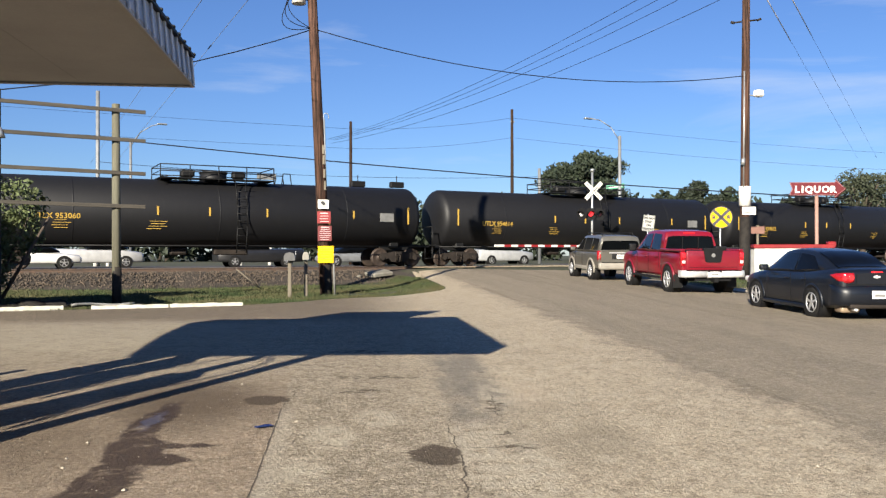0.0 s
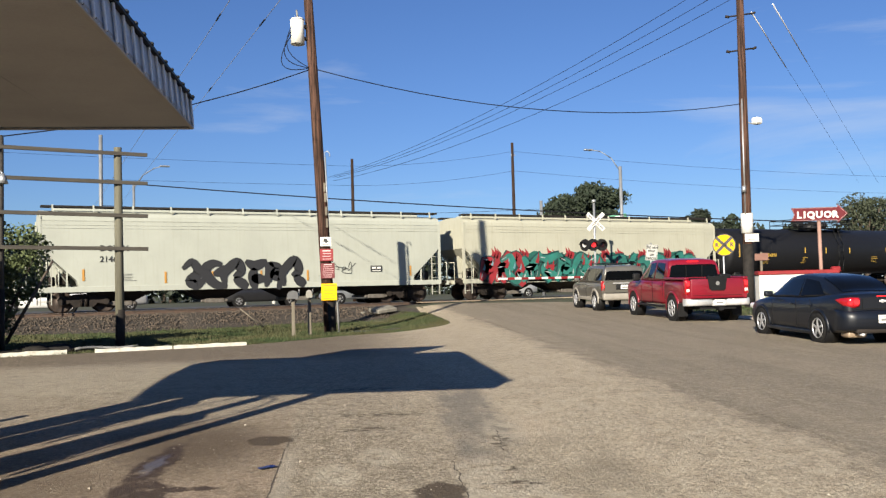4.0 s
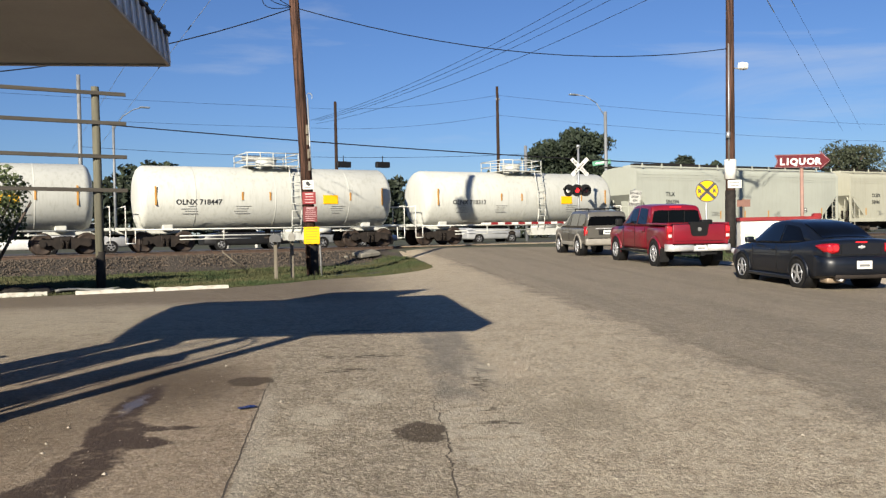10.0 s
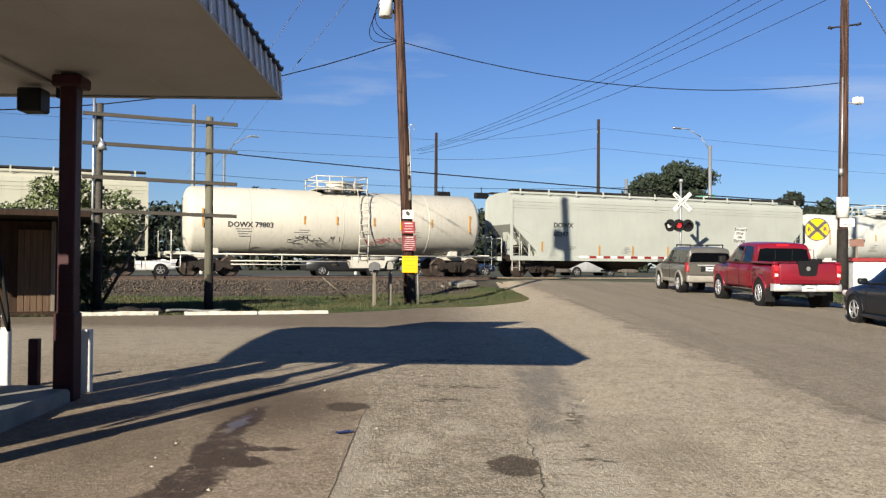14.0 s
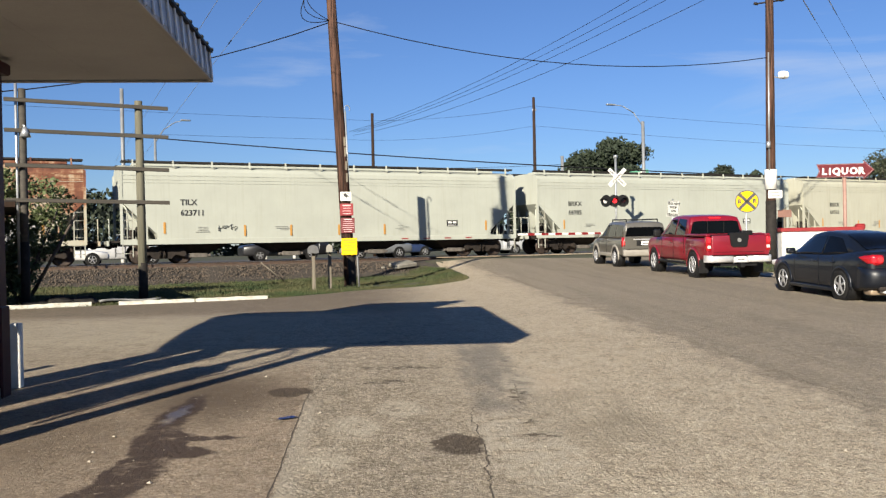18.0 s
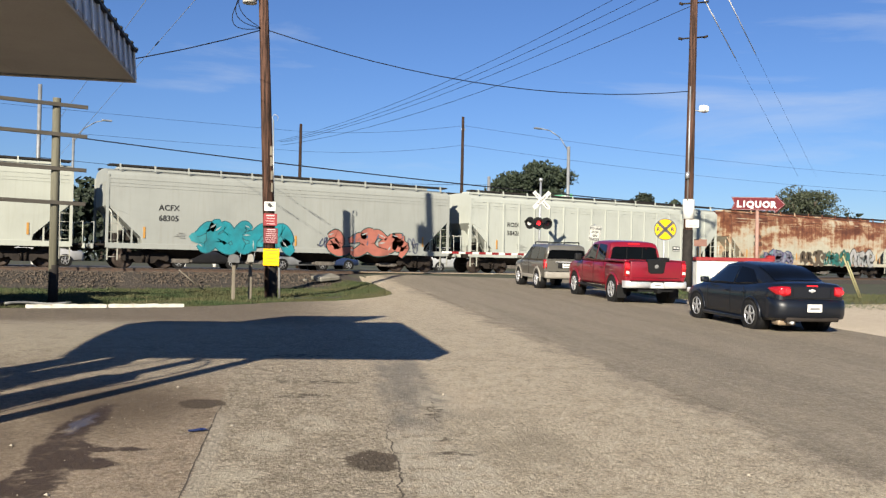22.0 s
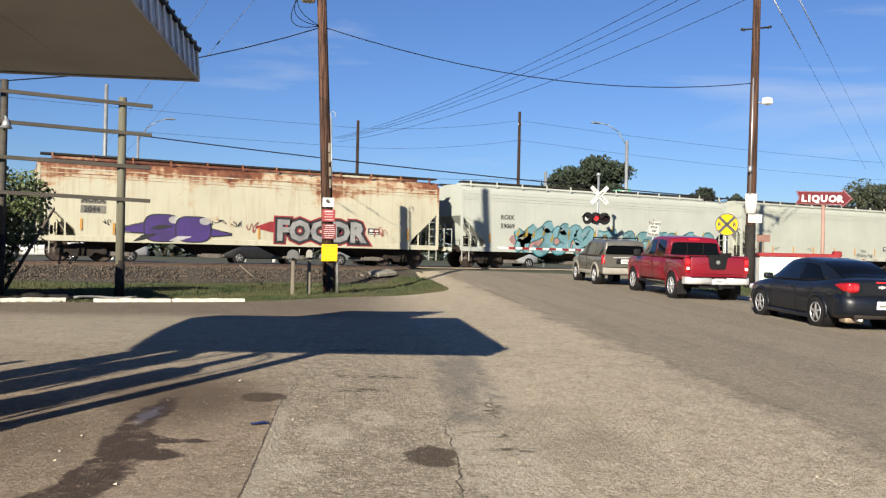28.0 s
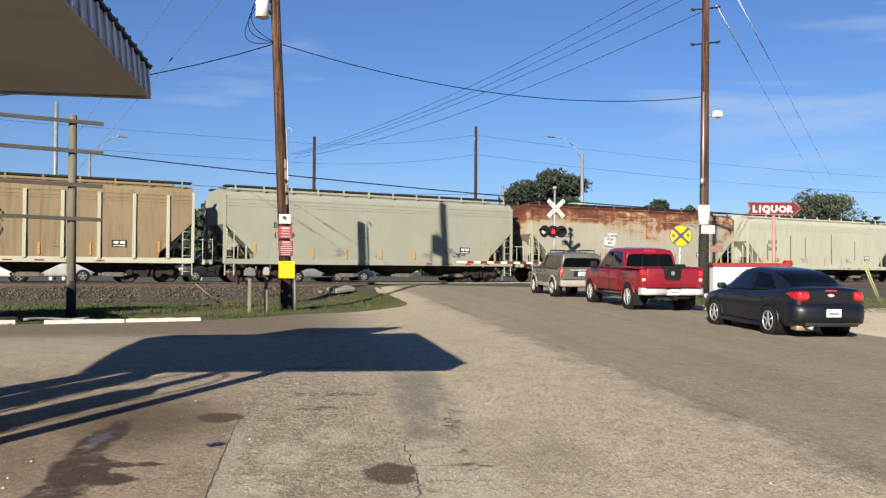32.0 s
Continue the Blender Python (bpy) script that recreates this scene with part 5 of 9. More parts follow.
def build_train():
    P = paint_set()
    W, K = sp("white", (0.75, 0.74, 0.72)), sp("black", (0.02, 0.02, 0.022))
    teal, red, cyan = sp("teal", (0.03, 0.22, 0.17)), sp("red", (0.55, 0.04, 0.05)), sp("cyan", (0.02, 0.42, 0.50))
    salmon, purple, lilac = sp("salmon", (0.72, 0.24, 0.17)), sp("purple", (0.10, 0.05, 0.28)), sp("lilac", (0.45, 0.40, 0.68))
    gold, silver, pink, sky = sp("gold", (0.62, 0.42, 0.06)), sp("silver", (0.50, 0.50, 0.49)), sp("pink", (0.66, 0.36, 0.32)), sp("sky", (0.28, 0.55, 0.62))
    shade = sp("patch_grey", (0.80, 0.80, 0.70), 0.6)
    S = -1.606

    def place(car, front, rear):
        TRAIN.append((car, (front + rear) / 2))

    def H(front, rear, label, paint, lines=(), **kw):
        car = hopper("covered_hopper_car", label, P[paint], front - rear, lines, **kw)
        place(car, front, rear)
        return car, car["h"], 2 * car["h"]

    def T(front, rear, label, paint, text, **kw):
        blk = paint == "black"
        car = tank("tank_car", label, P[paint], front - rear, text, M["inkyellow"] if blk else M["ink"], 1.56 if blk else (1.57 if paint == "creamtank" else 1.50), 2.52 if blk else (2.60 if paint == "creamtank" else 2.47), blk, M["inkyellow"] if blk else None)
        place(car, front, rear)
        return car

    lab = "long black pressure tank car with yellow stencilling and roof railings"
    T(100.6, 80.4, lab, "black", "UTLX 953126")
    T(80.4, 60.1, lab, "black", "UTLX 954588")
    T(60.1, 39.9, lab, "black", "UTLX 954602")
    T(39.9, 19.6, lab, "black", "UTLX 954614")
    T(19.6, -2.3, lab, "black", "UTLX 953060")
    T(-2.3, -22.1, lab, "black", "UTLX 954390")
    c, h, L = H(-22.1, -41.3, "off-white covered hopper car with a big teal graffiti piece", "cream")
    teal_piece(c, h, L, S, teal, red, K, W)
    add_graffiti(c, S - 0.02, -h + 0.05 * L, -h + 0.20 * L, 0.95, 2.2, 3, red, sp("dark_teal", (0.01, 0.06, 0.055)), 14, 0.30, sky)
    add_graffiti(c, S - 0.024, -h + 0.13 * L, -h + 0.90 * L, 1.0, 2.25, 12, sp("sea_green", (0.05, 0.34, 0.27)), sp("dark_teal", (0.01, 0.06, 0.055)), 15, 0.24, red, line=0.10)
    c, h, L = H(-41.3, -61.5, "off-white covered hopper car with bold black graffiti letters", "white", ("DOWX", "21464"))
    add_graffiti(c, S, -h + 0.31 * L, -h + 0.60 * L, 1.0, 2.1, 6, K, None, 21, 0.30)
    add_graffiti(c, S, -h + 0.66 * L, -h + 0.75 * L, 1.5, 2.1, 4, K, None, 22, 0.09)
    c, h, L = H(-61.5, -81.95, "off-white covered hopper car with grey and maroon graffiti", "cream", ("CCBX", "58733"))
    add_graffiti(c, S, -h + 0.22 * L, -h + 0.44 * L, 0.98, 2.0, 6, sp("pale", (0.78, 0.74, 0.62)), sp("umber", (0.30, 0.24, 0.19)), 31, 0.30, gold, line=0.045)
    add_graffiti(c, S, -h + 0.44 * L, -h + 0.63 * L, 0.98, 1.95, 6, sp("ash", (0.42, 0.36, 0.27)), sp("plum", (0.19, 0.11, 0.12)), 32, 0.26, gold, line=0.06)
    add_graffiti(c, S, -h + 0.68 * L, -h + 0.93 * L, 1.1, 1.9, 7, sp("faded", (0.70, 0.52, 0.34)), None, 33, 0.12, gold)
    H(-81.95, -101.7, "off-white covered hopper car with faint dirt streaks", "cream", ("CCBX", "58446"))
    c, h, L = H(-101.7, -121.2, "pale grey covered hopper car with a small black tag", "white", ("TILX", "586394"))
    add_graffiti(c, S, -h + 0.76 * L, -h + 0.81 * L, 0.98, 1.25, 4, K, None, 41, 0.14)
    lab = "short white tank car with a roof platform and side ladder"
    T(-121.2, -135.45, lab, "tank", "OLNX 718313")
    T(-135.45, -149.65, lab, "tank", "OLNX 718447")
    T(-149.65, -163.3, lab, "tank", "TILX 113113")
    T(-163.3, -177.2, lab, "tank", "OLNX 718497")
    H(-177.2, -197.95, "clean white covered hopper car with black stencilled marks", "bright", ("DOWX", "60397"))
    c = T(-197.95, -214.25, "cream tank car with grime and small red tags", "creamtank", "DOWX 79803")
    add_graffiti(c, -1.40, 0.9, 3.0, 1.55, 1.95, 6, red, None, 51, 0.12)
    add_graffiti(c, -1.40, -2.6, -0.2, 1.55, 2.0, 7, K, None, 52, 0.07)
    H(-214.25, -234.5, "off-white covered hopper car with a rounded end and black marks", "cream", ("BRKX", "66066"))
    H(-234.5, -254.7, "off-white covered hopper car with black stencilled marks", "white", ("BRKX", "66985"), mark=0.105)
    c, h, L = H(-254.7, -275.9, "off-white covered hopper car with a thin black tag", "white", ("TILX", "623711"))
    add_graffiti(c, S, -h + 0.21 * L, -h + 0.255 * L, 1.45, 1.75, 5, K, None, 61, 0.08)
    c, h, L = H(-275.9, -295.45, "heavily rusted cream covered hopper car with a row of graffiti", "rust", ("ROIX", "58235"))
    add_graffiti(c, S, -h + 0.18 * L, -h + 0.35 * L, 0.98, 1.75, 3, sp("dusty_lilac", (0.36, 0.34, 0.46)), sp("navy", (0.05, 0.05, 0.2)), 71, 0.34, sky, sp("dullgreen", (0.05, 0.16, 0.10)))
    add_graffiti(c, S, -h + 0.40 * L, -h + 0.55 * L, 0.98, 1.8, 4, sp("brownish", (0.20, 0.15, 0.10)), None, 72, 0.3)
    add_graffiti(c, S, -h + 0.55 * L, -h + 0.72 * L, 0.98, 1.8, 5, sp("sea", (0.05, 0.28, 0.24)), sp("brownish", (0.20, 0.15, 0.10)), 73, 0.3, gold)
    add_graffiti(c, S, -h + 0.73 * L, -h + 0.88 * L, 0.98, 1.95, 4, W, K, 74, 0.25)
    H(-295.45, -316.3, "off-white covered hopper car with vertical side posts", "bright", ("ROIX", "58426"), ribs=17)
    c, h, L = H(-316.3, -335.1, "pale grey covered hopper car with turquoise and salmon graffiti", "grey", ("ACFX", "68305"))
    add_graffiti(c, S, -h + 0.22 * L, -h + 0.48 * L, 0.98, 2.0, 5, cyan, sp("deepteal", (0.03, 0.2, 0.24)), 81, 0.36, None, sp("aqua", (0.06, 0.48, 0.54)), line=0.04)
    add_graffiti(c, S, -h + 0.595 * L, -h + 0.85 * L, 0.98, 1.86, 4, salmon, sp("dark_teal", (0.01, 0.06, 0.055)), 82, 0.44, sp("slate", (0.17, 0.19, 0.28)), line=0.05)
    for x in (0.565, 0.855):
        add_graffiti(c, S, -h + x * L, -h + (x + 0.045) * L, 1.0, 1.75, 3, sp("slate", (0.17, 0.19, 0.28)), None, int(x * 1000), 0.18)
    c, h, L = H(-335.1, -355.05, "cream covered hopper car with grey paint-over patches", "white", ("ROIX", "57631"), mark=0.07)
    for x0, x1, z0, z1 in ((0.27, 0.72, 1.15, 2.2), (0.34, 0.62, 2.2, 2.6), (0.13, 0.27, 1.15, 1.75), (0.72, 0.80, 1.2, 1.7)):
        part("paint_patch", boxes(((-h + L * (x0 + x1) / 2, S, (z0 + z1) / 2), (L * (x1 - x0), 0.006, z1 - z0))), shade, c, "grey paint-over patch")
    add_words(c, S - 0.005, "R.B.K.", -h + 0.42 * L, 1.45, 1.0, sp("faint_letter", (0.66, 0.65, 0.58)), -0.01)
    c, h, L = H(-355.05, -374.9, "cream covered hopper car with black outline graffiti", "white", ("ROIX", "58307"))
    add_graffiti(c, S, -h + 0.30 * L, -h + 0.50 * L, 1.05, 2.0, 4, P["white"], K, 91, 0.34, line=0.06)
    add_graffiti(c, S, -h + 0.53 * L, -h + 0.60 * L, 1.1, 1.7, 4, K, None, 92, 0.07)
    add_graffiti(c, S, -h + 0.72 * L, -h + 0.82 * L, 1.1, 1.5, 6, sp("rose", (0.6, 0.2, 0.18)), None, 93, 0.08)
    c, h, L = H(-374.9, -393.6, "off-white covered hopper car with a small black tag along its sill", "white")
    add_graffiti(c, S, -h + 0.63 * L, -h + 0.73 * L, 1.05, 1.35, 8, K, None, 95, 0.12)
    c, h, L = H(-393.6, -413.7, "white covered hopper car with a long turquoise and pink graffiti band", "bright", ("ROIX", "59069"))
    add_graffiti(c, S, -h + 0.17 * L, -h + 0.53 * L, 0.98, 2.15, 6, sky, sp("deepteal", (0.03, 0.2, 0.24)), 96, 0.36, gold, pink)
    add_graffiti(c, S, -h + 0.57 * L, -h + 0.95 * L, 0.98, 2.05, 7, sky, sp("deepteal", (0.03, 0.2, 0.24)), 97, 0.34, gold, pink)
    c, h, L = H(-413.7, -433.8, "cream covered hopper car with rust stains and bold graffiti", "rusttop")
    for i, s in enumerate(("AOKX", "2044")):
        part("paint_patch", boxes(((-h + 0.115 * L, S, 2.66 - 0.40 * i), (1.02, 0.006, 0.34))), sp("number_patch", (0.36, 0.34, 0.28)), c)
        add_words(c, S - 0.004, s, -h + 0.090 * L + (0.08 if i else 0), 2.55 - 0.40 * i, 0.325, M["ink"], 0.006)
    def bubble(name, material, lift, cx, cz, rx, rz, label, p=3.2, a0=0.0, a1=2 * math.pi):
        b2 = bmesh.new()
        n = 28
        v0 = b2.verts.new((-h + cx * L, 0, cz))
        ring = []
        for i in range(n + 1):
            a = a0 + (a1 - a0) * i / n
            ca, sa = math.cos(a), math.sin(a)
            ring.append(b2.verts.new((-h + cx * L + rx * L * math.copysign(abs(ca) ** (2 / p), ca), 0, cz + rz * math.copysign(abs(sa) ** (2 / p), sa))))
        for i in range(n):
            b2.faces.new((v0, ring[i], ring[i + 1]))
        part(name, b2, material, c, label, pose(0, S - lift, 0))
    for lift, grow, mt in ((0.003, 0.05, K), (0.006, 0.0, purple)):
        for pts, wide in (([(-h + 0.165 * L - grow, 1.40), (-h + 0.20 * L, 1.48), (-h + 0.245 * L, 1.57)], [0.02, 0.28, 0.52]), ([(-h + 0.36 * L, 1.46), (-h + 0.39 * L, 1.40), (-h + 0.43 * L + grow, 1.36)], [0.48, 0.26, 0.02])):
            b2 = bmesh.new()
            strip(b2, pts, [v + 2 * grow for v in wide])
            part("graffiti", b2, mt, c, "" if grow else "purple spike of a bubble piece", pose(0, S - lift, 0))
    for k, (cx, cz, rx, rz) in enumerate(((0.268, 1.55, 0.040, 0.58), (0.340, 1.53, 0.040, 0.55))):
        bubble("graffiti", K, 0.008 + 0.008 * k, cx, cz, rx + 0.003, rz + 0.05, "black outline")
        bubble("graffiti", purple, 0.011 + 0.008 * k, cx, cz, rx, rz, "purple bubble form")
        bubble("graffiti", W, 0.014 + 0.008 * k, cx + 0.027, cz + 0.38, 0.013, 0.16, "white highlight", 2.2)
    for lo, hi, xx in ((0.95, 1.30, 0.225), (1.52, 1.66, 0.262), (1.0, 1.2, 0.305)):
        b2 = bmesh.new()
        strip(b2, [(-h + (xx - 0.02) * L, lo), (-h + xx * L, (lo + hi) / 2), (-h + (xx + 0.03) * L, hi)], [0.05, 0.22, 0.03])
        part("graffiti", b2, K if xx < 0.3 else W, c, "", pose(0, S - 0.024, 0))
    bm = bmesh.new()
    strip(bm, [(-h + 0.49 * L, 1.72), (-h + 0.53 * L, 1.78), (-h + 0.545 * L, 1.75)], [0.05, 0.5, 0.5])
    part("graffiti", bm, red, c, "red arrow", pose(0, S - 0.004, 0))
    fx = -h + 0.545 * L
    part("lettering", text_mesh("FOODR", 1.28, 0.24), red, c, "red outer outline", pose(fx, S - 0.005, 1.2))
    add_words(c, S - 0.008, "FOODR", fx, 1.2, 1.28, silver, 0.065, K, 0.115)
    for x, s in ((0.468, 0.03), (0.80, 0.05)):
        add_graffiti(c, S - 0.004, -h + x * L, -h + (x + s) * L, 1.4, 2.0, 3, red, None, int(x * 100), 0.1)
    for x, s, k in ((0.375, 0.045, 98), (0.428, 0.03, 97)):
        add_graffiti(c, S, -h + x * L, -h + (x + s) * L, 1.7, 2.0, 4, K, None, k, 0.09)
    add_graffiti(c, S, -h + 0.135 * L, -h + 0.155 * L, 1.6, 1.85, 3, K, None, 93, 0.1)
    c, h, L = H(-433.8, -451.1, "dull cream covered hopper car with soot streaks and rubbed patches", "sooty", ("ACFX", "56365"))
    for x, z0, z1, wd in ((0.27, 1.4, 3.2, 0.28), (0.37, 1.7, 3.1, 0.22), (0.55, 1.3, 3.4, 0.26), (0.72, 1.6, 3.0, 0.2), (0.12, 1.5, 2.6, 0.3)):
        part("paint_patch", boxes(((-h + x * L, S, (z0 + z1) / 2), (wd * 0.45, 0.006, z1 - z0))), sp("rubbed", (0.315, 0.30, 0.23)), c, "dark rubbed streak")
    c, h, L = H(-451.1, -468.85, "rust-streaked grey covered hopper car with white painted words", "rustgrey", ("ACFX", "58192"))
    add_words(c, S, "Send help", -h + 0.22 * L, 1.25, 0.75, sp("chalk_brown", (0.26, 0.17, 0.10)), -0.016)
    add_words(c, S - 0.004, "UNCLE SUE", -h + 0.455 * L, 1.18, 0.78, sp("worn_fill", (0.25, 0.24, 0.185)), -0.025, W, 0.105)
    c, h, L = H(-468.85, -486.4, "greenish grey covered hopper car with a small blue tag", "dull", ("ECNX", "170439"), mark=0.145)
    add_graffiti(c, S, -h + 0.73 * L, -h + 0.81 * L, 1.35, 1.75, 5, sp("inkblue", (0.05, 0.05, 0.20)), None, 99, 0.12)
    H(-486.4, -504.6, "tan covered hopper car with pale vertical side posts", "tan", ribs=11, sill_paint=P["cream"])


# the train's way along the track
TRAVEL = [(0, 0.606), (4, 62.37), (8, 124.193), (12, 186.086), (16, 248.058), (20, 310.118), (24, 372.277), (28, 434.542), (32, 496.925)]


def motions():
    for car, x in TRAIN:
        walk(car, [(t, pose(x + s, TRACK_Y, RAIL_Z)) for t, s in TRAVEL])


build_track()
build_train()

# ---- road vehicles ----


def rbox(bm, c, s, r, seg=3, rot=None):
    """A box with rounded edges."""
    g = bmesh.ops.create_cube(bm, size=1.0)
    vs = g["verts"]
    bmesh.ops.scale(bm, vec=s, verts=vs)
    es = list({e for v in vs for e in v.link_edges})
    g = bmesh.ops.bevel(bm, geom=es, offset=r, segments=seg, affect="EDGES", profile=0.5)
    vs = list(set(g["verts"]) | {v for v in vs if v.is_valid})
    if rot is not None:
        bmesh.ops.rotate(bm, cent=(0, 0, 0), matrix=rot.to_3x3(), verts=vs)
    bmesh.ops.translate(bm, vec=c, verts=vs)
    for f in {f for v in vs for f in v.link_faces}:
        f.smooth = True
    return bm


def round_box(c, s, r, seg=3, rot=None):
    return rbox(bmesh.new(), c, s, r, seg, rot)


def body_ring(x, zb, zt, hw, crown=0.015):
    H = zt - zb
    half = [(0.70, 0.0), (0.90, 0.02), (0.968, 0.12), (0.99, 0.28), (1.0, 0.48), (0.997, 0.66), (0.985, 0.76), (0.962, 0.86), (0.91, 0.945), (0.80, 0.985)]
    half = [(hw * a, zb + H * b) for a, b in half] + [(hw * 0.42, zt + crown)]
    return [(x, y, z) for y, z in half] + [(x, -y, z) for y, z in half[::-1]]


CROWN = 0.02


def cab_ring(x, z0, z1, w0, w1):
    half = [(w0, z0), (w1 + (w0 - w1) * 0.35, z0 + (z1 - z0) * 0.6), (w1, z1 - 0.05), (w1 * 0.94, z1 - 0.018), (w1 * 0.85, z1), (w1 * 0.5, z1 + CROWN)]
    return [(x, y, z) for y, z in half] + [(x, -y, z) for y, z in half[::-1]]


def shell(car, name, rings, material):
    bm = bmesh.new()
    loft(bm, rings)
    return part(name, bm, material, car)


def wheel(car, x, y, r, width, spokes=5, rim_share=0.66):
    sgn = 1 if y > 0 else -1
    seg = 32
    w = part("wheel", wheel_tyre(r, width, seg), M["rubber"], car, m=pose(x, y, r))
    rim = bmesh.new()
    rr = r * rim_share
    o = sgn * width * 0.5
    loft(rim, [[(a * math.cos(2 * math.pi * i / seg), b, a * math.sin(2 * math.pi * i / seg)) for i in range(seg)] for a, b in ((rr, o - sgn * 0.01), (rr * 0.97, o + sgn * 0.008), (rr * 0.92, o + sgn * 0.002), (rr * 0.88, o - sgn * 0.06))], caps=False)
    for i in range(spokes):
        a = 2 * math.pi * i / spokes + 0.3
        ca, sa = math.cos(a), math.sin(a)
        ring = []
        for d, hw, dep in ((0.16, 0.17, 0.0), (0.45, 0.115, 0.006), (0.70, 0.12, 0.0), (0.92, 0.17, -0.012)):
            ring.append([(rr * (d * ca - k * hw * sa), o + sgn * (dep - e), rr * (d * sa + k * hw * ca)) for k, e in ((-1, 0.035), (-0.75, 0.0), (0.75, 0.0), (1, 0.035))])
        loft(rim, ring, sm=False)
    rod(rim, (0, o - sgn * 0.05, 0), (0, o + sgn * 0.004, 0), rr * 0.24, rr * 0.2, 14)
    part("rim", rim, M["alloy"], w, "spoked alloy rim")
    hub = bmesh.new()
    rod(hub, (0, o - sgn * 0.06, 0), (0, o - sgn * 0.09, 0), rr * 0.92, None, 20)
    part("brake_disc", hub, M["black"], w)


def wheel_tyre(r, width, seg):
    bm = bmesh.new()
    k = width / 2
    prof = [(r * 0.64, -k * 0.9), (r * 0.72, -k * 0.98), (r * 0.90, -k), (r * 0.97, -k * 0.86), (r, -k * 0.55), (r, k * 0.55), (r * 0.97, k * 0.86), (r * 0.90, k), (r * 0.72, k * 0.98), (r * 0.64, k * 0.9)]
    loft(bm, [[(a * math.cos(2 * math.pi * i / seg), b, a * math.sin(2 * math.pi * i / seg)) for i in range(seg)] for a, b in prof], caps=False)
    return bm


def arch(car, x, y, r, paint=None, lip=0.05):
    """Dark wheel well with a rolled lip in the body colour round it."""
    bm = bmesh.new()
    s = 1 if y > 0 else -1
    rod(bm, (x, y - s * 0.30, r), (x, y, r), r * 1.17, None, 30)
    part("wheel_arch", bm, M["black"], car)
    if paint is None:
        return
    bm = bmesh.new()
    rings = []
    for i in range(25):
        a = math.radians(-8 + 196 * i / 24)
        fade = min(1.0, 4 * i / 24, 4 * (24 - i) / 24)
        rings.append([(x + (r * 1.17 + dr) * math.cos(a), y + s * (dy * (0.4 + 0.6 * fade)), r + (r * 1.17 + dr) * math.sin(a)) for dr, dy in ((-0.012, -0.06), (-0.012, 0.012), (0.012, 0.020), (lip, 0.004), (lip + 0.02, -0.05))])
    loft(bm, rings)
    part("arch_lip", bm, paint, car)


def plate(car, x, z, w=0.31, h=0.155):
    p = part("number_plate", boxes(((x, 0, z), (0.012, w, h), 0.003)), M["white"], car, "pale plate with plain bars")
    part("plate_bar", boxes(((x - 0.008, 0.0, z - 0.012), (0.004, w * 0.68, h * 0.30)), ((x - 0.008, 0.0, z + h * 0.33), (0.004, w * 0.3, h * 0.08))), M["grey"], p)


def cab_at(st, x):
    for a, b in zip(st, st[1:]):
        if a[0] <= x <= b[0]:
            u = (x - a[0]) / (b[0] - a[0])
            return [p + (q - p) * u for p, q in zip(a, b)]
    return list(st[0] if x < st[0][0] else st[-1])


def side_pane(car, st, s, lower, upper, glass="darkglass", label="dark tinted side window"):
    """A tinted side window lying on the cab; lower and upper edges run between two points (x, share of height)."""
    bm = bmesh.new()
    n, k = 12, 6
    rows = []
    for i in range(n + 1):
        row = []
        for j in range(k + 1):
            u, f = i / n, j / k
            xl, xu = lower[0][0] + (lower[1][0] - lower[0][0]) * u, upper[0][0] + (upper[1][0] - upper[0][0]) * u
            vl, vu = lower[0][1] + (lower[1][1] - lower[0][1]) * u, upper[0][1] + (upper[1][1] - upper[0][1]) * u
            x, v = xl + (xu - xl) * f, vl + (vu - vl) * f
            _, z0, z1, w0, w1 = cab_at(st, x)
            p = [(w0, z0), (w1 + (w0 - w1) * 0.35, z0 + (z1 - z0) * 0.6), (w1, z1 - 0.05)]
            a, b, q = (p[0], p[1], v / 0.6) if v < 0.6 else (p[1], p[2], (v - 0.6) / 0.4)
            row.append(bm.verts.new((x, s * (a[0] + (b[0] - a[0]) * q + 0.006), a[1] + (b[1] - a[1]) * q + 0.002)))
        rows.append(row)
    for a, b in zip(rows, rows[1:]):
        for j in range(k):
            bm.faces.new((a[j], b[j], b[j + 1], a[j + 1])).smooth = True
    bmesh.ops.recalc_face_normals(bm, faces=bm.faces)
    return part("side_window", bm, M[glass], car, label)


def top_pane(car, st, xa, xb, share, name, label):
    """A windscreen or rear window lying on the slope of the cab."""
    bm = bmesh.new()
    n, k = 12, 10
    rows = []
    for i in range(n + 1):
        x = xa + (xb - xa) * i / n
        _, z0, z1, w0, w1 = cab_at(st, x)
        row = []
        for j in range(k + 1):
            y = w1 * 0.85 * share * (2 * j / k - 1)
            up = CROWN * min(1.0, max(0.0, (w1 * 0.85 - abs(y)) / (w1 * 0.35)))
            row.append(bm.verts.new((x, y, z1 + 0.012 + up)))
        rows.append(row)
    for a, b in zip(rows, rows[1:]):
        for j in range(k):
            bm.faces.new((a[j], b[j], b[j + 1], a[j + 1])).smooth = True
    bmesh.ops.recalc_face_normals(bm, faces=bm.faces)
    return part(name, bm, M["darkglass"], car, label)


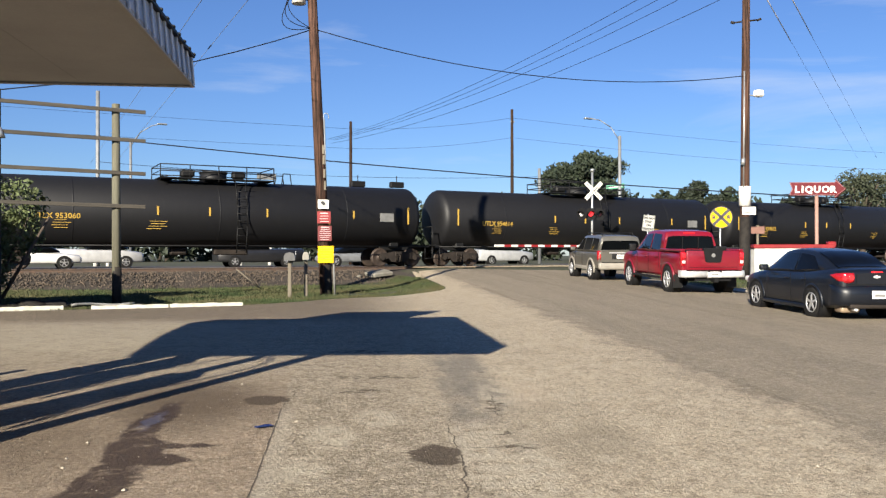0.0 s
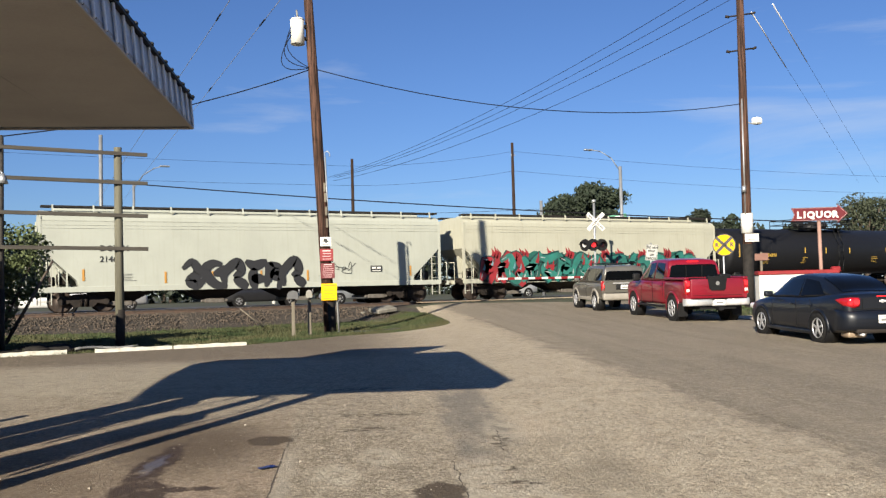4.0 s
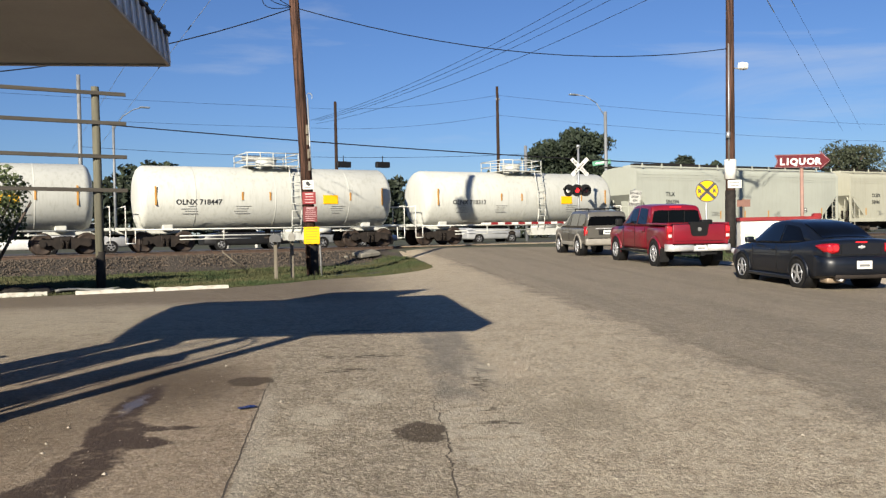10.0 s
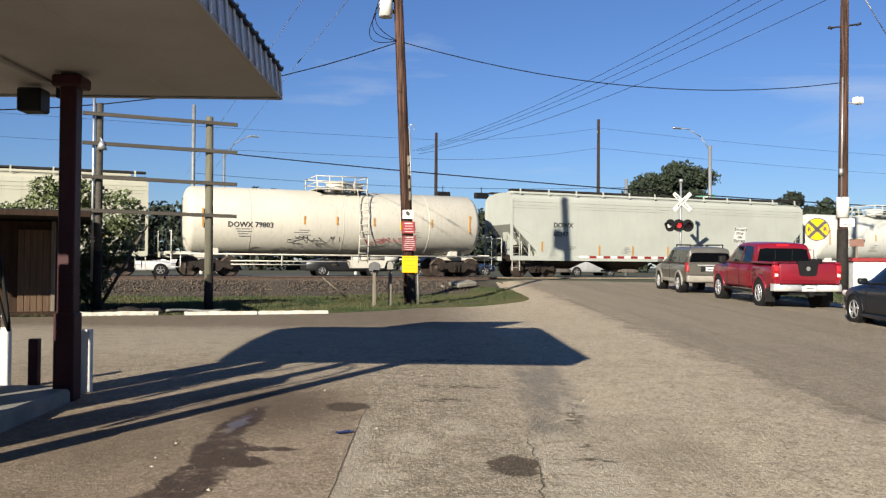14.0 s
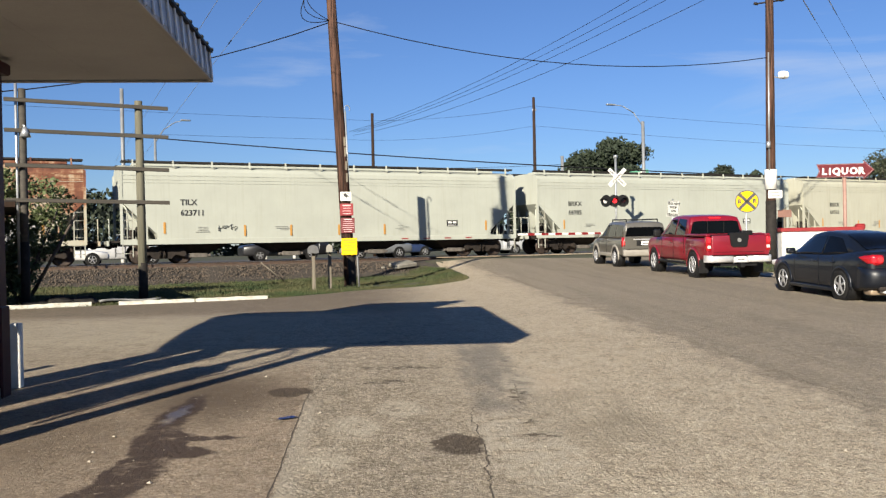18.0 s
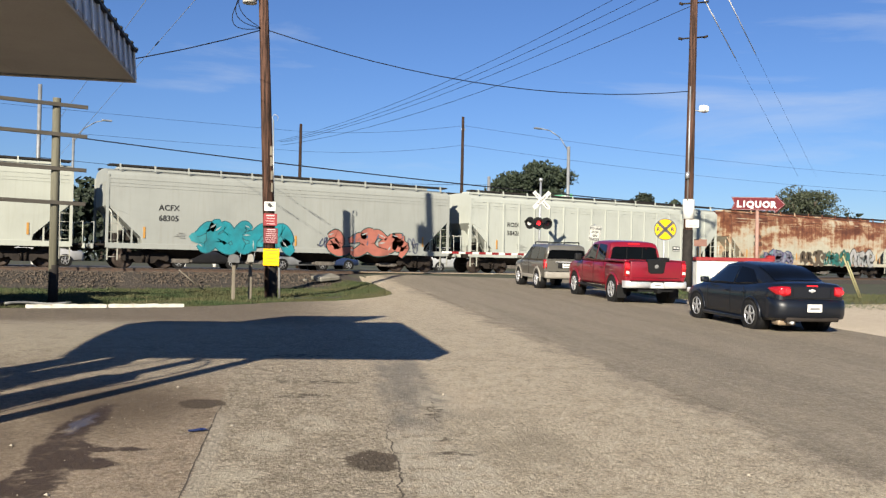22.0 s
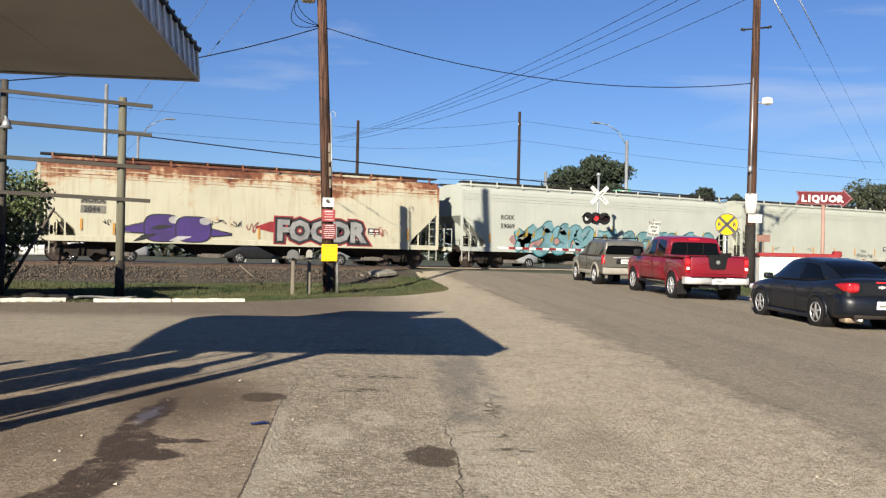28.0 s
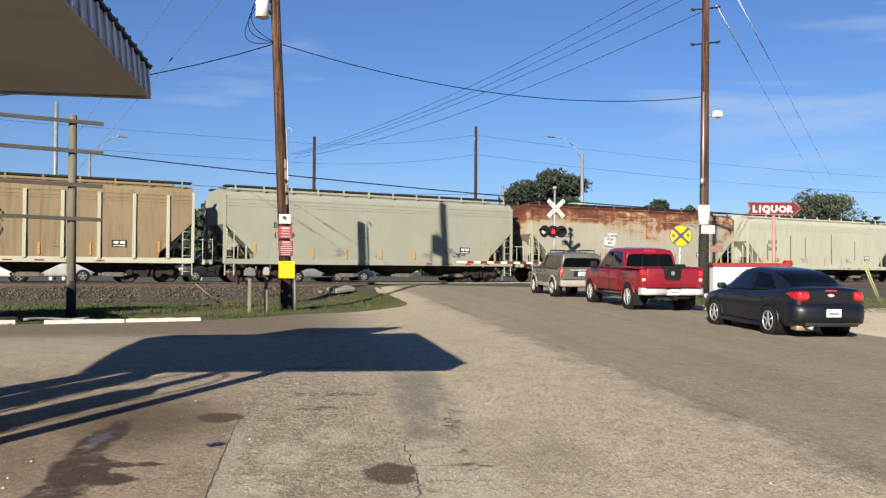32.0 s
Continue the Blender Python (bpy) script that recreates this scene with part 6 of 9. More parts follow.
def back_pane(car, corners):
    bm = bmesh.new()
    (x0, w0, z0), (x1, w1, z1) = corners
    loft(bm, [[(x0 - d, -w0, z0), (x0 - d, w0, z0), (x1 - d, w1 * 1.0, z1), (x1 - d, w1 * 0.8, z1 + 0.03), (x1 - d, -w1 * 0.8, z1 + 0.03), (x1 - d, -w1, z1)] for d in (0.0, 0.014)], sm=False)
    return part("rear_window", bm, M["darkglass"], car, "dark tinted rear window")


def wrap_lens(s, rows):
    """A lamp glass bent round a corner: rows of x, y, z of its middle, half height."""
    bm = bmesh.new()
    rings = []
    rows = dense(rows, 3)
    for i, (x, y, z, hh) in enumerate(rows):
        a, b = rows[max(i - 1, 0)], rows[min(i + 1, len(rows) - 1)]
        tx, ty = b[0] - a[0], b[1] - a[1]
        d = math.hypot(tx, ty)
        nx, ny = ty / d, -tx / d
        if nx > 0 and ny < 0:
            nx, ny = -nx, -ny
        rings.append([(x + nx * o, s * (y + ny * o), z + k * hh) for o, k in ((-0.05, -1), (0.008, -0.95), (0.02, -0.5), (0.022, 0.0), (0.02, 0.5), (0.008, 0.95), (-0.05, 1))])
    loft(bm, rings)
    return bm


def sedan(m):
    """Compact four-door sedan, nose towards +x."""
    c = thing("sedan", "dark slate-blue compact sedan with lit tail lights, waiting on the road", "car", m)
    P = M["sedan"]
    st = dense([(-2.28, 0.40, 0.97, 0.66), (-2.245, 0.33, 1.02, 0.73), (-2.15, 0.28, 1.055, 0.785), (-1.95, 0.25, 1.065, 0.825), (-1.5, 0.21, 1.045, 0.855), (-0.8, 0.18, 0.985, 0.862), (0.4, 0.18, 0.955, 0.862), (1.1, 0.18, 0.925, 0.855), (1.6, 0.19, 0.86, 0.825), (1.95, 0.22, 0.77, 0.765), (2.16, 0.27, 0.68, 0.665), (2.24, 0.34, 0.58, 0.52)], 4)
    shell(c, "body", [body_ring(*s) for s in st], P)
    cab = dense([(-1.92, 0.97, 1.055, 0.70, 0.60), (-1.70, 0.97, 1.11, 0.73, 0.615), (-1.35, 0.97, 1.275, 0.755, 0.605), (-0.95, 0.96, 1.39, 0.765, 0.585), (-0.45, 0.94, 1.44, 0.77, 0.575), (-0.05, 0.93, 1.44, 0.77, 0.57), (0.32, 0.92, 1.385, 0.77, 0.57), (0.75, 0.91, 1.20, 0.76, 0.585), (1.22, 0.89, 0.95, 0.72, 0.61)], 4)
    shell(c, "cab", [cab_ring(*s) for s in cab], P)
    top_pane(c, cab, -1.80, -1.00, 1.06, "rear_window", "dark tinted rear window")
    top_pane(c, cab, 0.34, 1.18, 1.04, "windscreen", "dark tinted windscreen")
    for s in (-1, 1):
        side_pane(c, cab, s, ((-1.40, 0.16), (-0.42, 0.07)), ((-0.98, 0.88), (-0.42, 0.90)))
        side_pane(c, cab, s, ((-0.36, 0.07), (0.98, 0.16)), ((-0.36, 0.90), (0.24, 0.88)), "skyglass", "side window reflecting the sky")
        part("wing_mirror", round_box((0.74, s * 0.93, 0.995), (0.13, 0.21, 0.14), 0.045), P, c)
        part("mirror_arm", boxes(((0.76, s * 0.83, 0.96), (0.08, 0.12, 0.05), 0.01)), M["black"], c)
        tl = part("tail_light", wrap_lens(s, [(-1.97, 0.818, 0.935, 0.010), (-2.08, 0.800, 0.915, 0.055), (-2.18, 0.760, 0.895, 0.088), (-2.255, 0.69, 0.885, 0.108), (-2.285, 0.60, 0.885, 0.108), (-2.292, 0.50, 0.895, 0.090)]), M["taillight"], c, "red wrap-round tail light with a lit core")
        part("brake_lamp", rods(((-2.335, s * 0.575, 0.895), (-2.295, s * 0.575, 0.895), 0.052, 0.075, 16)), M["brakelit"], tl, "lit round brake lamp")
        part("turn_lamp", rods(((-2.30, s * 0.685, 0.875), (-2.25, s * 0.675, 0.875), 0.04, 0.06, 14)), M["brakelit"], tl)
        part("headlight", round_box((2.02, s * 0.60, 0.66), (0.3, 0.28, 0.14), 0.05), M["clearlens"], c)
        for bx in (((-0.40, s * 0.862, 0.58), (0.010, 0.008, 0.66)), ((0.72, s * 0.860, 0.56), (0.010, 0.008, 0.62)), ((-1.02, s * 0.862, 0.72), (0.010, 0.008, 0.42))):
            part("door_seam", boxes(bx), M["black"], c)
        for x in (-0.22, -0.98):
            part("door_handle", round_box((x, s * 0.872, 0.80), (0.18, 0.035, 0.032), 0.012, 2), P, c)
        part("sill_trim", round_box((0.0, s * 0.845, 0.215), (2.05, 0.05, 0.09), 0.02, 2), P, c)
        part("mudflap", boxes(((0.93, s * 0.80, 0.20), (0.02, 0.14, 0.16))), M["black"], c)
        for x in (-1.31, 1.27):
            arch(c, x, s * 0.860, 0.318, P, 0.035)
            wheel(c, x, s * 0.772, 0.318, 0.205, 5, 0.68)
    rb = bmesh.new()
    loft(rb, [[(x + dx, y, z) for dx, z in ((0.0, 0.30), (-0.075, 0.32), (-0.115, 0.42), (-0.12, 0.58), (-0.085, 0.70), (0.0, 0.735))] for x, y in ((-1.93, -0.845), (-2.08, -0.815), (-2.19, -0.735), (-2.245, -0.58), (-2.26, -0.25), (-2.262, 0.0), (-2.26, 0.25), (-2.245, 0.58), (-2.19, 0.735), (-2.08, 0.815), (-1.93, 0.845))])
    part("rear_bumper", rb, P, c)
    part("bumper_insert", round_box((-2.28, 0, 0.305), (0.13, 1.20, 0.10), 0.035), M["under"], c, "dark lower bumper lip")
    part("trunk_seam", boxes(((-2.286, 0, 0.755), (0.02, 1.16, 0.014)), ((-1.905, 0, 1.082), (0.012, 1.1, 0.008))), M["black"], c)
    for sy in (-1, 1):
        part("trunk_gap", boxes(((-2.284, sy * 0.43, 0.86), (0.012, 0.010, 0.20))), M["black"], c)
    part("brake_light", boxes(((-2.275, 0, 1.005), (0.05, 0.24, 0.022), 0.006)), M["brakelit"], c, "lit high brake light")
    part("badge", boxes(((-2.288, 0, 0.905), (0.02, 0.15, 0.045), 0.01), ((-2.288, 0, 0.905), (0.02, 0.05, 0.075), 0.01)), M["chrome"], c)
    part("exhaust", rods(((-2.33, 0.46, 0.245), (-2.0, 0.46, 0.245), 0.04)), M["chrome"], c)
    part("silencer", round_box((-2.02, 0.48, 0.235), (0.30, 0.42, 0.15), 0.05), mat("tan_silencer", (0.42, 0.33, 0.22), (0.30, 0.22, 0.15), 6, 0.5, 0.3), c, "tan-coloured exhaust silencer")
    plate(c, -2.392, 0.545, 0.33, 0.165)
    return c


def pickup(m):
    """Full-size crew-cab pickup, nose towards +x."""
    c = thing("pickup_truck", "bright red crew-cab pickup truck with a chrome rear bumper", "truck", m)
    P = M["pickup"]
    st = [(-2.77, 0.60, 1.24, 0.93), (-2.72, 0.56, 1.265, 0.965), (-2.3, 0.54, 1.275, 0.975), (-1.12, 0.50, 1.275, 0.978), (-1.08, 0.50, 1.272, 0.955), (-1.04, 0.48, 1.27, 0.978), (-0.4, 0.46, 1.262, 0.982), (1.0, 0.46, 1.255, 0.982), (1.6, 0.47, 1.245, 0.975), (2.4, 0.50, 1.19, 0.945), (2.68, 0.54, 1.10, 0.88), (2.78, 0.60, 0.98, 0.76)]
    shell(c, "body", [body_ring(*s) for s in st[:6]] + [body_ring(*s) for s in dense(st[6:], 3)], P)
    part("cargo_bed", boxes(((-1.85, 0, 1.285), (1.56, 1.56, 0.012))), M["black"], c, "dark open bed")
    for s in (-1, 1):
        part("bed_rail", round_box((-1.9, s * 0.90, 1.30), (1.72, 0.15, 0.07), 0.03), P, c)
    cab = dense([(-1.10, 1.24, 1.66, 0.90, 0.80), (-1.03, 1.24, 1.80, 0.905, 0.775), (-0.90, 1.24, 1.865, 0.91, 0.765), (-0.2, 1.24, 1.905, 0.915, 0.76), (0.45, 1.24, 1.88, 0.91, 0.75), (0.75, 1.24, 1.78, 0.90, 0.75), (1.15, 1.24, 1.56, 0.88, 0.76), (1.62, 1.21, 1.29, 0.84, 0.77)], 4)
    shell(c, "cab", [cab_ring(*s) for s in cab], P)
    bp = back_pane(c, ((-1.105, 0.80, 1.325), (-1.085, 0.72, 1.69)))
    part("slider_bar", boxes(((-1.125, -0.26, 1.51), (0.012, 0.02, 0.36)), ((-1.125, 0.26, 1.51), (0.012, 0.02, 0.36))), M["black"], bp)
    part("high_brake_light", boxes(((-1.045, 0, 1.815), (0.05, 0.36, 0.035), 0.01)), M["brakelit"], c, "lit high brake light")
    part("rear_head_rest", boxes(((-0.98, 0, 1.30), (0.02, 0.3, 0.05))), M["clearlens"], c)
    top_pane(c, cab, 0.66, 1.56, 1.04, "windscreen", "dark tinted windscreen")
    for s in (-1, 1):
        side_pane(c, cab, s, ((-0.90, 0.07), (-0.12, 0.07)), ((-0.80, 0.88), (-0.12, 0.90)), "skyglass", "side window reflecting the sky")
        side_pane(c, cab, s, ((-0.02, 0.07), (1.22, 0.14)), ((-0.02, 0.90), (0.56, 0.88)), "skyglass", "side window reflecting the sky")
        part("wing_mirror", round_box((1.05, s * 1.12, 1.33), (0.14, 0.24, 0.26), 0.05), M["black"], c)
        tl = part("tail_light", round_box((-2.715, s * 0.905, 1.045), (0.15, 0.15, 0.44), 0.035), M["taillight"], c, "tall red tail light")
        part("brake_lamp", round_box((-2.795, s * 0.895, 1.15), (0.014, 0.095, 0.13), 0.006, 2), M["brakelit"], tl)
        part("reverse_lens", round_box((-2.795, s * 0.895, 0.955), (0.014, 0.10, 0.085), 0.006, 2), M["clearlens"], tl)
        part("headlight", round_box((2.62, s * 0.70, 0.96), (0.24, 0.32, 0.26), 0.06), M["clearlens"], c)
        for bx in (((-0.07, s * 0.984, 0.88), (0.012, 0.008, 0.72)), ((1.0, s * 0.984, 0.88), (0.012, 0.008, 0.72)), ((-0.98, s * 0.984, 0.98), (0.012, 0.008, 0.52))):
            part("door_seam", boxes(bx), M["black"], c)
        for x in (-0.80, 0.14):
            part("door_handle", round_box((x, s * 0.995, 1.07), (0.22, 0.04, 0.045), 0.015, 2), P, c)
        part("running_board", round_box((0.05, s * 0.97, 0.43), (2.45, 0.14, 0.07), 0.025), M["black"], c, "black step bar")
        part("mudflap", boxes(((-2.24, s * 0.85, 0.36), (0.03, 0.30, 0.40), 0.008)), M["black"], c)
        for x in (-1.72, 1.80):
            arch(c, x, s * 0.983, 0.40, P, 0.05)
            wheel(c, x, s * 0.865, 0.40, 0.27, 6, 0.64)
    tg = part("tailgate", round_box((-2.77, 0, 1.0), (0.06, 1.62, 0.58), 0.025), P, c)
    part("gate_groove", boxes(((-2.801, 0, 0.80), (0.006, 1.5, 0.012))), M["black"], tg)
    gc = bmesh.new()
    loft(gc, [[(x, y, z) for y, z in ((-0.24, 0.98), (-0.19, 0.945), (0.19, 0.945), (0.24, 0.98), (0.30, 1.33), (0.27, 1.365), (-0.27, 1.365), (-0.30, 1.33))] for x in (-2.70, -2.832)], sm=False)
    part("gate_cover", gc, M["black"], tg, "dark cover hung over the tailgate")
    part("badge", rods(((-2.842, 0, 1.15), (-2.826, 0, 1.15), 0.06, None, 18)), M["grey"], tg, "plain round badge")
    part("cargo_box", round_box((-2.55, -0.32, 1.345), (0.22, 0.34, 0.15), 0.03), M["black"], c, "black box behind the tailgate")
    rb = bmesh.new()
    for s in (-1, 1):
        loft(rb, [[(x + a, y, z) for a, z in ((0.10, 0.50), (-0.06, 0.50), (-0.09, 0.54), (-0.09, 0.66), (-0.06, 0.71), (0.10, 0.71))] for x, y in ((-2.66, s * 0.975), (-2.80, s * 0.94), (-2.84, s * 0.80), (-2.85, s * 0.22))])
    part("rear_bumper", rb, M["chrome"], c, "chrome step bumper")
    part("bumper_step", round_box((-2.84, 0, 0.575), (0.18, 0.46, 0.17), 0.03), M["chrome"], c)
    part("step_pad", boxes(((-2.85, 0, 0.705), (0.18, 1.7, 0.016), 0.004)), M["black"], c)
    part("hitch", boxes(((-2.92, 0, 0.42), (0.3, 0.12, 0.12), 0.01), ((-2.5, 0, 0.45), (0.6, 1.1, 0.12))), M["black"], c)
    part("spare_wheel", rods(((-2.2, 0, 0.42), (-2.2, 0, 0.62), 0.36, None, 20)), M["rubber"], c)
    part("rear_axle", rods(((-1.72, -0.8, 0.40), (-1.72, 0.8, 0.40), 0.07, None, 10)), M["under"], c)
    plate(c, -2.945, 0.60)
    return c


def suv(m):
    """Mid-size sport utility, nose towards +x."""
    c = thing("suv", "beige-grey sport utility vehicle with roof rails at the crossing", "suv", m)
    P = M["suv"]
    st = [(-2.26, 0.48, 1.12, 0.80), (-2.20, 0.42, 1.165, 0.865), (-1.0, 0.38, 1.14, 0.895), (0.9, 0.38, 1.12, 0.895), (1.4, 0.40, 1.10, 0.885), (2.0, 0.42, 1.02, 0.85), (2.2, 0.46, 0.92, 0.76), (2.26, 0.52, 0.82, 0.62)]
    shell(c, "body", [body_ring(*s) for s in dense(st, 3)], P)
    cab = dense([(-2.25, 1.12, 1.44, 0.83, 0.745), (-2.20, 1.12, 1.60, 0.835, 0.725), (-2.08, 1.12, 1.695, 0.84, 0.71), (-1.0, 1.11, 1.735, 0.855, 0.70), (-0.1, 1.11, 1.725, 0.855, 0.69), (0.2, 1.11, 1.68, 0.855, 0.69), (0.75, 1.10, 1.43, 0.84, 0.69), (1.32, 1.08, 1.15, 0.80, 0.72)], 4)
    shell(c, "cab", [cab_ring(*s) for s in cab], P)
    back_pane(c, ((-2.262, 0.76, 1.18), (-2.255, 0.68, 1.49)))
    top_pane(c, cab, 0.34, 1.26, 1.04, "windscreen", "dark tinted windscreen")
    flare = mat("pale_beige_flare", (0.30, 0.275, 0.235), (0.25, 0.23, 0.195), 3, 0.5)
    for s in (-1, 1):
        side_pane(c, cab, s, ((-2.02, 0.10), (-1.26, 0.07)), ((-1.98, 0.86), (-1.26, 0.88)), "skyglass", "side window reflecting the sky")
        side_pane(c, cab, s, ((-1.16, 0.07), (-0.24, 0.07)), ((-1.16, 0.88), (-0.24, 0.88)), "skyglass", "side window reflecting the sky")
        side_pane(c, cab, s, ((-0.15, 0.07), (0.92, 0.14)), ((-0.15, 0.88), (0.24, 0.86)))
        part("roof_rail", rods(((-1.9, s * 0.60, 1.81), (-0.1, s * 0.60, 1.81), 0.022), ((-1.9, s * 0.60, 1.70), (-1.9, s * 0.60, 1.81), 0.022), ((-0.1, s * 0.60, 1.70), (-0.1, s * 0.60, 1.81), 0.022)), M["black"], c)
        part("wing_mirror", round_box((0.8, s * 1.0, 1.18), (0.12, 0.2, 0.15), 0.04), P, c)
        tl = part("tail_light", round_box((-2.205, s * 0.83, 0.97), (0.14, 0.13, 0.36), 0.03), M["taillight"], c, "red tail light")
        part("brake_lamp", round_box((-2.28, s * 0.825, 0.94), (0.012, 0.08, 0.12), 0.005, 2), M["brakelit"], tl)
        part("headlight", round_box((2.10, s * 0.64, 0.86), (0.22, 0.28, 0.18), 0.05), M["clearlens"], c)
        part("cladding", round_box((0.03, s * 0.885, 0.46), (1.75, 0.05, 0.14), 0.02), flare, c, "pale lower cladding")
        for bx in (((-0.19, s * 0.899, 0.82), (0.012, 0.008, 0.6)), ((0.85, s * 0.899, 0.82), (0.012, 0.008, 0.56))):
            part("door_seam", boxes(bx), M["black"], c)
        for x in (-0.45, 0.3):
            part("door_handle", round_box((x, s * 0.91, 0.98), (0.2, 0.035, 0.035), 0.012, 2), P, c)
        for x in (-1.32, 1.36):
            arch(c, x, s * 0.900, 0.36, flare, 0.075)
            wheel(c, x, s * 0.800, 0.36, 0.235, 6, 0.64)
    part("roof_bar", rods(((-0.6, -0.6, 1.80), (-0.6, 0.6, 1.80), 0.02), ((-1.5, -0.6, 1.80), (-1.5, 0.6, 1.80), 0.02)), M["black"], c)
    part("rear_bumper", round_box((-2.27, 0, 0.56), (0.22, 1.72, 0.27), 0.07), flare, c, "pale bumper with a dark step")
    part("bumper_pad", boxes(((-2.30, 0, 0.70), (0.16, 1.5, 0.015), 0.004)), M["black"], c)
    part("number_panel", round_box((-2.265, 0, 0.92), (0.03, 0.66, 0.20), 0.012), M["black"], c)
    part("tailgate_handle", boxes(((-2.275, 0, 1.06), (0.03, 0.9, 0.035), 0.01)), M["chrome"], c)
    plate(c, -2.29, 0.92)
    return c


def far_car(label, paint, L, h, kind):
    """A vehicle on the road beyond the track."""
    c = thing(kind, label, "car")
    W = 0.88
    bm = bmesh.new()
    truck = kind == "pickup_truck"
    belt = h * 0.62
    loft(bm, [body_ring(*s) for s in ((-L / 2, 0.4, belt, W * 0.9), (-L / 2 + 0.1, 0.3, belt + 0.04, W), (0, 0.28, belt, W), (L * 0.28, 0.28, belt - 0.03, W), (L / 2 - 0.1, 0.32, belt - 0.16, W * 0.92), (L / 2, 0.4, belt - 0.3, W * 0.8))])
    part("body", bm, paint, c)
    a, b = (-0.05 * L, 0.24 * L) if truck else (-0.34 * L, 0.16 * L)
    bm = bmesh.new()
    loft(bm, [cab_ring(*s) for s in ((a - 0.25, belt, belt + 0.1, 0.8, 0.7), (a + 0.1, belt, h - 0.02, 0.8, 0.64), (b - 0.3, belt, h - 0.02, 0.8, 0.64), (b + 0.5, belt, belt + 0.08, 0.8, 0.7))])
    part("glasshouse", bm, M["darkglass"], c)
    part("roof", boxes((((a + b) / 2 - 0.1, 0, h), (b - a - 0.2, 1.25, 0.05), 0.02)), paint, c)
    for s in (-1, 1):
        for x in (-L * 0.29, L * 0.31):
            arch(c, x, s * 0.882, 0.33)
            wheel(c, x, s * 0.795, 0.33, 0.2, 5)
    return c


def on_road(w, l, turn=0.0):
    x, y = world_xy(w, l)
    p, q = world_xy(w, l - 1.3), world_xy(w, l + 1.3)
    slope = math.degrees(math.atan2(height(*q) - height(*p), 2.6))
    return pose(x, y, (height(*p) + height(*q)) / 2 + 0.012, 0, 0, 69 + turn) @ pose(0, 0, 0, 0, -slope, 0)


sedan(on_road(10.87, 18.72, -1.0))
pickup(on_road(10.85, 27.1))
suv(on_road(10.42, 33.75))

# ---- poles and wires ----


def wire(name, pts, sag, r, label, group="overhead wires"):
    bm = bmesh.new()
    a, b = Vector(pts[0]), Vector(pts[1])
    n = 14
    ring = [a.lerp(b, i / n) - Vector((0, 0, sag * 4 * (i / n) * (1 - i / n))) for i in range(n + 1)]
    tube(bm, ring, r)
    return tagged(put(name, bm, M["wire"]), label, "wire", group)


def lean_pole(name, label, base, top, r0, r1, material):
    p = thing(name, label, "utility pole", Matrix.Translation(base))
    part("shaft", rods(((0, 0, -0.4), Vector(top) - Vector(base), r0, r1, 14)), material, p)
    return p, Vector(base), Vector(top)


def sign_board(parent, c, w, h, material, yaw, rows, ink, name="sign", bars=None):
    """A thin board whose writing is plain bars."""
    s = part(name, boxes(((0, 0, 0), (w, 0.012, h), 0.004)), material, parent, m=pose(*c, 0, 0, yaw))
    rnd = random.Random(int(w * 977 + h * 131 + rows))
    bm = bmesh.new()
    for i in range(rows):
        z = h * (0.5 - (i + 0.7) / (rows + 0.4))
        ln = w * rnd.uniform(0.55, 0.82)
        box(bm, (rnd.uniform(-0.04, 0.04) * w, -0.009, z), (ln, 0.004, h / rows * (0.42 if i == 0 and rows > 3 else 0.2)))
    part("sign_text", bm, ink, s)
    return s


FACE = -20.0


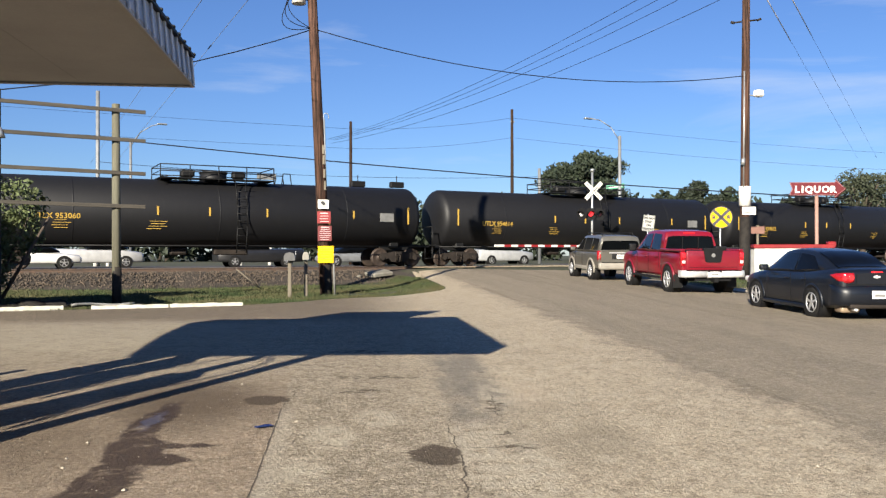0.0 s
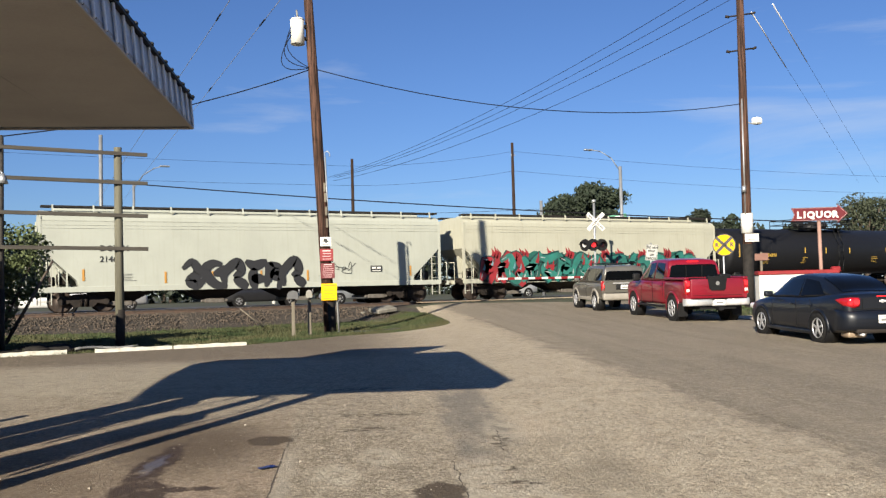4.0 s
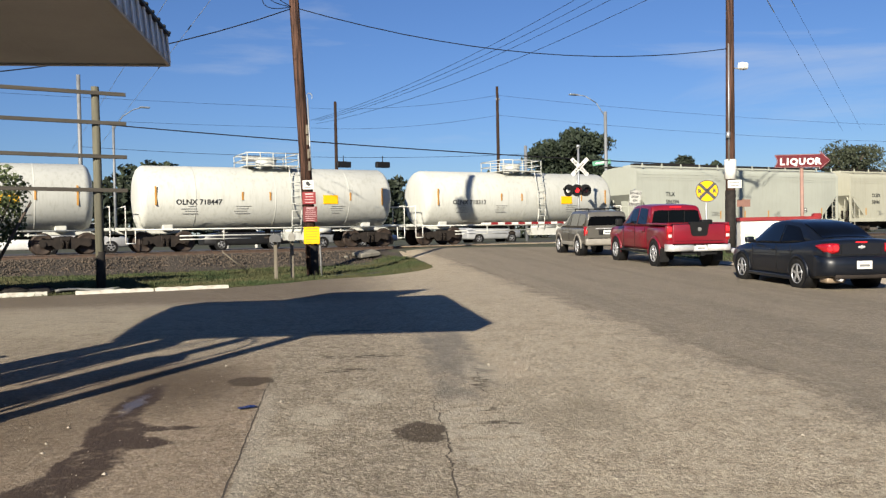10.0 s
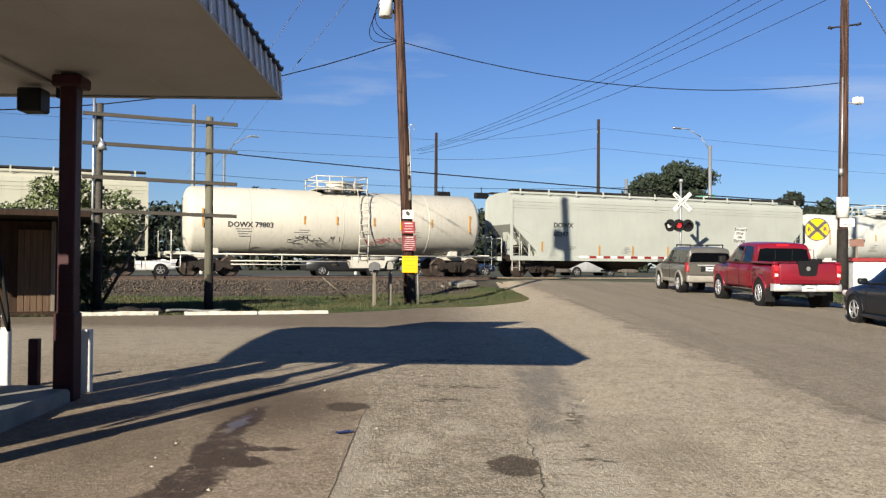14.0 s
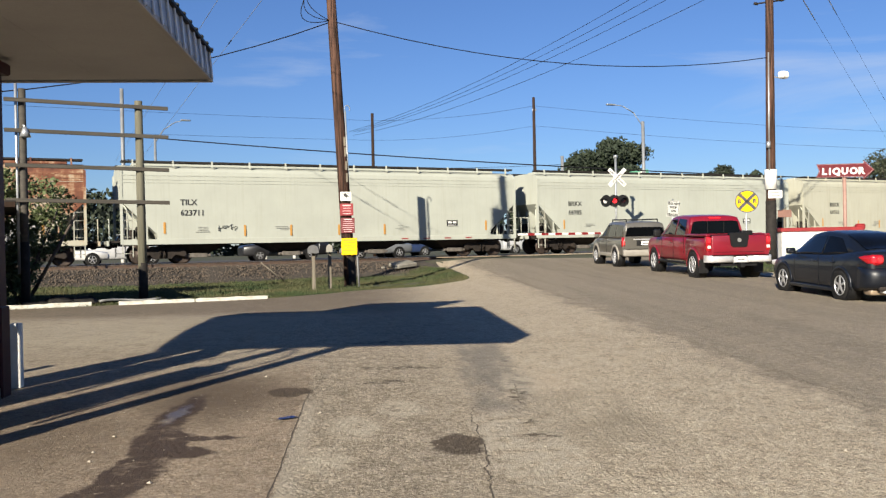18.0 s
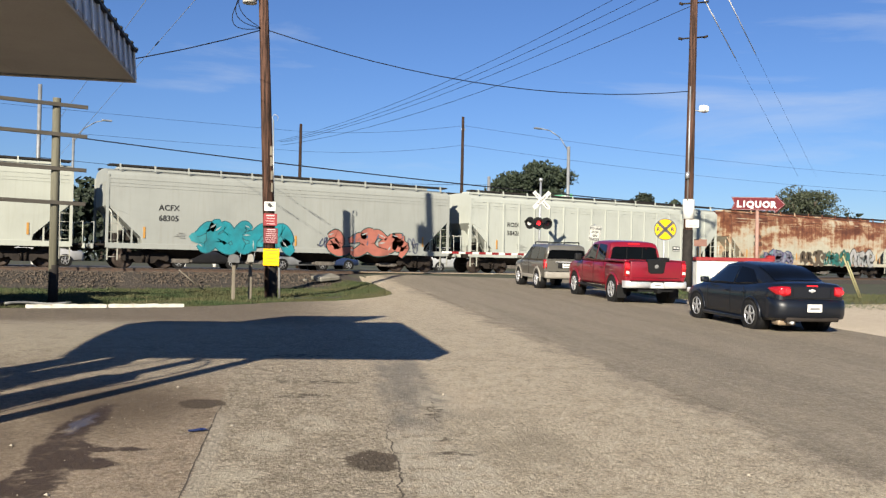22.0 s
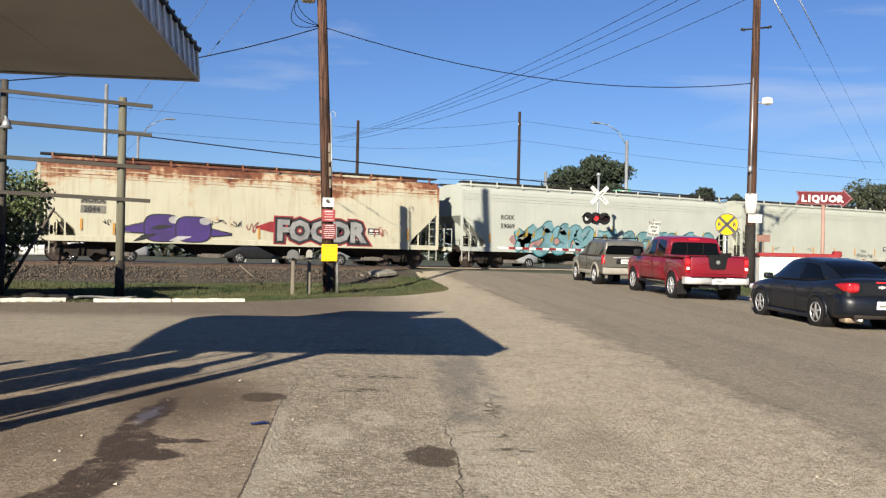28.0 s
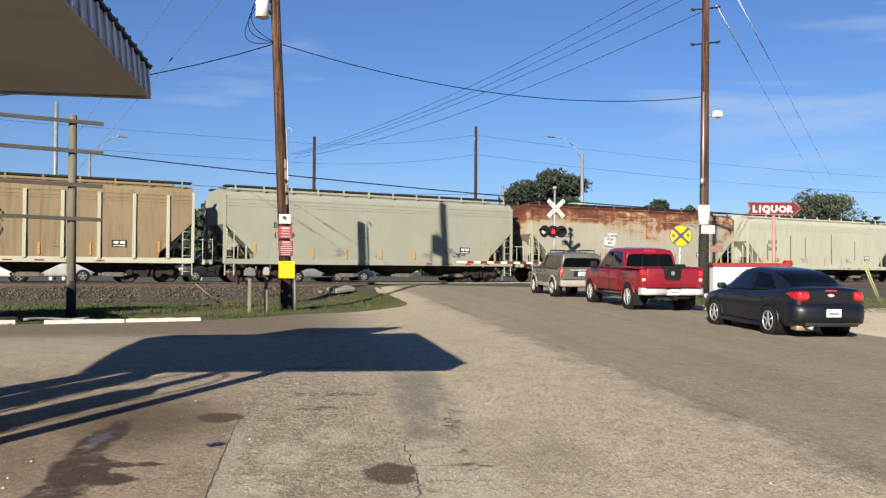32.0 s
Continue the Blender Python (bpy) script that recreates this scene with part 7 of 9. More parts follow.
def build_pole_near():
    base, top = Vector((9.90, 27.3, 0.27)), Vector((9.34, 27.5, 12.6))
    p, b, t = lean_pole("utility_pole", "tall leaning brown wooden utility pole with a transformer and posted signs", base, top, 0.205, 0.145, M["polewood"])
    at = lambda z: (t - b) * ((z - b.z) / (t.z - b.z))
    part("butt", rods(((0, 0, -0.35), at(1.25), 0.205, 0.2, 14)), M["tar"], p, "dark tarred butt")
    # transformer with its bracket, bushing and drop leads
    c = at(10.35) + Vector((-0.46, 0.0, 0.0))
    tr = part("transformer", rods((c - Vector((0, 0, 0.42)), c + Vector((0, 0, 0.40)), 0.235, None, 18), (c + Vector((0, 0, 0.40)), c + Vector((0, 0, 0.46)), 0.25, 0.2, 18)), M["white"], p, "pale cylindrical transformer")
    part("bushing", rods((c + Vector((0.02, 0, 0.44)), c + Vector((-0.02, 0, 0.75)), 0.05, 0.03, 8)), M["grey"], tr)
    for dz in (0.2, -0.2):
        part("bracket", boxes(((c.x + 0.26, c.y, c.z + dz), (0.2, 0.16, 0.1))), M["under"], tr)
    ld = bmesh.new()
    for k, (dx, dz) in enumerate(((-0.75, -0.55), (-0.62, -0.35), (-0.5, -0.2))):
        a, e = c + Vector((-0.2, -0.05, -0.1 + 0.15 * k)), at(9.15) + Vector((-0.12, -0.05, 0))
        pts = []
        for i in range(11):
            u = i / 10
            q = a.lerp(e, u) + Vector((dx * math.sin(math.pi * u) * (1 - 0.3 * u), 0, dz * math.sin(math.pi * u)))
            pts.append(q)
        tube(ld, pts, 0.014)
    part("drop_lead", ld, M["wire"], p)
    # stub pole behind with its conduit
    q = thing("stub_pole", "shorter brown wooden pole beside the track", "utility pole", Matrix.Translation((12.2, 34.0, 0.35)))
    part("shaft", rods(((0, 0, -0.4), (-0.22, 0.02, 7.0), 0.17, 0.15, 12)), M["polewood"], q)
    cd = bmesh.new()
    for z0, z1 in ((0.2, 2.2), (2.25, 6.9)):
        rod(cd, (0.20 - 0.03 * z0, -0.1, z0), (0.20 - 0.03 * z1, -0.1, z1), 0.035, None, 8)
    for i in range(8):
        a0, a1 = math.pi * (i / 8 * 1.5 - 0.2), math.pi * ((i + 1) / 8 * 1.5 - 0.2)
        rod(cd, (0.08 + 0.12 * math.cos(a0), -0.1, 7.0 + 0.14 * math.sin(a0)), (0.08 + 0.12 * math.cos(a1), -0.1, 7.0 + 0.14 * math.sin(a1)), 0.018, None, 6)
    part("conduit", cd, M["steel"], q, "galvanised conduit with a bent weatherhead")
    # posted signs
    pale, ochre = mat("faded_pink_ink", (0.72, 0.50, 0.50), None, 5, 0.7), mat("faded_ochre_ink", (0.48, 0.30, 0.02), None, 5, 0.7)
    for z, w, h, mt, rows, ink in ((3.27, 0.36, 0.30, "white", 3, M["grey"]), (2.83, 0.44, 0.40, "red", 4, pale), (2.30, 0.46, 0.50, "darkred", 7, pale), (1.60, 0.52, 0.56, "yellow", 6, ochre)):
        v = at(z)
        sign_board(p, (v.x - 0.06, v.y - 0.26, v.z), w, h, M[mt], FACE, rows, ink)
    v = at(3.27)
    part("emblem", boxes(((0, -0.012, 0.03), (0.15, 0.006, 0.10), 0, pose(0, 0, 0, 0, 45, 0))), M["ink"], p, "dark plain emblem", pose(v.x - 0.06, v.y - 0.26, v.z, 0, 0, FACE))
    for z in (3.9, 4.3, 4.75, 5.1):
        v = at(z)
        part("marker_tag", boxes(((v.x + 0.05, v.y - 0.205, v.z), (0.07, 0.012, 0.30), 0.003, pose(0, 0, 0, 0, 0, FACE))), M["post"], p, "faded vertical tag")
    part("bare_conduit", rods((at(0.1) + Vector((0.2, -0.22, 0)), at(1.55) + Vector((0.22, -0.22, 0)), 0.035, None, 8)), M["grey"], p)
    return b + at(9.15), t


def build_pole_far():
    base, top = Vector((27.0, 25.2, 0.5)), Vector((27.1, 25.1, 14.3))
    p, b, t = lean_pole("utility_pole", "brown wooden utility pole with crossarm, white band and flood lamp", base, top, 0.20, 0.14, M["polewood"])
    at = lambda z: (t - b) * ((z - b.z) / (t.z - b.z))
    part("butt", rods(((0, 0, -0.35), at(3.1), 0.215, 0.205, 14)), M["tar"], p, "dark stained butt")
    part("band", rods((at(3.55), at(4.35), 0.235, 0.235, 16)), M["white"], p, "white wrapped band")
    sign_board(p, (0.02, -0.25, 2.85), 0.55, 0.32, M["white"], FACE - 10, 2, M["grey"])
    v = at(13.62)
    arm = part("crossarm", boxes(((v.x, v.y, v.z), (2.3, 0.12, 0.14), 0.01, pose(0, 0, 0, 0, 0, -30))), M["greypole"], p)
    ins = bmesh.new()
    for k in (-1.05, -0.6, 0.6, 1.05):
        q = v + Vector((k * math.cos(radians(-30)), k * math.sin(radians(-30)), 0.06))
        rod(ins, q, q + Vector((0, 0, 0.22)), 0.05, 0.03, 8)
    for k, zz in ((-1, 0.14), (1, 0.14)):
        q = v + Vector((k * 0.95, -k * 0.5, zz))
        rod(ins, q, q + Vector((k * -0.4, -0.3, -0.28)), 0.06, None, 8)
    part("insulator", ins, M["steel"], arm)
    for z in (12.45, 11.0):
        v = at(z)
        sp2 = bmesh.new()
        rod(sp2, v + Vector((-0.42, 0.2, 0)), v + Vector((0.42, -0.2, 0.12)), 0.035, None, 8)
        rod(sp2, v + Vector((-0.42, 0.2, -0.02)), v + Vector((-0.55, 0.28, 0.02)), 0.06, None, 8)
        rod(sp2, v + Vector((0.42, -0.2, 0.1)), v + Vector((0.55, -0.28, 0.16)), 0.05, None, 8)
        part("side_insulator", sp2, M["under"], p)
    v = at(8.1)
    lamp = part("flood_lamp", boxes(((v.x + 0.46, v.y - 0.26, v.z + 0.02), (0.36, 0.30, 0.28), 0.05)), M["white"], p, "white box flood lamp")
    part("lamp_arm", rods((v, v + Vector((0.38, -0.2, -0.1)), 0.025, None, 8)), M["steel"], lamp)
    part("conduit", rods((at(4.3) + Vector((-0.2, -0.12, 0)), at(9.0) + Vector((-0.2, -0.12, 0)), 0.03, None, 8), (at(5.2) + Vector((-0.26, -0.14, 0)), at(5.45) + Vector((-0.26, -0.14, 0)), 0.08, None, 8)), M["steel"], p)
    return b + at(8.85), b + at(13.75), b


def build_wires():
    w1, top1 = build_pole_near()
    w2, arm2, b2 = build_pole_far()
    cn = Vector((-9.0, 26.3, 5.67))
    wire("service_drop", (w1, w2), 0.85, 0.017, "black twisted service cable sagging between two poles")
    wire("service_drop", (w1, cn), 1.2, 0.018, "black service cable running off past the canopy")
    fa, fb = Vector((25.9, 65.5, 11.9)), Vector((37.3, 59.0, 12.7))
    for k, (dz, dx) in enumerate(((0.15, -0.9), (0.15, 0.0), (0.15, 0.9), (-1.2, 0.2))):
        wire("power_line", (arm2 + Vector((dx, -dx * 0.5, dz)), Vector((24.5 + dx * 0.4, 66.4, 11.0 + 0.2 * dz))), 0.9, 0.013, "thin power line running back over the track")
    for dz, k in ((0.0, 0), (-1.6, 1)):
        wire("far_line", (Vector((-120, 62, 17.0 + dz)), fa + Vector((0, 0, dz))), 2.0, 0.010, "far power line behind the train")
        wire("far_line", (fa + Vector((0, 0, dz)), fb + Vector((0, 0, dz))), 0.3, 0.010, "far power line behind the train")
        wire("far_line", (fb + Vector((0, 0, dz)), Vector((150, 40, 15.0 + dz))), 2.5, 0.010, "far power line behind the train")
    # two thin pale lines high over the lot, with dark splices
    for x0, x1 in ((4.72, 7.0), (5.72, 8.8)):
        a, b = Vector((x0, 6.5, 9.0)), Vector((x1, 74.4, 9.0))
        w = wire("bare_line", (a, b), 0.0, 0.009, "thin pale bare line high over the lot")
        w.data.materials.clear()
        w.data.materials.append(M["steel"])
        for u in (0.24, 0.36, 0.47):
            p = a.lerp(b, u)
            d = (b - a).normalized() * 0.3
            part("splice", rods((p - d, p + d, 0.022, None, 8)), M["black"], w)
    wire("telephone_cable", (Vector((6.6, 64.9, 9.9)), Vector((58, 44, 5.9))), 0.4, 0.042, "thick black cable strung behind the train")
    for a, e in ((Vector((27.6, 25.0, 12.67)), Vector((60.8, 45.0, 9.18))), (Vector((28.87, 25.0, 13.18)), Vector((63.15, 45.0, 9.3)))):
        g = thing("guarded_wire", "service wire with a pale guard sleeve near the pole", "wire", group="guarded wires")
        part("sleeve", rods((a, a.lerp(e, 0.2), 0.022, None, 6)), M["white"], g, "pale plastic sleeve")
        part("strand", rods((a.lerp(e, 0.2), e, 0.007, None, 5)), M["wire"], g)



build_wires()

# ---- canopy and station ----


def local(w, l, z=0.0):
    x, y = world_xy(w, l)
    return Vector((x, y, z))


def build_canopy():
    """Flat canopy on maroon columns; x across the road, y along it."""
    yaw = 69 - 90
    o = local(-1.73, 10.03)
    W, Ln, z0 = 4.86, 5.25, 3.5
    c = thing("canopy", "low flat station canopy with pale soffit and corrugated metal fascia", "canopy", pose(o.x, o.y, 0, 0, 0, yaw))
    for i in range(4):
        part("soffit_panel", boxes(((-W * (i + 0.5) / 4, -Ln / 2, z0 + 0.03), (W / 4 - 0.004, Ln - 0.06, 0.05))), M["soffit"], c)
    part("roof_deck", boxes(((-W / 2, -Ln / 2, z0 + 0.2), (W - 0.1, Ln - 0.1, 0.24))), M["fascia"], c)
    ft = 0.34

    def fascia(length, m):
        bm = bmesh.new()
        n = round(length / 0.052)
        pts = []
        for i in range(n + 1):
            x = length * i / n
            d = 0.002 if i % 2 else 0.0
            pts.append((x, d))
        lo = [bm.verts.new((x, -d, z0 - 0.01)) for x, d in pts]
        hi = [bm.verts.new((x, -d + 0.03, z0 + ft)) for x, d in pts]
        for i in range(n):
            bm.faces.new((lo[i], lo[i + 1], hi[i + 1], hi[i]))
        part("fascia", bm, M["fascia"], c, "corrugated blue-grey metal fascia", m)
        bm = bmesh.new()
        for i in range(round(length / 0.30)):
            box(bm, (0.1 + i * 0.30, 0.0, z0 + ft + 0.008), (0.045, 0.07, 0.03), 0.006, pose(0, 0, 0, 12))
        box(bm, (length / 2, 0.005, z0 + ft - 0.012), (length, 0.05, 0.03))
        tagged(part("ridge_cap", bm, M["black"], c, "row of small roof ribs", m), kind="stuff")
        bm = bmesh.new()
        for i in range(round(length / 0.30)):
            box(bm, (0.1 + i * 0.30, -0.004, z0 + ft / 2 - 0.01), (0.035, 0.022, ft * 0.94), 0.006, pose(0, 0, 0, -5))
        tagged(part("fascia_rib", bm, M["fasciarib"], c, "row of pale ribs of the fascia sheets", m), kind="stuff")
        bm = bmesh.new()
        for i in range(round(length / 0.30)):
            box(bm, (0.16 + i * 0.30, -0.006, z0 + 0.030), (0.06, 0.012, 0.018), 0.003)
        tagged(part("rust_spot", bm, M["under"], c, "dark screw heads and rust along the lower edge", m), kind="stuff")
        part("edge_trim", boxes(((length / 2, 0.0, z0 - 0.012), (length, 0.04, 0.02), 0.004)), M["soffit"], c, "", m)
    fascia(Ln, pose(0, -Ln, 0, 0, 0, 90))
    fascia(W, pose(0, 0, 0, 0, 0, 180))
    fascia(Ln, pose(-W, 0, 0, 0, 0, -90))
    fascia(W, pose(-W, -Ln, 0, 0, 0, 0))
    # conduit and lamp under the soffit
    part("soffit_conduit", boxes(((-2.35, -1.9, z0 - 0.03), (0.05, 2.4, 0.05), 0.01), ((-3.4, -2.6, z0 - 0.03), (2.6, 0.05, 0.05), 0.01)), M["soffit"], c)
    part("soffit_lamp", boxes(((-2.62, -0.55, z0 - 0.17), (0.26, 0.26, 0.26), 0.02), ((-2.3, -0.55, z0 - 0.08), (0.12, 0.1, 0.12), 0.01)), M["black"], c, "dark box lamp")
    for w, l in ((-3.69, 8.88), (-3.69, 5.6), (-5.95, 5.6)):
        p = local(w, l)
        g = height(p.x, p.y)
        col = thing("canopy_column", "slim dark maroon steel canopy column", "column", pose(p.x, p.y, g, 0, 0, yaw), "canopy columns")
        part("shaft", boxes(((0, 0, (z0 - g) / 2), (0.17, 0.17, z0 - g - 0.02), 0.012)), M["column"], col)
        part("capital", boxes(((0, 0, z0 - g - 0.09), (0.30, 0.30, 0.12), 0.02)), M["column"], col)
        part("foot", boxes(((0, 0, 0.45), (0.21, 0.21, 0.9), 0.012)), M["column"], col)
    p = local(-3.72, 7.4)
    g = height(p.x, p.y)
    isl = thing("pump_island", "raised concrete pump island with worn pale edge", "kerb", pose(p.x, p.y, g - 0.05, 0, 0, yaw))
    part("slab", boxes(((-0.42, -0.3, 0.1), (1.06, 3.9, 0.24), 0.03)), M["concrete"], isl)
    for dw, dl, hh, mt, nm, lb in ((-3.68, 9.37, 0.68, "white", "bollard", "white steel bollard"), (-4.58, 9.42, 0.68, "white", "bollard", "white steel bollard"), (-4.13, 9.12, 0.60, "column", "bollard", "short dark post")):
        q = local(dw, dl)
        bo = thing(nm, lb + " beside the canopy column", "bollard", pose(q.x, q.y, height(q.x, q.y), 0, 0, yaw), "bollards")
        part("shaft", boxes(((0, 0, hh / 2), (0.10, 0.10, hh), 0.01)), M[mt], bo)
    for q, ww, hh in ((local(-4.42, 8.35), 0.34, 1.7), (local(-4.45, 7.0), 0.36, 2.0), (local(-4.45, 5.4), 0.46, 2.2)):
        build_pump(q, yaw, ww, hh)
    # name board standing on the far edge of the roof
    part("roof_board", boxes(((-2.2, -0.12, z0 + 0.70), (2.25, 0.07, 1.18), 0.01)), M["fascia"], c, "plain board standing on the roof edge")


def build_pump(q, yaw, wide, tall):
    pump = thing("fuel_pump", "old fuel pump with dark green base", "pump", pose(q.x, q.y, height(q.x, q.y) + 0.19, 0, 0, yaw), "fuel pumps")
    lo = tall * 0.6
    part("base_cabinet", boxes(((0, 0, lo / 2), (wide, 0.42, lo), 0.02)), M["green"], pump, "dark green cabinet")
    part("head", boxes(((0, 0, (lo + tall) / 2), (wide - 0.04, 0.36, tall - lo), 0.02)), M["grey"], pump)
    part("display", boxes(((wide / 2 - 0.01, 0, (lo + tall) / 2), (0.03, 0.28, 0.3), 0.01)), M["black"], pump, "dark counter window")
    part("red_panel", boxes(((wide / 2 + 0.01, 0.14, 0.62), (0.03, 0.2, 0.35), 0.01)), M["red"], pump, "red panel")
    part("nozzle", boxes(((wide / 2 + 0.03, 0.12, lo + 0.15), (0.08, 0.08, 0.3), 0.02)), M["black"], pump)
    bm = bmesh.new()
    tube(bm, [Vector((wide / 2 + 0.05 + 0.16 * math.sin(math.pi * k / 8), -0.1 + 0.22 * k / 8, lo + 0.3 - 0.75 * math.sin(math.pi * k / 8))) for k in range(9)], 0.018)
    part("hose", bm, M["rubber"], pump, "black rubber hose")
    if tall > 1.9:
        part("hose_mast", boxes(((0, 0.05, tall + 0.30), (0.10, 0.30, 0.72), 0.02)), M["grey"], pump, "upright hose mast")
        bm = bmesh.new()
        tube(bm, [Vector((0.05 + 0.55 * math.sin(math.pi * k / 12), 0.2 + 0.25 * k / 12, tall + 0.62 - (tall - 0.1) * (k / 12) ** 1.6)) for k in range(13)], 0.022)
        part("high_hose", bm, M["rubber"], pump, "black hose hanging from the mast")


def build_frame_sign():
    f = thing("post_frame", "open wooden frame of two posts and four grey rails", "frame")
    a, b = Vector((0.07, 24.33, 0.27)), Vector((2.9, 24.21, 0.27))
    part("post", rods((a + Vector((0, 0, -0.3)), a + Vector((0.0, 0, 5.5)), 0.105, 0.09, 12)), M["darkrail"], f)
    part("post", rods((b + Vector((0, 0, -0.3)), b + Vector((-0.03, 0, 5.32)), 0.12, 0.10, 12)), M["greypole"], f)
    part("tarred_foot", rods((b + Vector((0, 0, -0.2)), b + Vector((0, 0, 1.0)), 0.125, 0.12, 12)), M["tar"], f)
    part("tarred_foot", rods((a + Vector((0, 0, -0.2)), a + Vector((0, 0, 1.6)), 0.11, 0.108, 12)), M["tar"], f)
    for z in (5.45, 4.68, 3.80, 2.92):
        part("rail", boxes(((1.63, 24.10, z - 0.02), (3.95, 0.05, 0.10), 0.006, pose(0, 0, 0, 0, 0.9, -1.5))), M["darkrail"], f, "grey weathered rail")
    d = part("yard_lamp", rods((a + Vector((0.06, -0.2, 4.25)), a + Vector((0.06, -0.2, 4.5)), 0.14, 0.05, 12), (a + Vector((0.06, -0.2, 4.5)), a + Vector((0.0, 0, 4.62)), 0.025, None, 6)), M["steel"], f, "bell-shaped yard lamp")
    part("conduit", rods((a + Vector((-0.14, -0.06, 0.8)), a + Vector((-0.14, -0.06, 6.0)), 0.035, None, 8)), M["steel"], f)


def build_kerbs():
    rnd = random.Random(9)
    segs = [((5.73, 22.24), (3.92, 22.3)), ((3.88, 22.3), (2.1, 22.4)), ((1.5, 22.75), (-0.9, 22.8)), ((-0.95, 22.85), (-2.9, 22.9))]
    for (x0, y0), (x1, y1) in segs:
        L = math.hypot(x1 - x0, y1 - y0)
        k = thing("parking_kerb", "chipped white-painted concrete parking kerb", "kerb", pose((x0 + x1) / 2, (y0 + y1) / 2, 0.25, 0, 0, math.degrees(math.atan2(y1 - y0, x1 - x0))), "parking kerbs")
        bm = bmesh.new()
        n = 16
        loft(bm, [[(-L / 2 + L * i / n, -0.09, 0.0), (-L / 2 + L * i / n, -0.07 + rnd.uniform(-0.01, 0.01), 0.10 + rnd.uniform(-0.014, 0.014)), (-L / 2 + L * i / n, 0.07, 0.11 + rnd.uniform(-0.012, 0.012)), (-L / 2 + L * i / n, 0.09, 0.0)] for i in range(n + 1)], sm=False)
        part("block", bm, M["dirtywhite"], k)


def build_mail():
    for x, y, hh, wide in ((8.12, 25.73, 1.28, 0.34), (8.83, 26.29, 1.30, 0.2)):
        mb = thing("mailbox", "grey mailbox on a weathered wooden post", "mailbox", pose(x, y, 0.27, 0, 0, FACE), "mailboxes")
        part("post", boxes(((0, 0, 0.55), (0.11, 0.11, 1.2), 0.008)), M["post"], mb)
        bm = bmesh.new()
        half = [(-wide / 2, 0.0), (-wide / 2, 0.14), (-wide * 0.36, 0.22), (0, 0.26), (wide * 0.36, 0.22), (wide / 2, 0.14), (wide / 2, 0.0)]
        loft(bm, [[(a, y0, hh - 0.14 + b) for a, b in half] for y0 in (-0.24, 0.24)], sm=False)
        part("box", bm, mat("dark_mailbox", (0.10, 0.10, 0.10), (0.07, 0.07, 0.07), 4, 0.6) if wide > 0.3 else M["concrete"], mb)
        part("flag", boxes(((wide / 2 + 0.015, -0.05, hh + 0.05), (0.012, 0.05, 0.2))), M["steel"], mb)


def build_crossing_signal():
    b = Vector((27.85, 36.3, 0.86))
    s = thing("crossing_signal", "railway crossing signal with crossbuck, red flashing lamps and black backplates", "crossing signal", Matrix.Translation(b))
    part("mast", rods(((0, 0, -0.1), (0.05, 0, 5.1), 0.06, 0.055, 10)), M["steel"], s)
    part("base", boxes(((0, 0, 0.15), (0.5, 0.5, 0.3), 0.03)), M["steel"], s)
    cb = part("crossbuck", boxes(((0, 0, 0), (1.22, 0.02, 0.2), 0.004, pose(0, 0, 0, 0, 45, 0)), ((0, -0.022, 0), (1.22, 0.02, 0.2), 0.004, pose(0, 0, 0, 0, -45, 0))), M["white"], s, "white crossbuck", pose(0.05, -0.1, 4.08, 0, 0, FACE))
    for wd, a in (("RAIL", 45), ("ROAD", 45), ("CROSSING", -45)):
        me = text_mesh(wd, 0.15, 0.004)
        off = {"RAIL": -0.50, "ROAD": 0.12, "CROSSING": -0.42}[wd]
        part("lettering", me, M["ink"], cb, "", pose(0, -0.036 if a < 0 else -0.013, 0, 0, a, 0) @ pose(off, 0, -0.055))
    for i, (dx, dy, yaw) in enumerate(((-0.16, -0.12, FACE), (0.36, -0.16, FACE), (-0.55, 0.1, -75))):
        m = pose(dx, dy, 2.86, 0, 0, yaw)
        h = part("lamp_head", rods(((0, 0.1, 0), (0, -0.02, 0), 0.12, 0.16, 16)), M["black"], s, "", m)
        part("backplate", rods(((0, 0.01, 0), (0, 0.03, 0), 0.32, None, 24)), M["black"], h)
        part("lens", rods(((0, -0.03, 0), (0, -0.05, 0), 0.13, 0.12, 18)), (M["signal"], M["unlit"], M["clearlens"])[i], h, ("lit red lens", "dark unlit lens", "clear side lens")[i])
        bm = bmesh.new()
        n = 14
        lo = [(0.15 * math.cos(math.pi * k / n), 0.15 * math.sin(math.pi * k / n)) for k in range(n + 1)]
        va = [bm.verts.new((a, -0.03, c)) for a, c in lo]
        vb = [bm.verts.new((a, -0.28, c + 0.01)) for a, c in lo]
        for k in range(n):
            bm.faces.new((va[k], va[k + 1], vb[k + 1], vb[k]))
        part("visor", bm, M["black"], h)
    part("arm", rods(((-0.6, 0, 2.86), (0.45, 0, 2.86), 0.035, None, 8)), M["steel"], s)
    part("bell", rods(((0.05, 0, 5.1), (0.05, 0, 5.25), 0.12, 0.1, 12)), M["steel"], s)
    # lowered gate with red and white stripes, reaching over the road
    g = part("gate_arm", boxes(((3.0, 0, 0), (6.1, 0.05, 0.11), 0.01), ((-0.25, 0, -0.1), (0.5, 0.4, 0.5), 0.05)), M["white"], s, "lowered striped gate arm", pose(0, -0.15, 1.18, 0, 0, 180))
    for i in range(7):
        part("stripe", boxes(((0.5 + i * 0.8, 0, 0), (0.4, 0.058, 0.118))), M["red"], g)


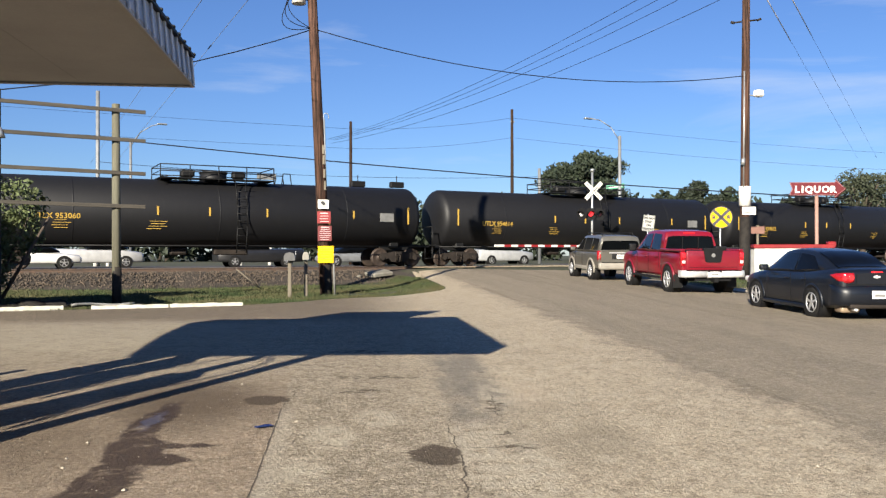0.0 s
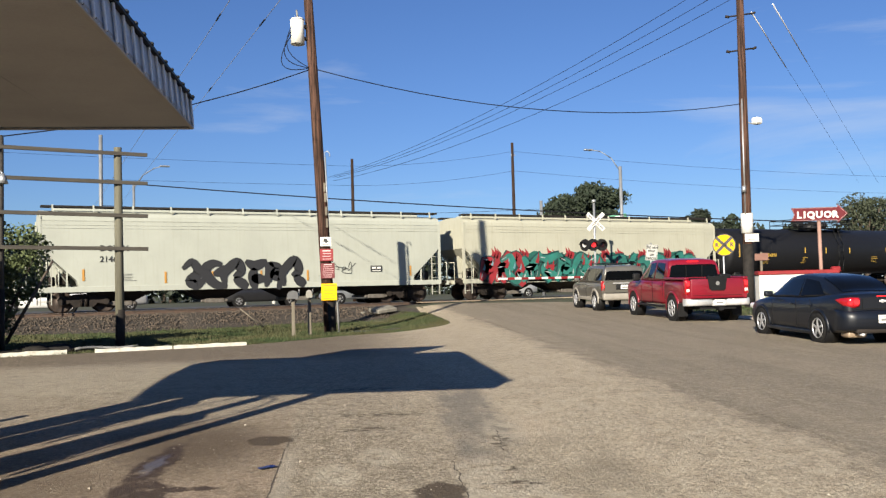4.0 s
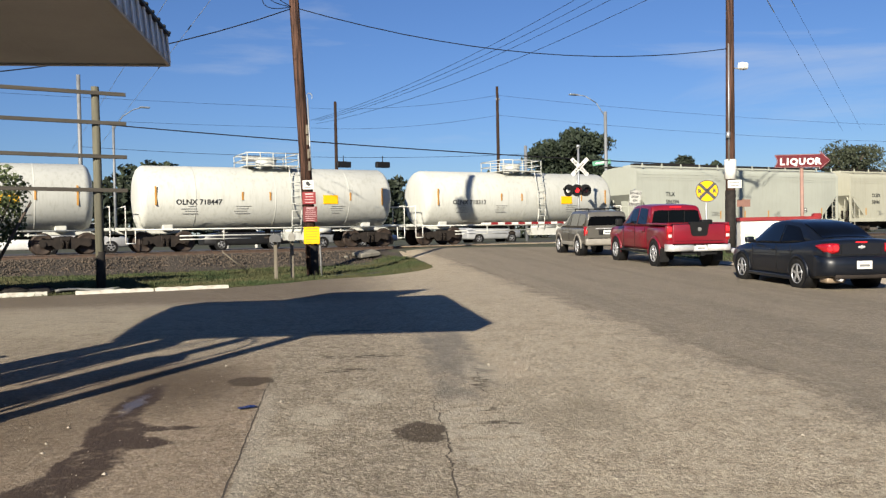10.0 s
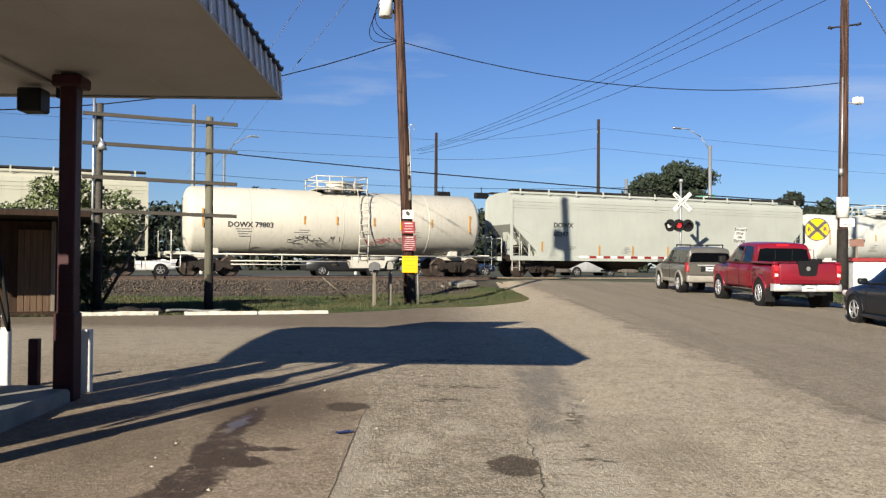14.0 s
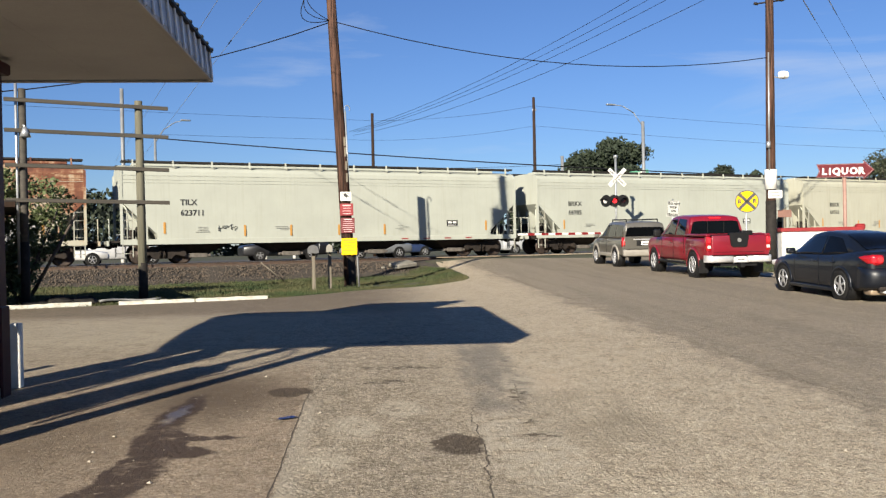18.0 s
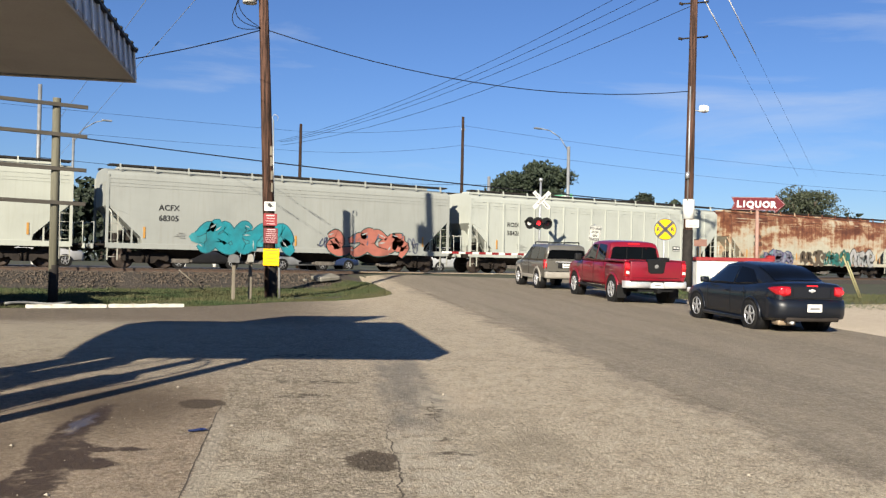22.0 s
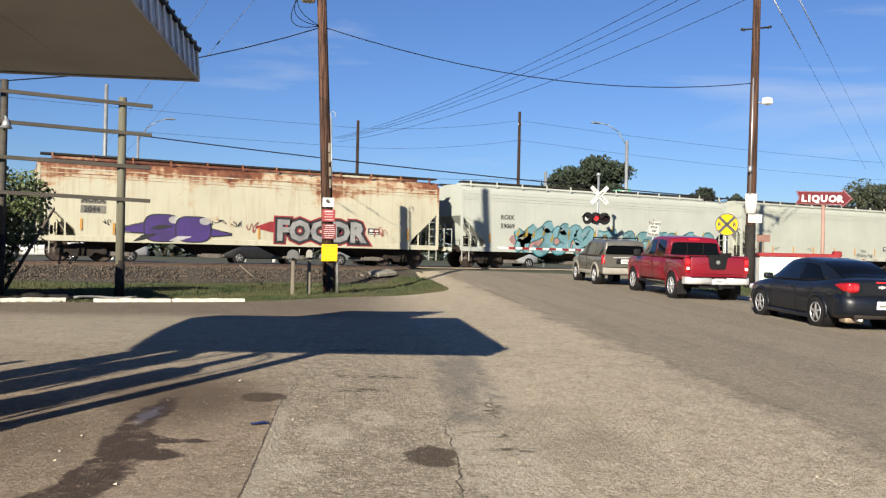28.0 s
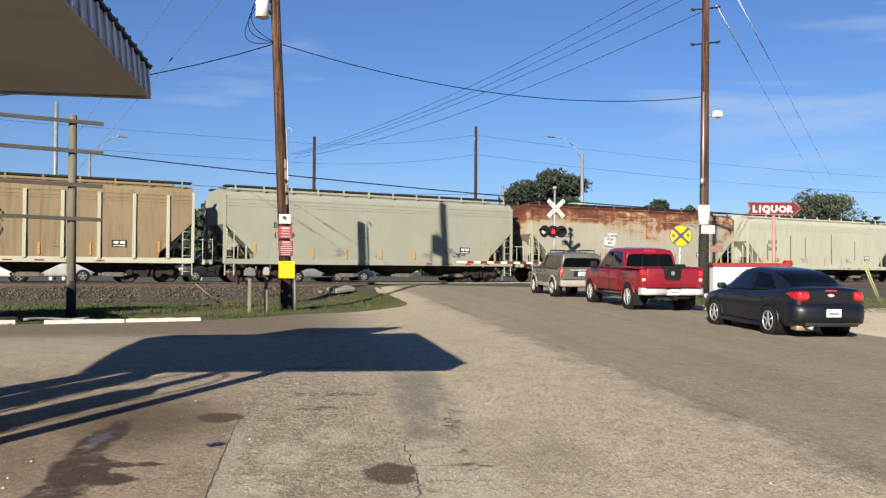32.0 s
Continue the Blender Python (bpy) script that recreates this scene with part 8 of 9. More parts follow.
def build_road_signs():
    b = Vector((26.6, 26.1, 0.5))
    s = thing("warning_sign", "round yellow railway advance warning sign with a black cross", "sign", Matrix.Translation(b))
    yaw = -42
    part("post", rods(((0, 0, -0.2), (0, 0, 3.0), 0.035, None, 8)), M["steel"], s)
    d = part("disc", rods(((0, 0.01, 0), (0, -0.01, 0), 0.455, None, 40)), M["yellow"], s, "yellow disc", pose(0, -0.06, 2.62, 0, 0, yaw))
    bm = bmesh.new()
    for a in (45, -45):
        box(bm, (0, -0.014, 0), (0.84, 0.006, 0.125), 0, pose(0, 0, 0, 0, a, 0))
    part("cross", bm, M["ink"], d)
    for x in (-0.36, 0.22):
        part("lettering", text_mesh("R", 0.24, 0.012), M["ink"], d, "", pose(x, -0.016, -0.075))
    bm = bmesh.new()
    n = 40
    lo = [bm.verts.new((0.455 * math.cos(2 * math.pi * i / n), -0.014, 0.455 * math.sin(2 * math.pi * i / n))) for i in range(n)]
    hi = [bm.verts.new((0.42 * math.cos(2 * math.pi * i / n), -0.014, 0.42 * math.sin(2 * math.pi * i / n))) for i in range(n)]
    for i in range(n):
        bm.faces.new((lo[i], lo[(i + 1) % n], hi[(i + 1) % n], hi[i]))
    part("rim_line", bm, M["ink"], d)
    # do not stop on tracks
    x = thing("regulatory_sign", "small white sign with black words on a leaning post", "sign", pose(29.0, 33.4, 0.75, 0, 3, 0))
    part("post", rods(((0, 0, -0.2), (0, 0, 2.9), 0.03, None, 8)), M["steel"], x)
    bd = part("board", boxes(((0, 0, 0), (0.61, 0.012, 0.80), 0.004)), mat("dull_sign_white", (0.46, 0.46, 0.42), (0.38, 0.38, 0.35), 4, 0.7), x, "", pose(0, -0.05, 2.42, 0, 5, -62))
    for i, wd in enumerate(("DO NOT", "STOP", "ON", "TRACKS")):
        part("lettering", text_mesh(wd, 0.150, 0.009), M["ink"], bd, "", pose(-0.046 * len(wd), -0.012, 0.2 - 0.18 * i))
    part("border", boxes(((0, -0.008, 0.37), (0.55, 0.006, 0.014)), ((0, -0.008, -0.37), (0.55, 0.006, 0.014)), ((-0.275, -0.008, 0), (0.014, 0.006, 0.74)), ((0.275, -0.008, 0), (0.014, 0.006, 0.74))), M["ink"], bd)
    # liquor arrow sign
    q = Vector((33.0, 26.55, 0.5))
    s = thing("arrow_sign", "red arrow-shaped sign with white letters on a faded pink post", "sign", pose(q.x, q.y, q.z, 0, 0, -58))
    part("post", rods(((0, 0, -0.3), (0, 0, 3.75), 0.085, 0.08, 10)), mat("faded_pink_paint", (0.36, 0.21, 0.165), (0.29, 0.175, 0.14), 5, 0.7), s, "faded pink post")
    bm = bmesh.new()
    pr = [(-1.15, -0.30), (0.80, -0.30), (0.80, -0.42), (1.22, 0.0), (0.80, 0.42), (0.80, 0.30), (-1.15, 0.30), (-1.02, 0.0)]
    loft(bm, [[(a, y, b) for a, b in pr] for y in (-0.1, 0.1)], sm=False)
    bdm = part("arrow", bm, mat("sign_crimson", (0.13, 0.007, 0.014), (0.10, 0.006, 0.011), 4, 0.85), s, "faded red arrow board", pose(0.0, -0.02, 4.05, 0, 2, 0))
    for i, ch in enumerate("LIQUOR"):
        part("lettering", text_mesh(ch, 0.41, 0.018), M["white"], bdm, "white letter", pose((-0.88, -0.60, -0.45, -0.08, 0.25, 0.60)[i] - 0.02, -0.112, -0.165))
    bm = bmesh.new()
    for i in range(len(pr)):
        a, c = pr[i], pr[(i + 1) % len(pr)]
        rod(bm, (a[0] * 0.97, -0.105, a[1] * 0.93), (c[0] * 0.97, -0.105, c[1] * 0.93), 0.008, None, 6)
    part("border", bm, mat("faded_border", (0.50, 0.36, 0.34), None, 5, 0.6), bdm)
    # white box with red lid line behind the cars, and leaning boards
    t = thing("ice_chest", "white-sided trailer box with a red top edge and pointed end", "trailer", pose(29.6, 25.2, 0.45, 0, 0, -30))
    part("box", boxes(((0, 0, 0.75), (3.2, 1.2, 1.3), 0.03)), M["white"], t)
    part("lid", boxes(((0, 0, 1.47), (3.3, 1.3, 0.16), 0.02), ((1.75, 0, 1.55), (0.35, 0.3, 0.25), 0.05)), M["red"], t)
    for sx in (-1, 1):
        part("wheel", wheel_tyre(0.3, 0.18, 18), M["rubber"], t, m=pose(sx * 0.5, -0.62, 0.26))
    k = thing("board", "brown sign board on a short post", "sign", pose(28.2, 25.6, 0.5, 0, 0, -30))
    part("post", boxes(((0, 0, 1.1), (0.08, 0.08, 2.4))), M["post"], k)
    part("panel", boxes(((0, -0.06, 2.1), (0.55, 0.02, 0.3), 0.004)), mat("faded_salmon", (0.23, 0.115, 0.085), None, 4, 0.7), k)
    x = thing("scrap_sheet", "pale green sheet leaning beside the pole", "panel", pose(26.2, 23.4, 0.5, -14, 0, -35))
    part("sheet", boxes(((0, 0, 0.42), (0.42, 0.03, 0.9), 0.004)), mat("pale_green_sheet", (0.48, 0.55, 0.42), None, 4, 0.6), x)


def build_shed():
    s = thing("shed", "small pale corrugated metal shed with a flat roof", "shed", pose(47.17, 26.03, 0.6, 0, 0, -61))
    n = 40
    bm = bmesh.new()
    for wall in range(2):
        pts = []
        for i in range(n + 1):
            x = 5.5 * i / n
            d = 0.03 if i % 2 else 0
            pts.append((x, -d) if wall == 0 else (-d, x))
        lo = [bm.verts.new((a, b, 0)) for a, b in pts]
        hi = [bm.verts.new((a, b, 2.15)) for a, b in pts]
        for i in range(n):
            bm.faces.new((lo[i], lo[i + 1], hi[i + 1], hi[i]))
    part("wall", bm, M["shedmetal"], s, "pale corrugated sheet")
    part("rear_wall", boxes(((2.75, 5.5, 1.07), (5.5, 0.05, 2.14)), ((5.5, 2.75, 1.07), (0.05, 5.5, 2.14))), M["shedmetal"], s)
    part("roof", boxes(((2.6, 2.6, 2.24), (6.4, 6.4, 0.12), 0.01)), M["shedmetal"], s)
    part("door", boxes(((4.9, -0.05, 0.95), (0.8, 0.05, 1.9), 0.005)), mat("dark_red_door", (0.20, 0.04, 0.03), None, 3, 0.6), s, "dark red door")
    part("step_rail", rods(((3.6, -0.9, 0), (3.6, -0.9, 0.9), 0.04), ((4.8, -0.9, 0), (4.8, -0.9, 0.9), 0.04), ((3.6, -0.9, 0.9), (4.8, -0.9, 0.9), 0.04)), M["brownwood"], s)
    c = thing("traffic_cone", "small orange and white traffic cone", "cone", pose(32.08, 18.77, 0.39))
    part("cone", rods(((0, 0, 0.03), (0, 0, 0.48), 0.12, 0.03, 14)), mat("cone_orange", (0.85, 0.16, 0.03), None, 4, 0.5), c)
    part("collar", rods(((0, 0, 0.28), (0, 0, 0.38), 0.075, 0.055, 14)), M["white"], c)
    part("base", boxes(((0, 0, 0.02), (0.3, 0.3, 0.04), 0.01)), M["black"], c)
    pz = thing("concrete_post", "pale square concrete base with a thin pipe", "post", pose(32.97, 18.63, 0.39))
    part("block", boxes(((0, 0, 0.32), (0.30, 0.30, 0.66), 0.03)), M["concrete"], pz)
    part("pipe", rods(((0, 0, 0.8), (0, 0, 2.9), 0.04, None, 8)), M["grey"], pz)
    sw = thing("goose_ornament", "white garden goose ornament", "ornament", pose(34.25, 18.17, 0.38, 0, 0, 118))
    bm = bmesh.new()
    loft(bm, [[(x, r * math.cos(a) * 0.8, z + r * math.sin(a)) for a in [2 * math.pi * i / 10 for i in range(10)]] for x, z, r in ((-0.36, 0.24, 0.02), (-0.22, 0.2, 0.11), (0, 0.18, 0.16), (0.18, 0.2, 0.12), (0.26, 0.32, 0.05), (0.22, 0.5, 0.04), (0.30, 0.56, 0.045), (0.42, 0.52, 0.01))])
    put("goose_body", bm, M["white"], sw)
    bm = bmesh.new()
    tube(bm, [Vector((0.20 + 0.09 * math.sin(2.6 * u), 0, 0.24 + 0.40 * u)) for u in [i / 8 for i in range(9)]], 0.04, 8)
    rod(bm, (0.24, 0, 0.63), (0.36, 0, 0.60), 0.055, 0.03, 8)
    part("neck", bm, M["white"], sw)
    part("beak", rods(((0.36, 0, 0.60), (0.44, 0, 0.58), 0.025, 0.008, 6)), M["orange"], sw)
    gp = thing("leaning_stake", "yellowish leaning guy marker stake", "stake", pose(32.6, 21.6, 0.45))
    part("stake", rods(((0.35, -0.2, 0), (-0.25, 0.15, 1.7), 0.035, None, 8), ((0.42, -0.24, 0), (-0.1, 0.06, 1.5), 0.03, None, 8)), mat("pale_yellow_plastic", (0.34, 0.31, 0.16), None, 4, 0.6), gp)


def build_hut():
    """Boarded hut whose porch roof reaches far out over its doors."""
    h = thing("wooden_hut", "low brown boarded hut under a deep porch roof", "hut", pose(-5.0, 22.24, 0.27))
    part("wall", boxes(((2.05, 2.1, 1.15), (4.1, 2.4, 2.3), 0.01)), M["darkboard"], h, "dark brown boards")
    part("roof", boxes(((2.35, 0.65, 2.38), (5.1, 5.5, 0.09), 0.01)), M["tar"], h, "flat tarred roof")
    part("fascia_board", boxes(((2.35, -2.08, 2.34), (5.1, 0.05, 0.12), 0.01)), M["darkboard"], h)
    for x in (3.32, 2.0):
        d = part("door", boxes(((x + 0.38, 0.87, 1.05), (0.84, 0.05, 2.1), 0.006)), M["brownwood"], h, "brown boarded door")
        for k in range(6):
            part("board", boxes(((x + 0.03 + 0.14 * k, 0.838, 1.05), (0.128, 0.018, 2.06), 0.004)), M["brownwood"], d)
    for x in (0.2, 4.06):
        part("post", boxes(((x, 0.84, 1.15), (0.09, 0.09, 2.3), 0.006)), M["post"], h)
    part("step", boxes(((3.6, 0.6, 0.05), (1.2, 0.4, 0.1), 0.01)), M["darkboard"], h)



build_canopy()
build_frame_sign()
build_kerbs()
build_mail()
build_crossing_signal()
build_road_signs()
build_shed()
build_hut()

# ---- plants and distance ----


def leaf_cloud(name, lobes, n, size, material, seed, parent, flat=0.6):
    """Many small leaf cards gathered in uneven lobes."""
    rnd = np.random.RandomState(seed)
    verts, faces = [], []
    vol = np.array([l[3] * l[4] * l[5] for l in lobes])
    cnt = (n * vol ** 0.67 / (vol ** 0.67).sum()).astype(int) + 4
    for (cx, cy, cz, rx, ry, rz), m in zip(lobes, cnt):
        d = rnd.normal(size=(m, 3))
        d /= np.linalg.norm(d, axis=1)[:, None]
        r = rnd.uniform(0.35, 1.0, m) ** 0.5
        r *= 1 + 0.28 * np.array([noise.noise(Vector((v[0] * 2.2 + cx, v[1] * 2.2 + cy, v[2] * 2.2))) for v in d])
        p = d * r[:, None] * np.array((rx, ry, rz)) + np.array((cx, cy, cz))
        for q in p:
            a, b = rnd.normal(size=3), rnd.normal(size=3)
            a /= np.linalg.norm(a)
            b -= a * (a @ b)
            b /= np.linalg.norm(b)
            s = size * rnd.uniform(0.5, 1.25)
            k = len(verts)
            verts += [tuple(q - a * s), tuple(q + b * s * flat), tuple(q + a * s), tuple(q - b * s * flat)]
            faces.append((k, k + 1, k + 2, k + 3))
    me = bpy.data.meshes.new(name)
    me.from_pydata(verts, [], faces)
    return part(name, me, material, parent)


def tree(label, base, hgt, crown, n, size, material, seed, group="distant trees", layer=0.8):
    t = thing("tree", label, "tree", Matrix.Translation(base), group)
    rnd = random.Random(seed)
    bm = bmesh.new()
    rod(bm, (0, 0, -0.3), (0.2, 0, hgt * 0.5), hgt * 0.035, hgt * 0.02, 9)
    lobes = []
    for i in range(crown[4]):
        a = rnd.uniform(0, 2 * math.pi)
        k = rnd.uniform(0.15, 1.0)
        zz = crown[2] + rnd.uniform(-1, 1) * crown[3] * (1.1 - 0.5 * k)
        x, y = crown[0] * k * math.cos(a), crown[1] * k * math.sin(a)
        s = rnd.uniform(0.28, 0.5)
        lobes.append((x, y, zz, crown[0] * s, crown[1] * s, crown[3] * s * layer))
        rod(bm, (0.15, 0, hgt * rnd.uniform(0.25, 0.48)), (x * 0.85, y * 0.85, zz), hgt * 0.014, hgt * 0.004, 6)
    part("trunk", bm, M["bark"], t)
    leaf_cloud("crown", lobes, n, size, material, seed, t)
    return t


def build_plants():
    tree("broad dark green live oak beyond the track", (72.0, 95.6, 0.8), 15.0, (5.4, 5.4, 9.6, 4.4, 70), 34000, 0.27, M["pine"], 1)
    tree("dark green rounded tree beyond the track", (86.8, 88.7, 0.8), 11.0, (2.6, 2.6, 8.2, 2.9, 30), 11000, 0.22, M["pine"], 2)
    tree("sparse olive-green tree with thin twigs", (97.0, 71.2, 0.8), 12.0, (4.1, 4.1, 7.9, 3.4, 46), 9000, 0.17, M["olive"], 3)
    tree("large spreading dark pine", (88.0, 46.5, 0.7), 11.0, (3.9, 3.9, 7.2, 3.2, 34), 12000, 0.20, M["pine"], 4, layer=0.36)
    tree("dark spreading tree at the edge of the apron", (93.0, 43.0, 0.7), 9.0, (4.6, 4.0, 5.2, 2.6, 30), 12000, 0.20, M["pine"], 5, layer=0.4)
    rnd = random.Random(8)
    for i in range(34):
        a = -62 + i * 5.1
        y = 130 + rnd.uniform(-12, 20)
        hh = rnd.uniform(9.6, 12.6)
        if a > 60:
            y -= (a - 60) * 0.75
        tree("tree in the far tree line", (a + rnd.uniform(-4, 4), y, 0.8), hh, (4.6, 4.0, hh * 0.58, hh * 0.42, 10), 1700, 0.48, M["pine"], 20 + i, "far tree line")
    # undergrowth that closes the tree line
    w = thing("far_undergrowth", "dark green undergrowth below the far tree line", "undergrowth", kind="stuff")
    r3 = random.Random(12)
    lobes = []
    for i in range(80):
        x = -78 + i * 2.6
        y = 122 + r3.uniform(-4, 6) - (max(0, x - 60) * 0.75)
        hh = r3.uniform(4.3, 5.6)
        lobes.append((x, y, 0.8 + hh * 0.8, 2.6, 1.6, hh))
    leaf_cloud("foliage", lobes, 26000, 0.55, M["pine"], 77, w)
    # bush beside the frame
    b = thing("bush", "leafy green shrub growing beside the post frame", "bush", pose(-0.1, 25.6, 0.27))
    bm = bmesh.new()
    r2 = random.Random(4)
    for i in range(9):
        rod(bm, (0, 0, 0), (r2.uniform(-1.4, 1.3), r2.uniform(-0.6, 0.6), r2.uniform(1.6, 3.0)), 0.035, 0.012, 6)
    part("stems", bm, M["bark"], b)
    part("dead_branch", rods(((0.3, -0.6, 0.2), (1.42, -0.6, 2.33), 0.05, 0.03, 8)), M["bark"], b, "leaning bare dead branch")
    leaf_cloud("foliage", [(-0.9, 0, 2.5, 1.1, 0.9, 0.8), (0.5, 0, 2.7, 0.9, 0.7, 0.7), (-0.4, 0.1, 3.2, 0.8, 0.6, 0.45), (0.7, 0, 1.9, 0.6, 0.6, 0.7), (-2.0, 0, 2.2, 0.9, 0.7, 0.7), (-0.6, 0, 1.5, 0.9, 0.7, 0.9), (-1.2, 0, 3.3, 0.4, 0.4, 0.35), (-0.5, 0, 0.6, 0.8, 0.6, 0.6), (0.1, 0, 1.0, 0.5, 0.5, 0.8), (-1.3, 0.2, 0.8, 0.7, 0.6, 0.8)], 15000, 0.060, mat("shrub_leaf", (0.072, 0.105, 0.032), (0.13, 0.155, 0.06), 1.2, 0.7, fine=9, spread=0.25), 6, b)


def build_distance():
    # poles beyond the train
    for nm, x, y, z0, z1, r0, mt, lb in (("far_pole", 25.9, 65.5, 0.8, 12.5, 0.16, "darkboard", "thin dark wooden pole beyond the train"), ("far_pole", 37.3, 59.0, 0.8, 13.4, 0.16, "darkboard", "thin dark wooden pole with a small crossarm beyond the train")):
        p = thing(nm, lb, "utility pole", pose(x, y, z0), "far poles")
        part("shaft", rods(((0, 0, 0), (0, 0, z1 - z0), r0, r0 * 0.7, 10)), M[mt], p)
        if x > 30:
            part("insulator", boxes(((0.05, 0, z1 - z0 - 1.0), (0.34, 0.1, 0.14), 0.02)), M["steel"], p)
    for x, y, z1, arm in ((6.6, 64.9, 13.2, 0), (10.1, 74.4, 11.0, 1), (44.9, 54.8, 11.2, -1), (40.9, 60.4, 8.9, 0)):
        p = thing("street_lamp" if arm else "steel_pole", "tall galvanised steel pole" + (" with a curved lamp arm" if arm else " beyond the train"), "street lamp" if arm else "pole", pose(x, y, 0.8), "steel poles")
        part("shaft", rods(((0, 0, 0), (0, 0, z1 - 0.8), 0.15 if arm != 1 else 0.12, 0.13 if arm != 1 else 0.1, 12)), mat("dull_pole_steel", (0.25, 0.26, 0.27), (0.19, 0.20, 0.21), 3, 0.6, 0.3), p)
        if arm:
            bm = bmesh.new()
            pts = [(0, 0, z1 - 1.2), (0.7 * arm, -0.25 * arm, z1 - 0.1), (1.5 * arm, -0.6 * arm, z1 + 0.45), (2.1 * arm, -1.0 * arm, z1 + 0.6)]
            for a, b in zip(pts, pts[1:]):
                rod(bm, a, b, 0.04, None, 6)
            ar = part("lamp_arm", bm, MATS["dull_pole_steel"], p)
            part("lamp_head", boxes(((2.3 * arm, -1.1 * arm, z1 + 0.6), (0.8, 0.3, 0.12), 0.04)), M["steel"], ar)
    # highway beyond the track with its guard rail
    bm = bmesh.new()
    xs = [-300, -100, 0, 40, 100, 400]
    for y0, y1, z in ((50, 62, 0.86),):
        lo = [bm.verts.new((x, y0, z)) for x in xs]
        hi = [bm.verts.new((x, y1, z)) for x in xs]
        for i in range(len(xs) - 1):
            bm.faces.new((lo[i], lo[i + 1], hi[i + 1], hi[i]))
    tagged(put("road_far", bm, M["farasphalt"]), "grey asphalt road running beyond the track", "road", kind="structure")
    for x in (6.3, 7.1, -2.6, 16.3, 18.5):
        g = thing("far_bollard", "white steel bollard beside the far road", "bollard", pose(x, 63.2, 0.82), "far bollards")
        part("shaft", rods(((0, 0, -0.1), (0, 0, 1.35), 0.15, 0.15, 12), ((0, 0, 1.35), (0, 0, 1.42), 0.15, 0.07, 12)), M["white"], g)
    cars = [("sedan", 2.0, 51.5, 0, "parked white sedan beyond the track", (0.85, 0.84, 0.82), 4.7, 1.42), ("pickup_truck", 5.4, 55.0, 0, "parked silver pickup beyond the track", (0.50, 0.50, 0.50), 5.4, 1.75), ("pickup_truck", 15.2, 54.5, 180, "parked black pickup beyond the track", (0.02, 0.02, 0.022), 5.6, 1.8), ("sedan", 20.6, 52.0, 180, "parked grey car beyond the track", (0.22, 0.23, 0.24), 4.5, 1.4), ("sedan", 24.2, 56.0, 0, "parked dark blue car beyond the track", (0.03, 0.05, 0.12), 4.5, 1.42), ("suv", 33.5, 54.5, 0, "parked silver utility vehicle beyond the track", (0.42, 0.43, 0.44), 4.7, 1.75)]
    for kd, x, y, yaw, lb, col, ln, hh in cars:
        fc = far_car(lb, mat("far_paint_" + str(int(x)), col, None, 3, 0.35, 0.1, coat=0.4), ln, hh, kd)
        fc.matrix_basis = pose(x, y, 0.865, 0, 0, yaw)
    # street name sign over the far junction
    s = thing("street_sign", "small green street name sign on an arm", "sign", pose(47.75, 60.3, 7.5, 0, -6, -38))
    part("plate", boxes(((0.9, 0, 0), (1.6, 0.03, 0.4), 0.01)), mat("street_green", (0.02, 0.22, 0.12), None, 3, 0.5), s)
    part("sign_bar", boxes(((0.9, -0.02, 0), (1.1, 0.01, 0.12))), M["white"], s)
    h = thing("signal_span", "span cable with dark traffic signals over the far road", "traffic signal")
    a, b = Vector((6.6, 64.9, 8.2)), Vector((40.9, 60.4, 8.2))
    bm = bmesh.new()
    tube(bm, [a.lerp(b, i / 12) - Vector((0, 0, 0.5 * 4 * (i / 12) * (1 - i / 12))) for i in range(13)], 0.015)
    part("cable", bm, M["wire"], h)
    for x, y in ((25.3, 62.5), (28.4, 62.0)):
        sg = part("signal_head", boxes(((x, y, 7.15), (1.15, 0.4, 0.46), 0.05)), M["black"], h, "dark horizontal traffic signal")
        part("hanger", rods(((x, y, 7.3), (x, y, 7.85), 0.03, None, 6)), M["black"], sg)
    part("sign_back", boxes(((18.3, 63.4, 7.5), (1.5, 0.03, 0.45), 0.01)), M["grey"], h, "plain grey back of a sign")


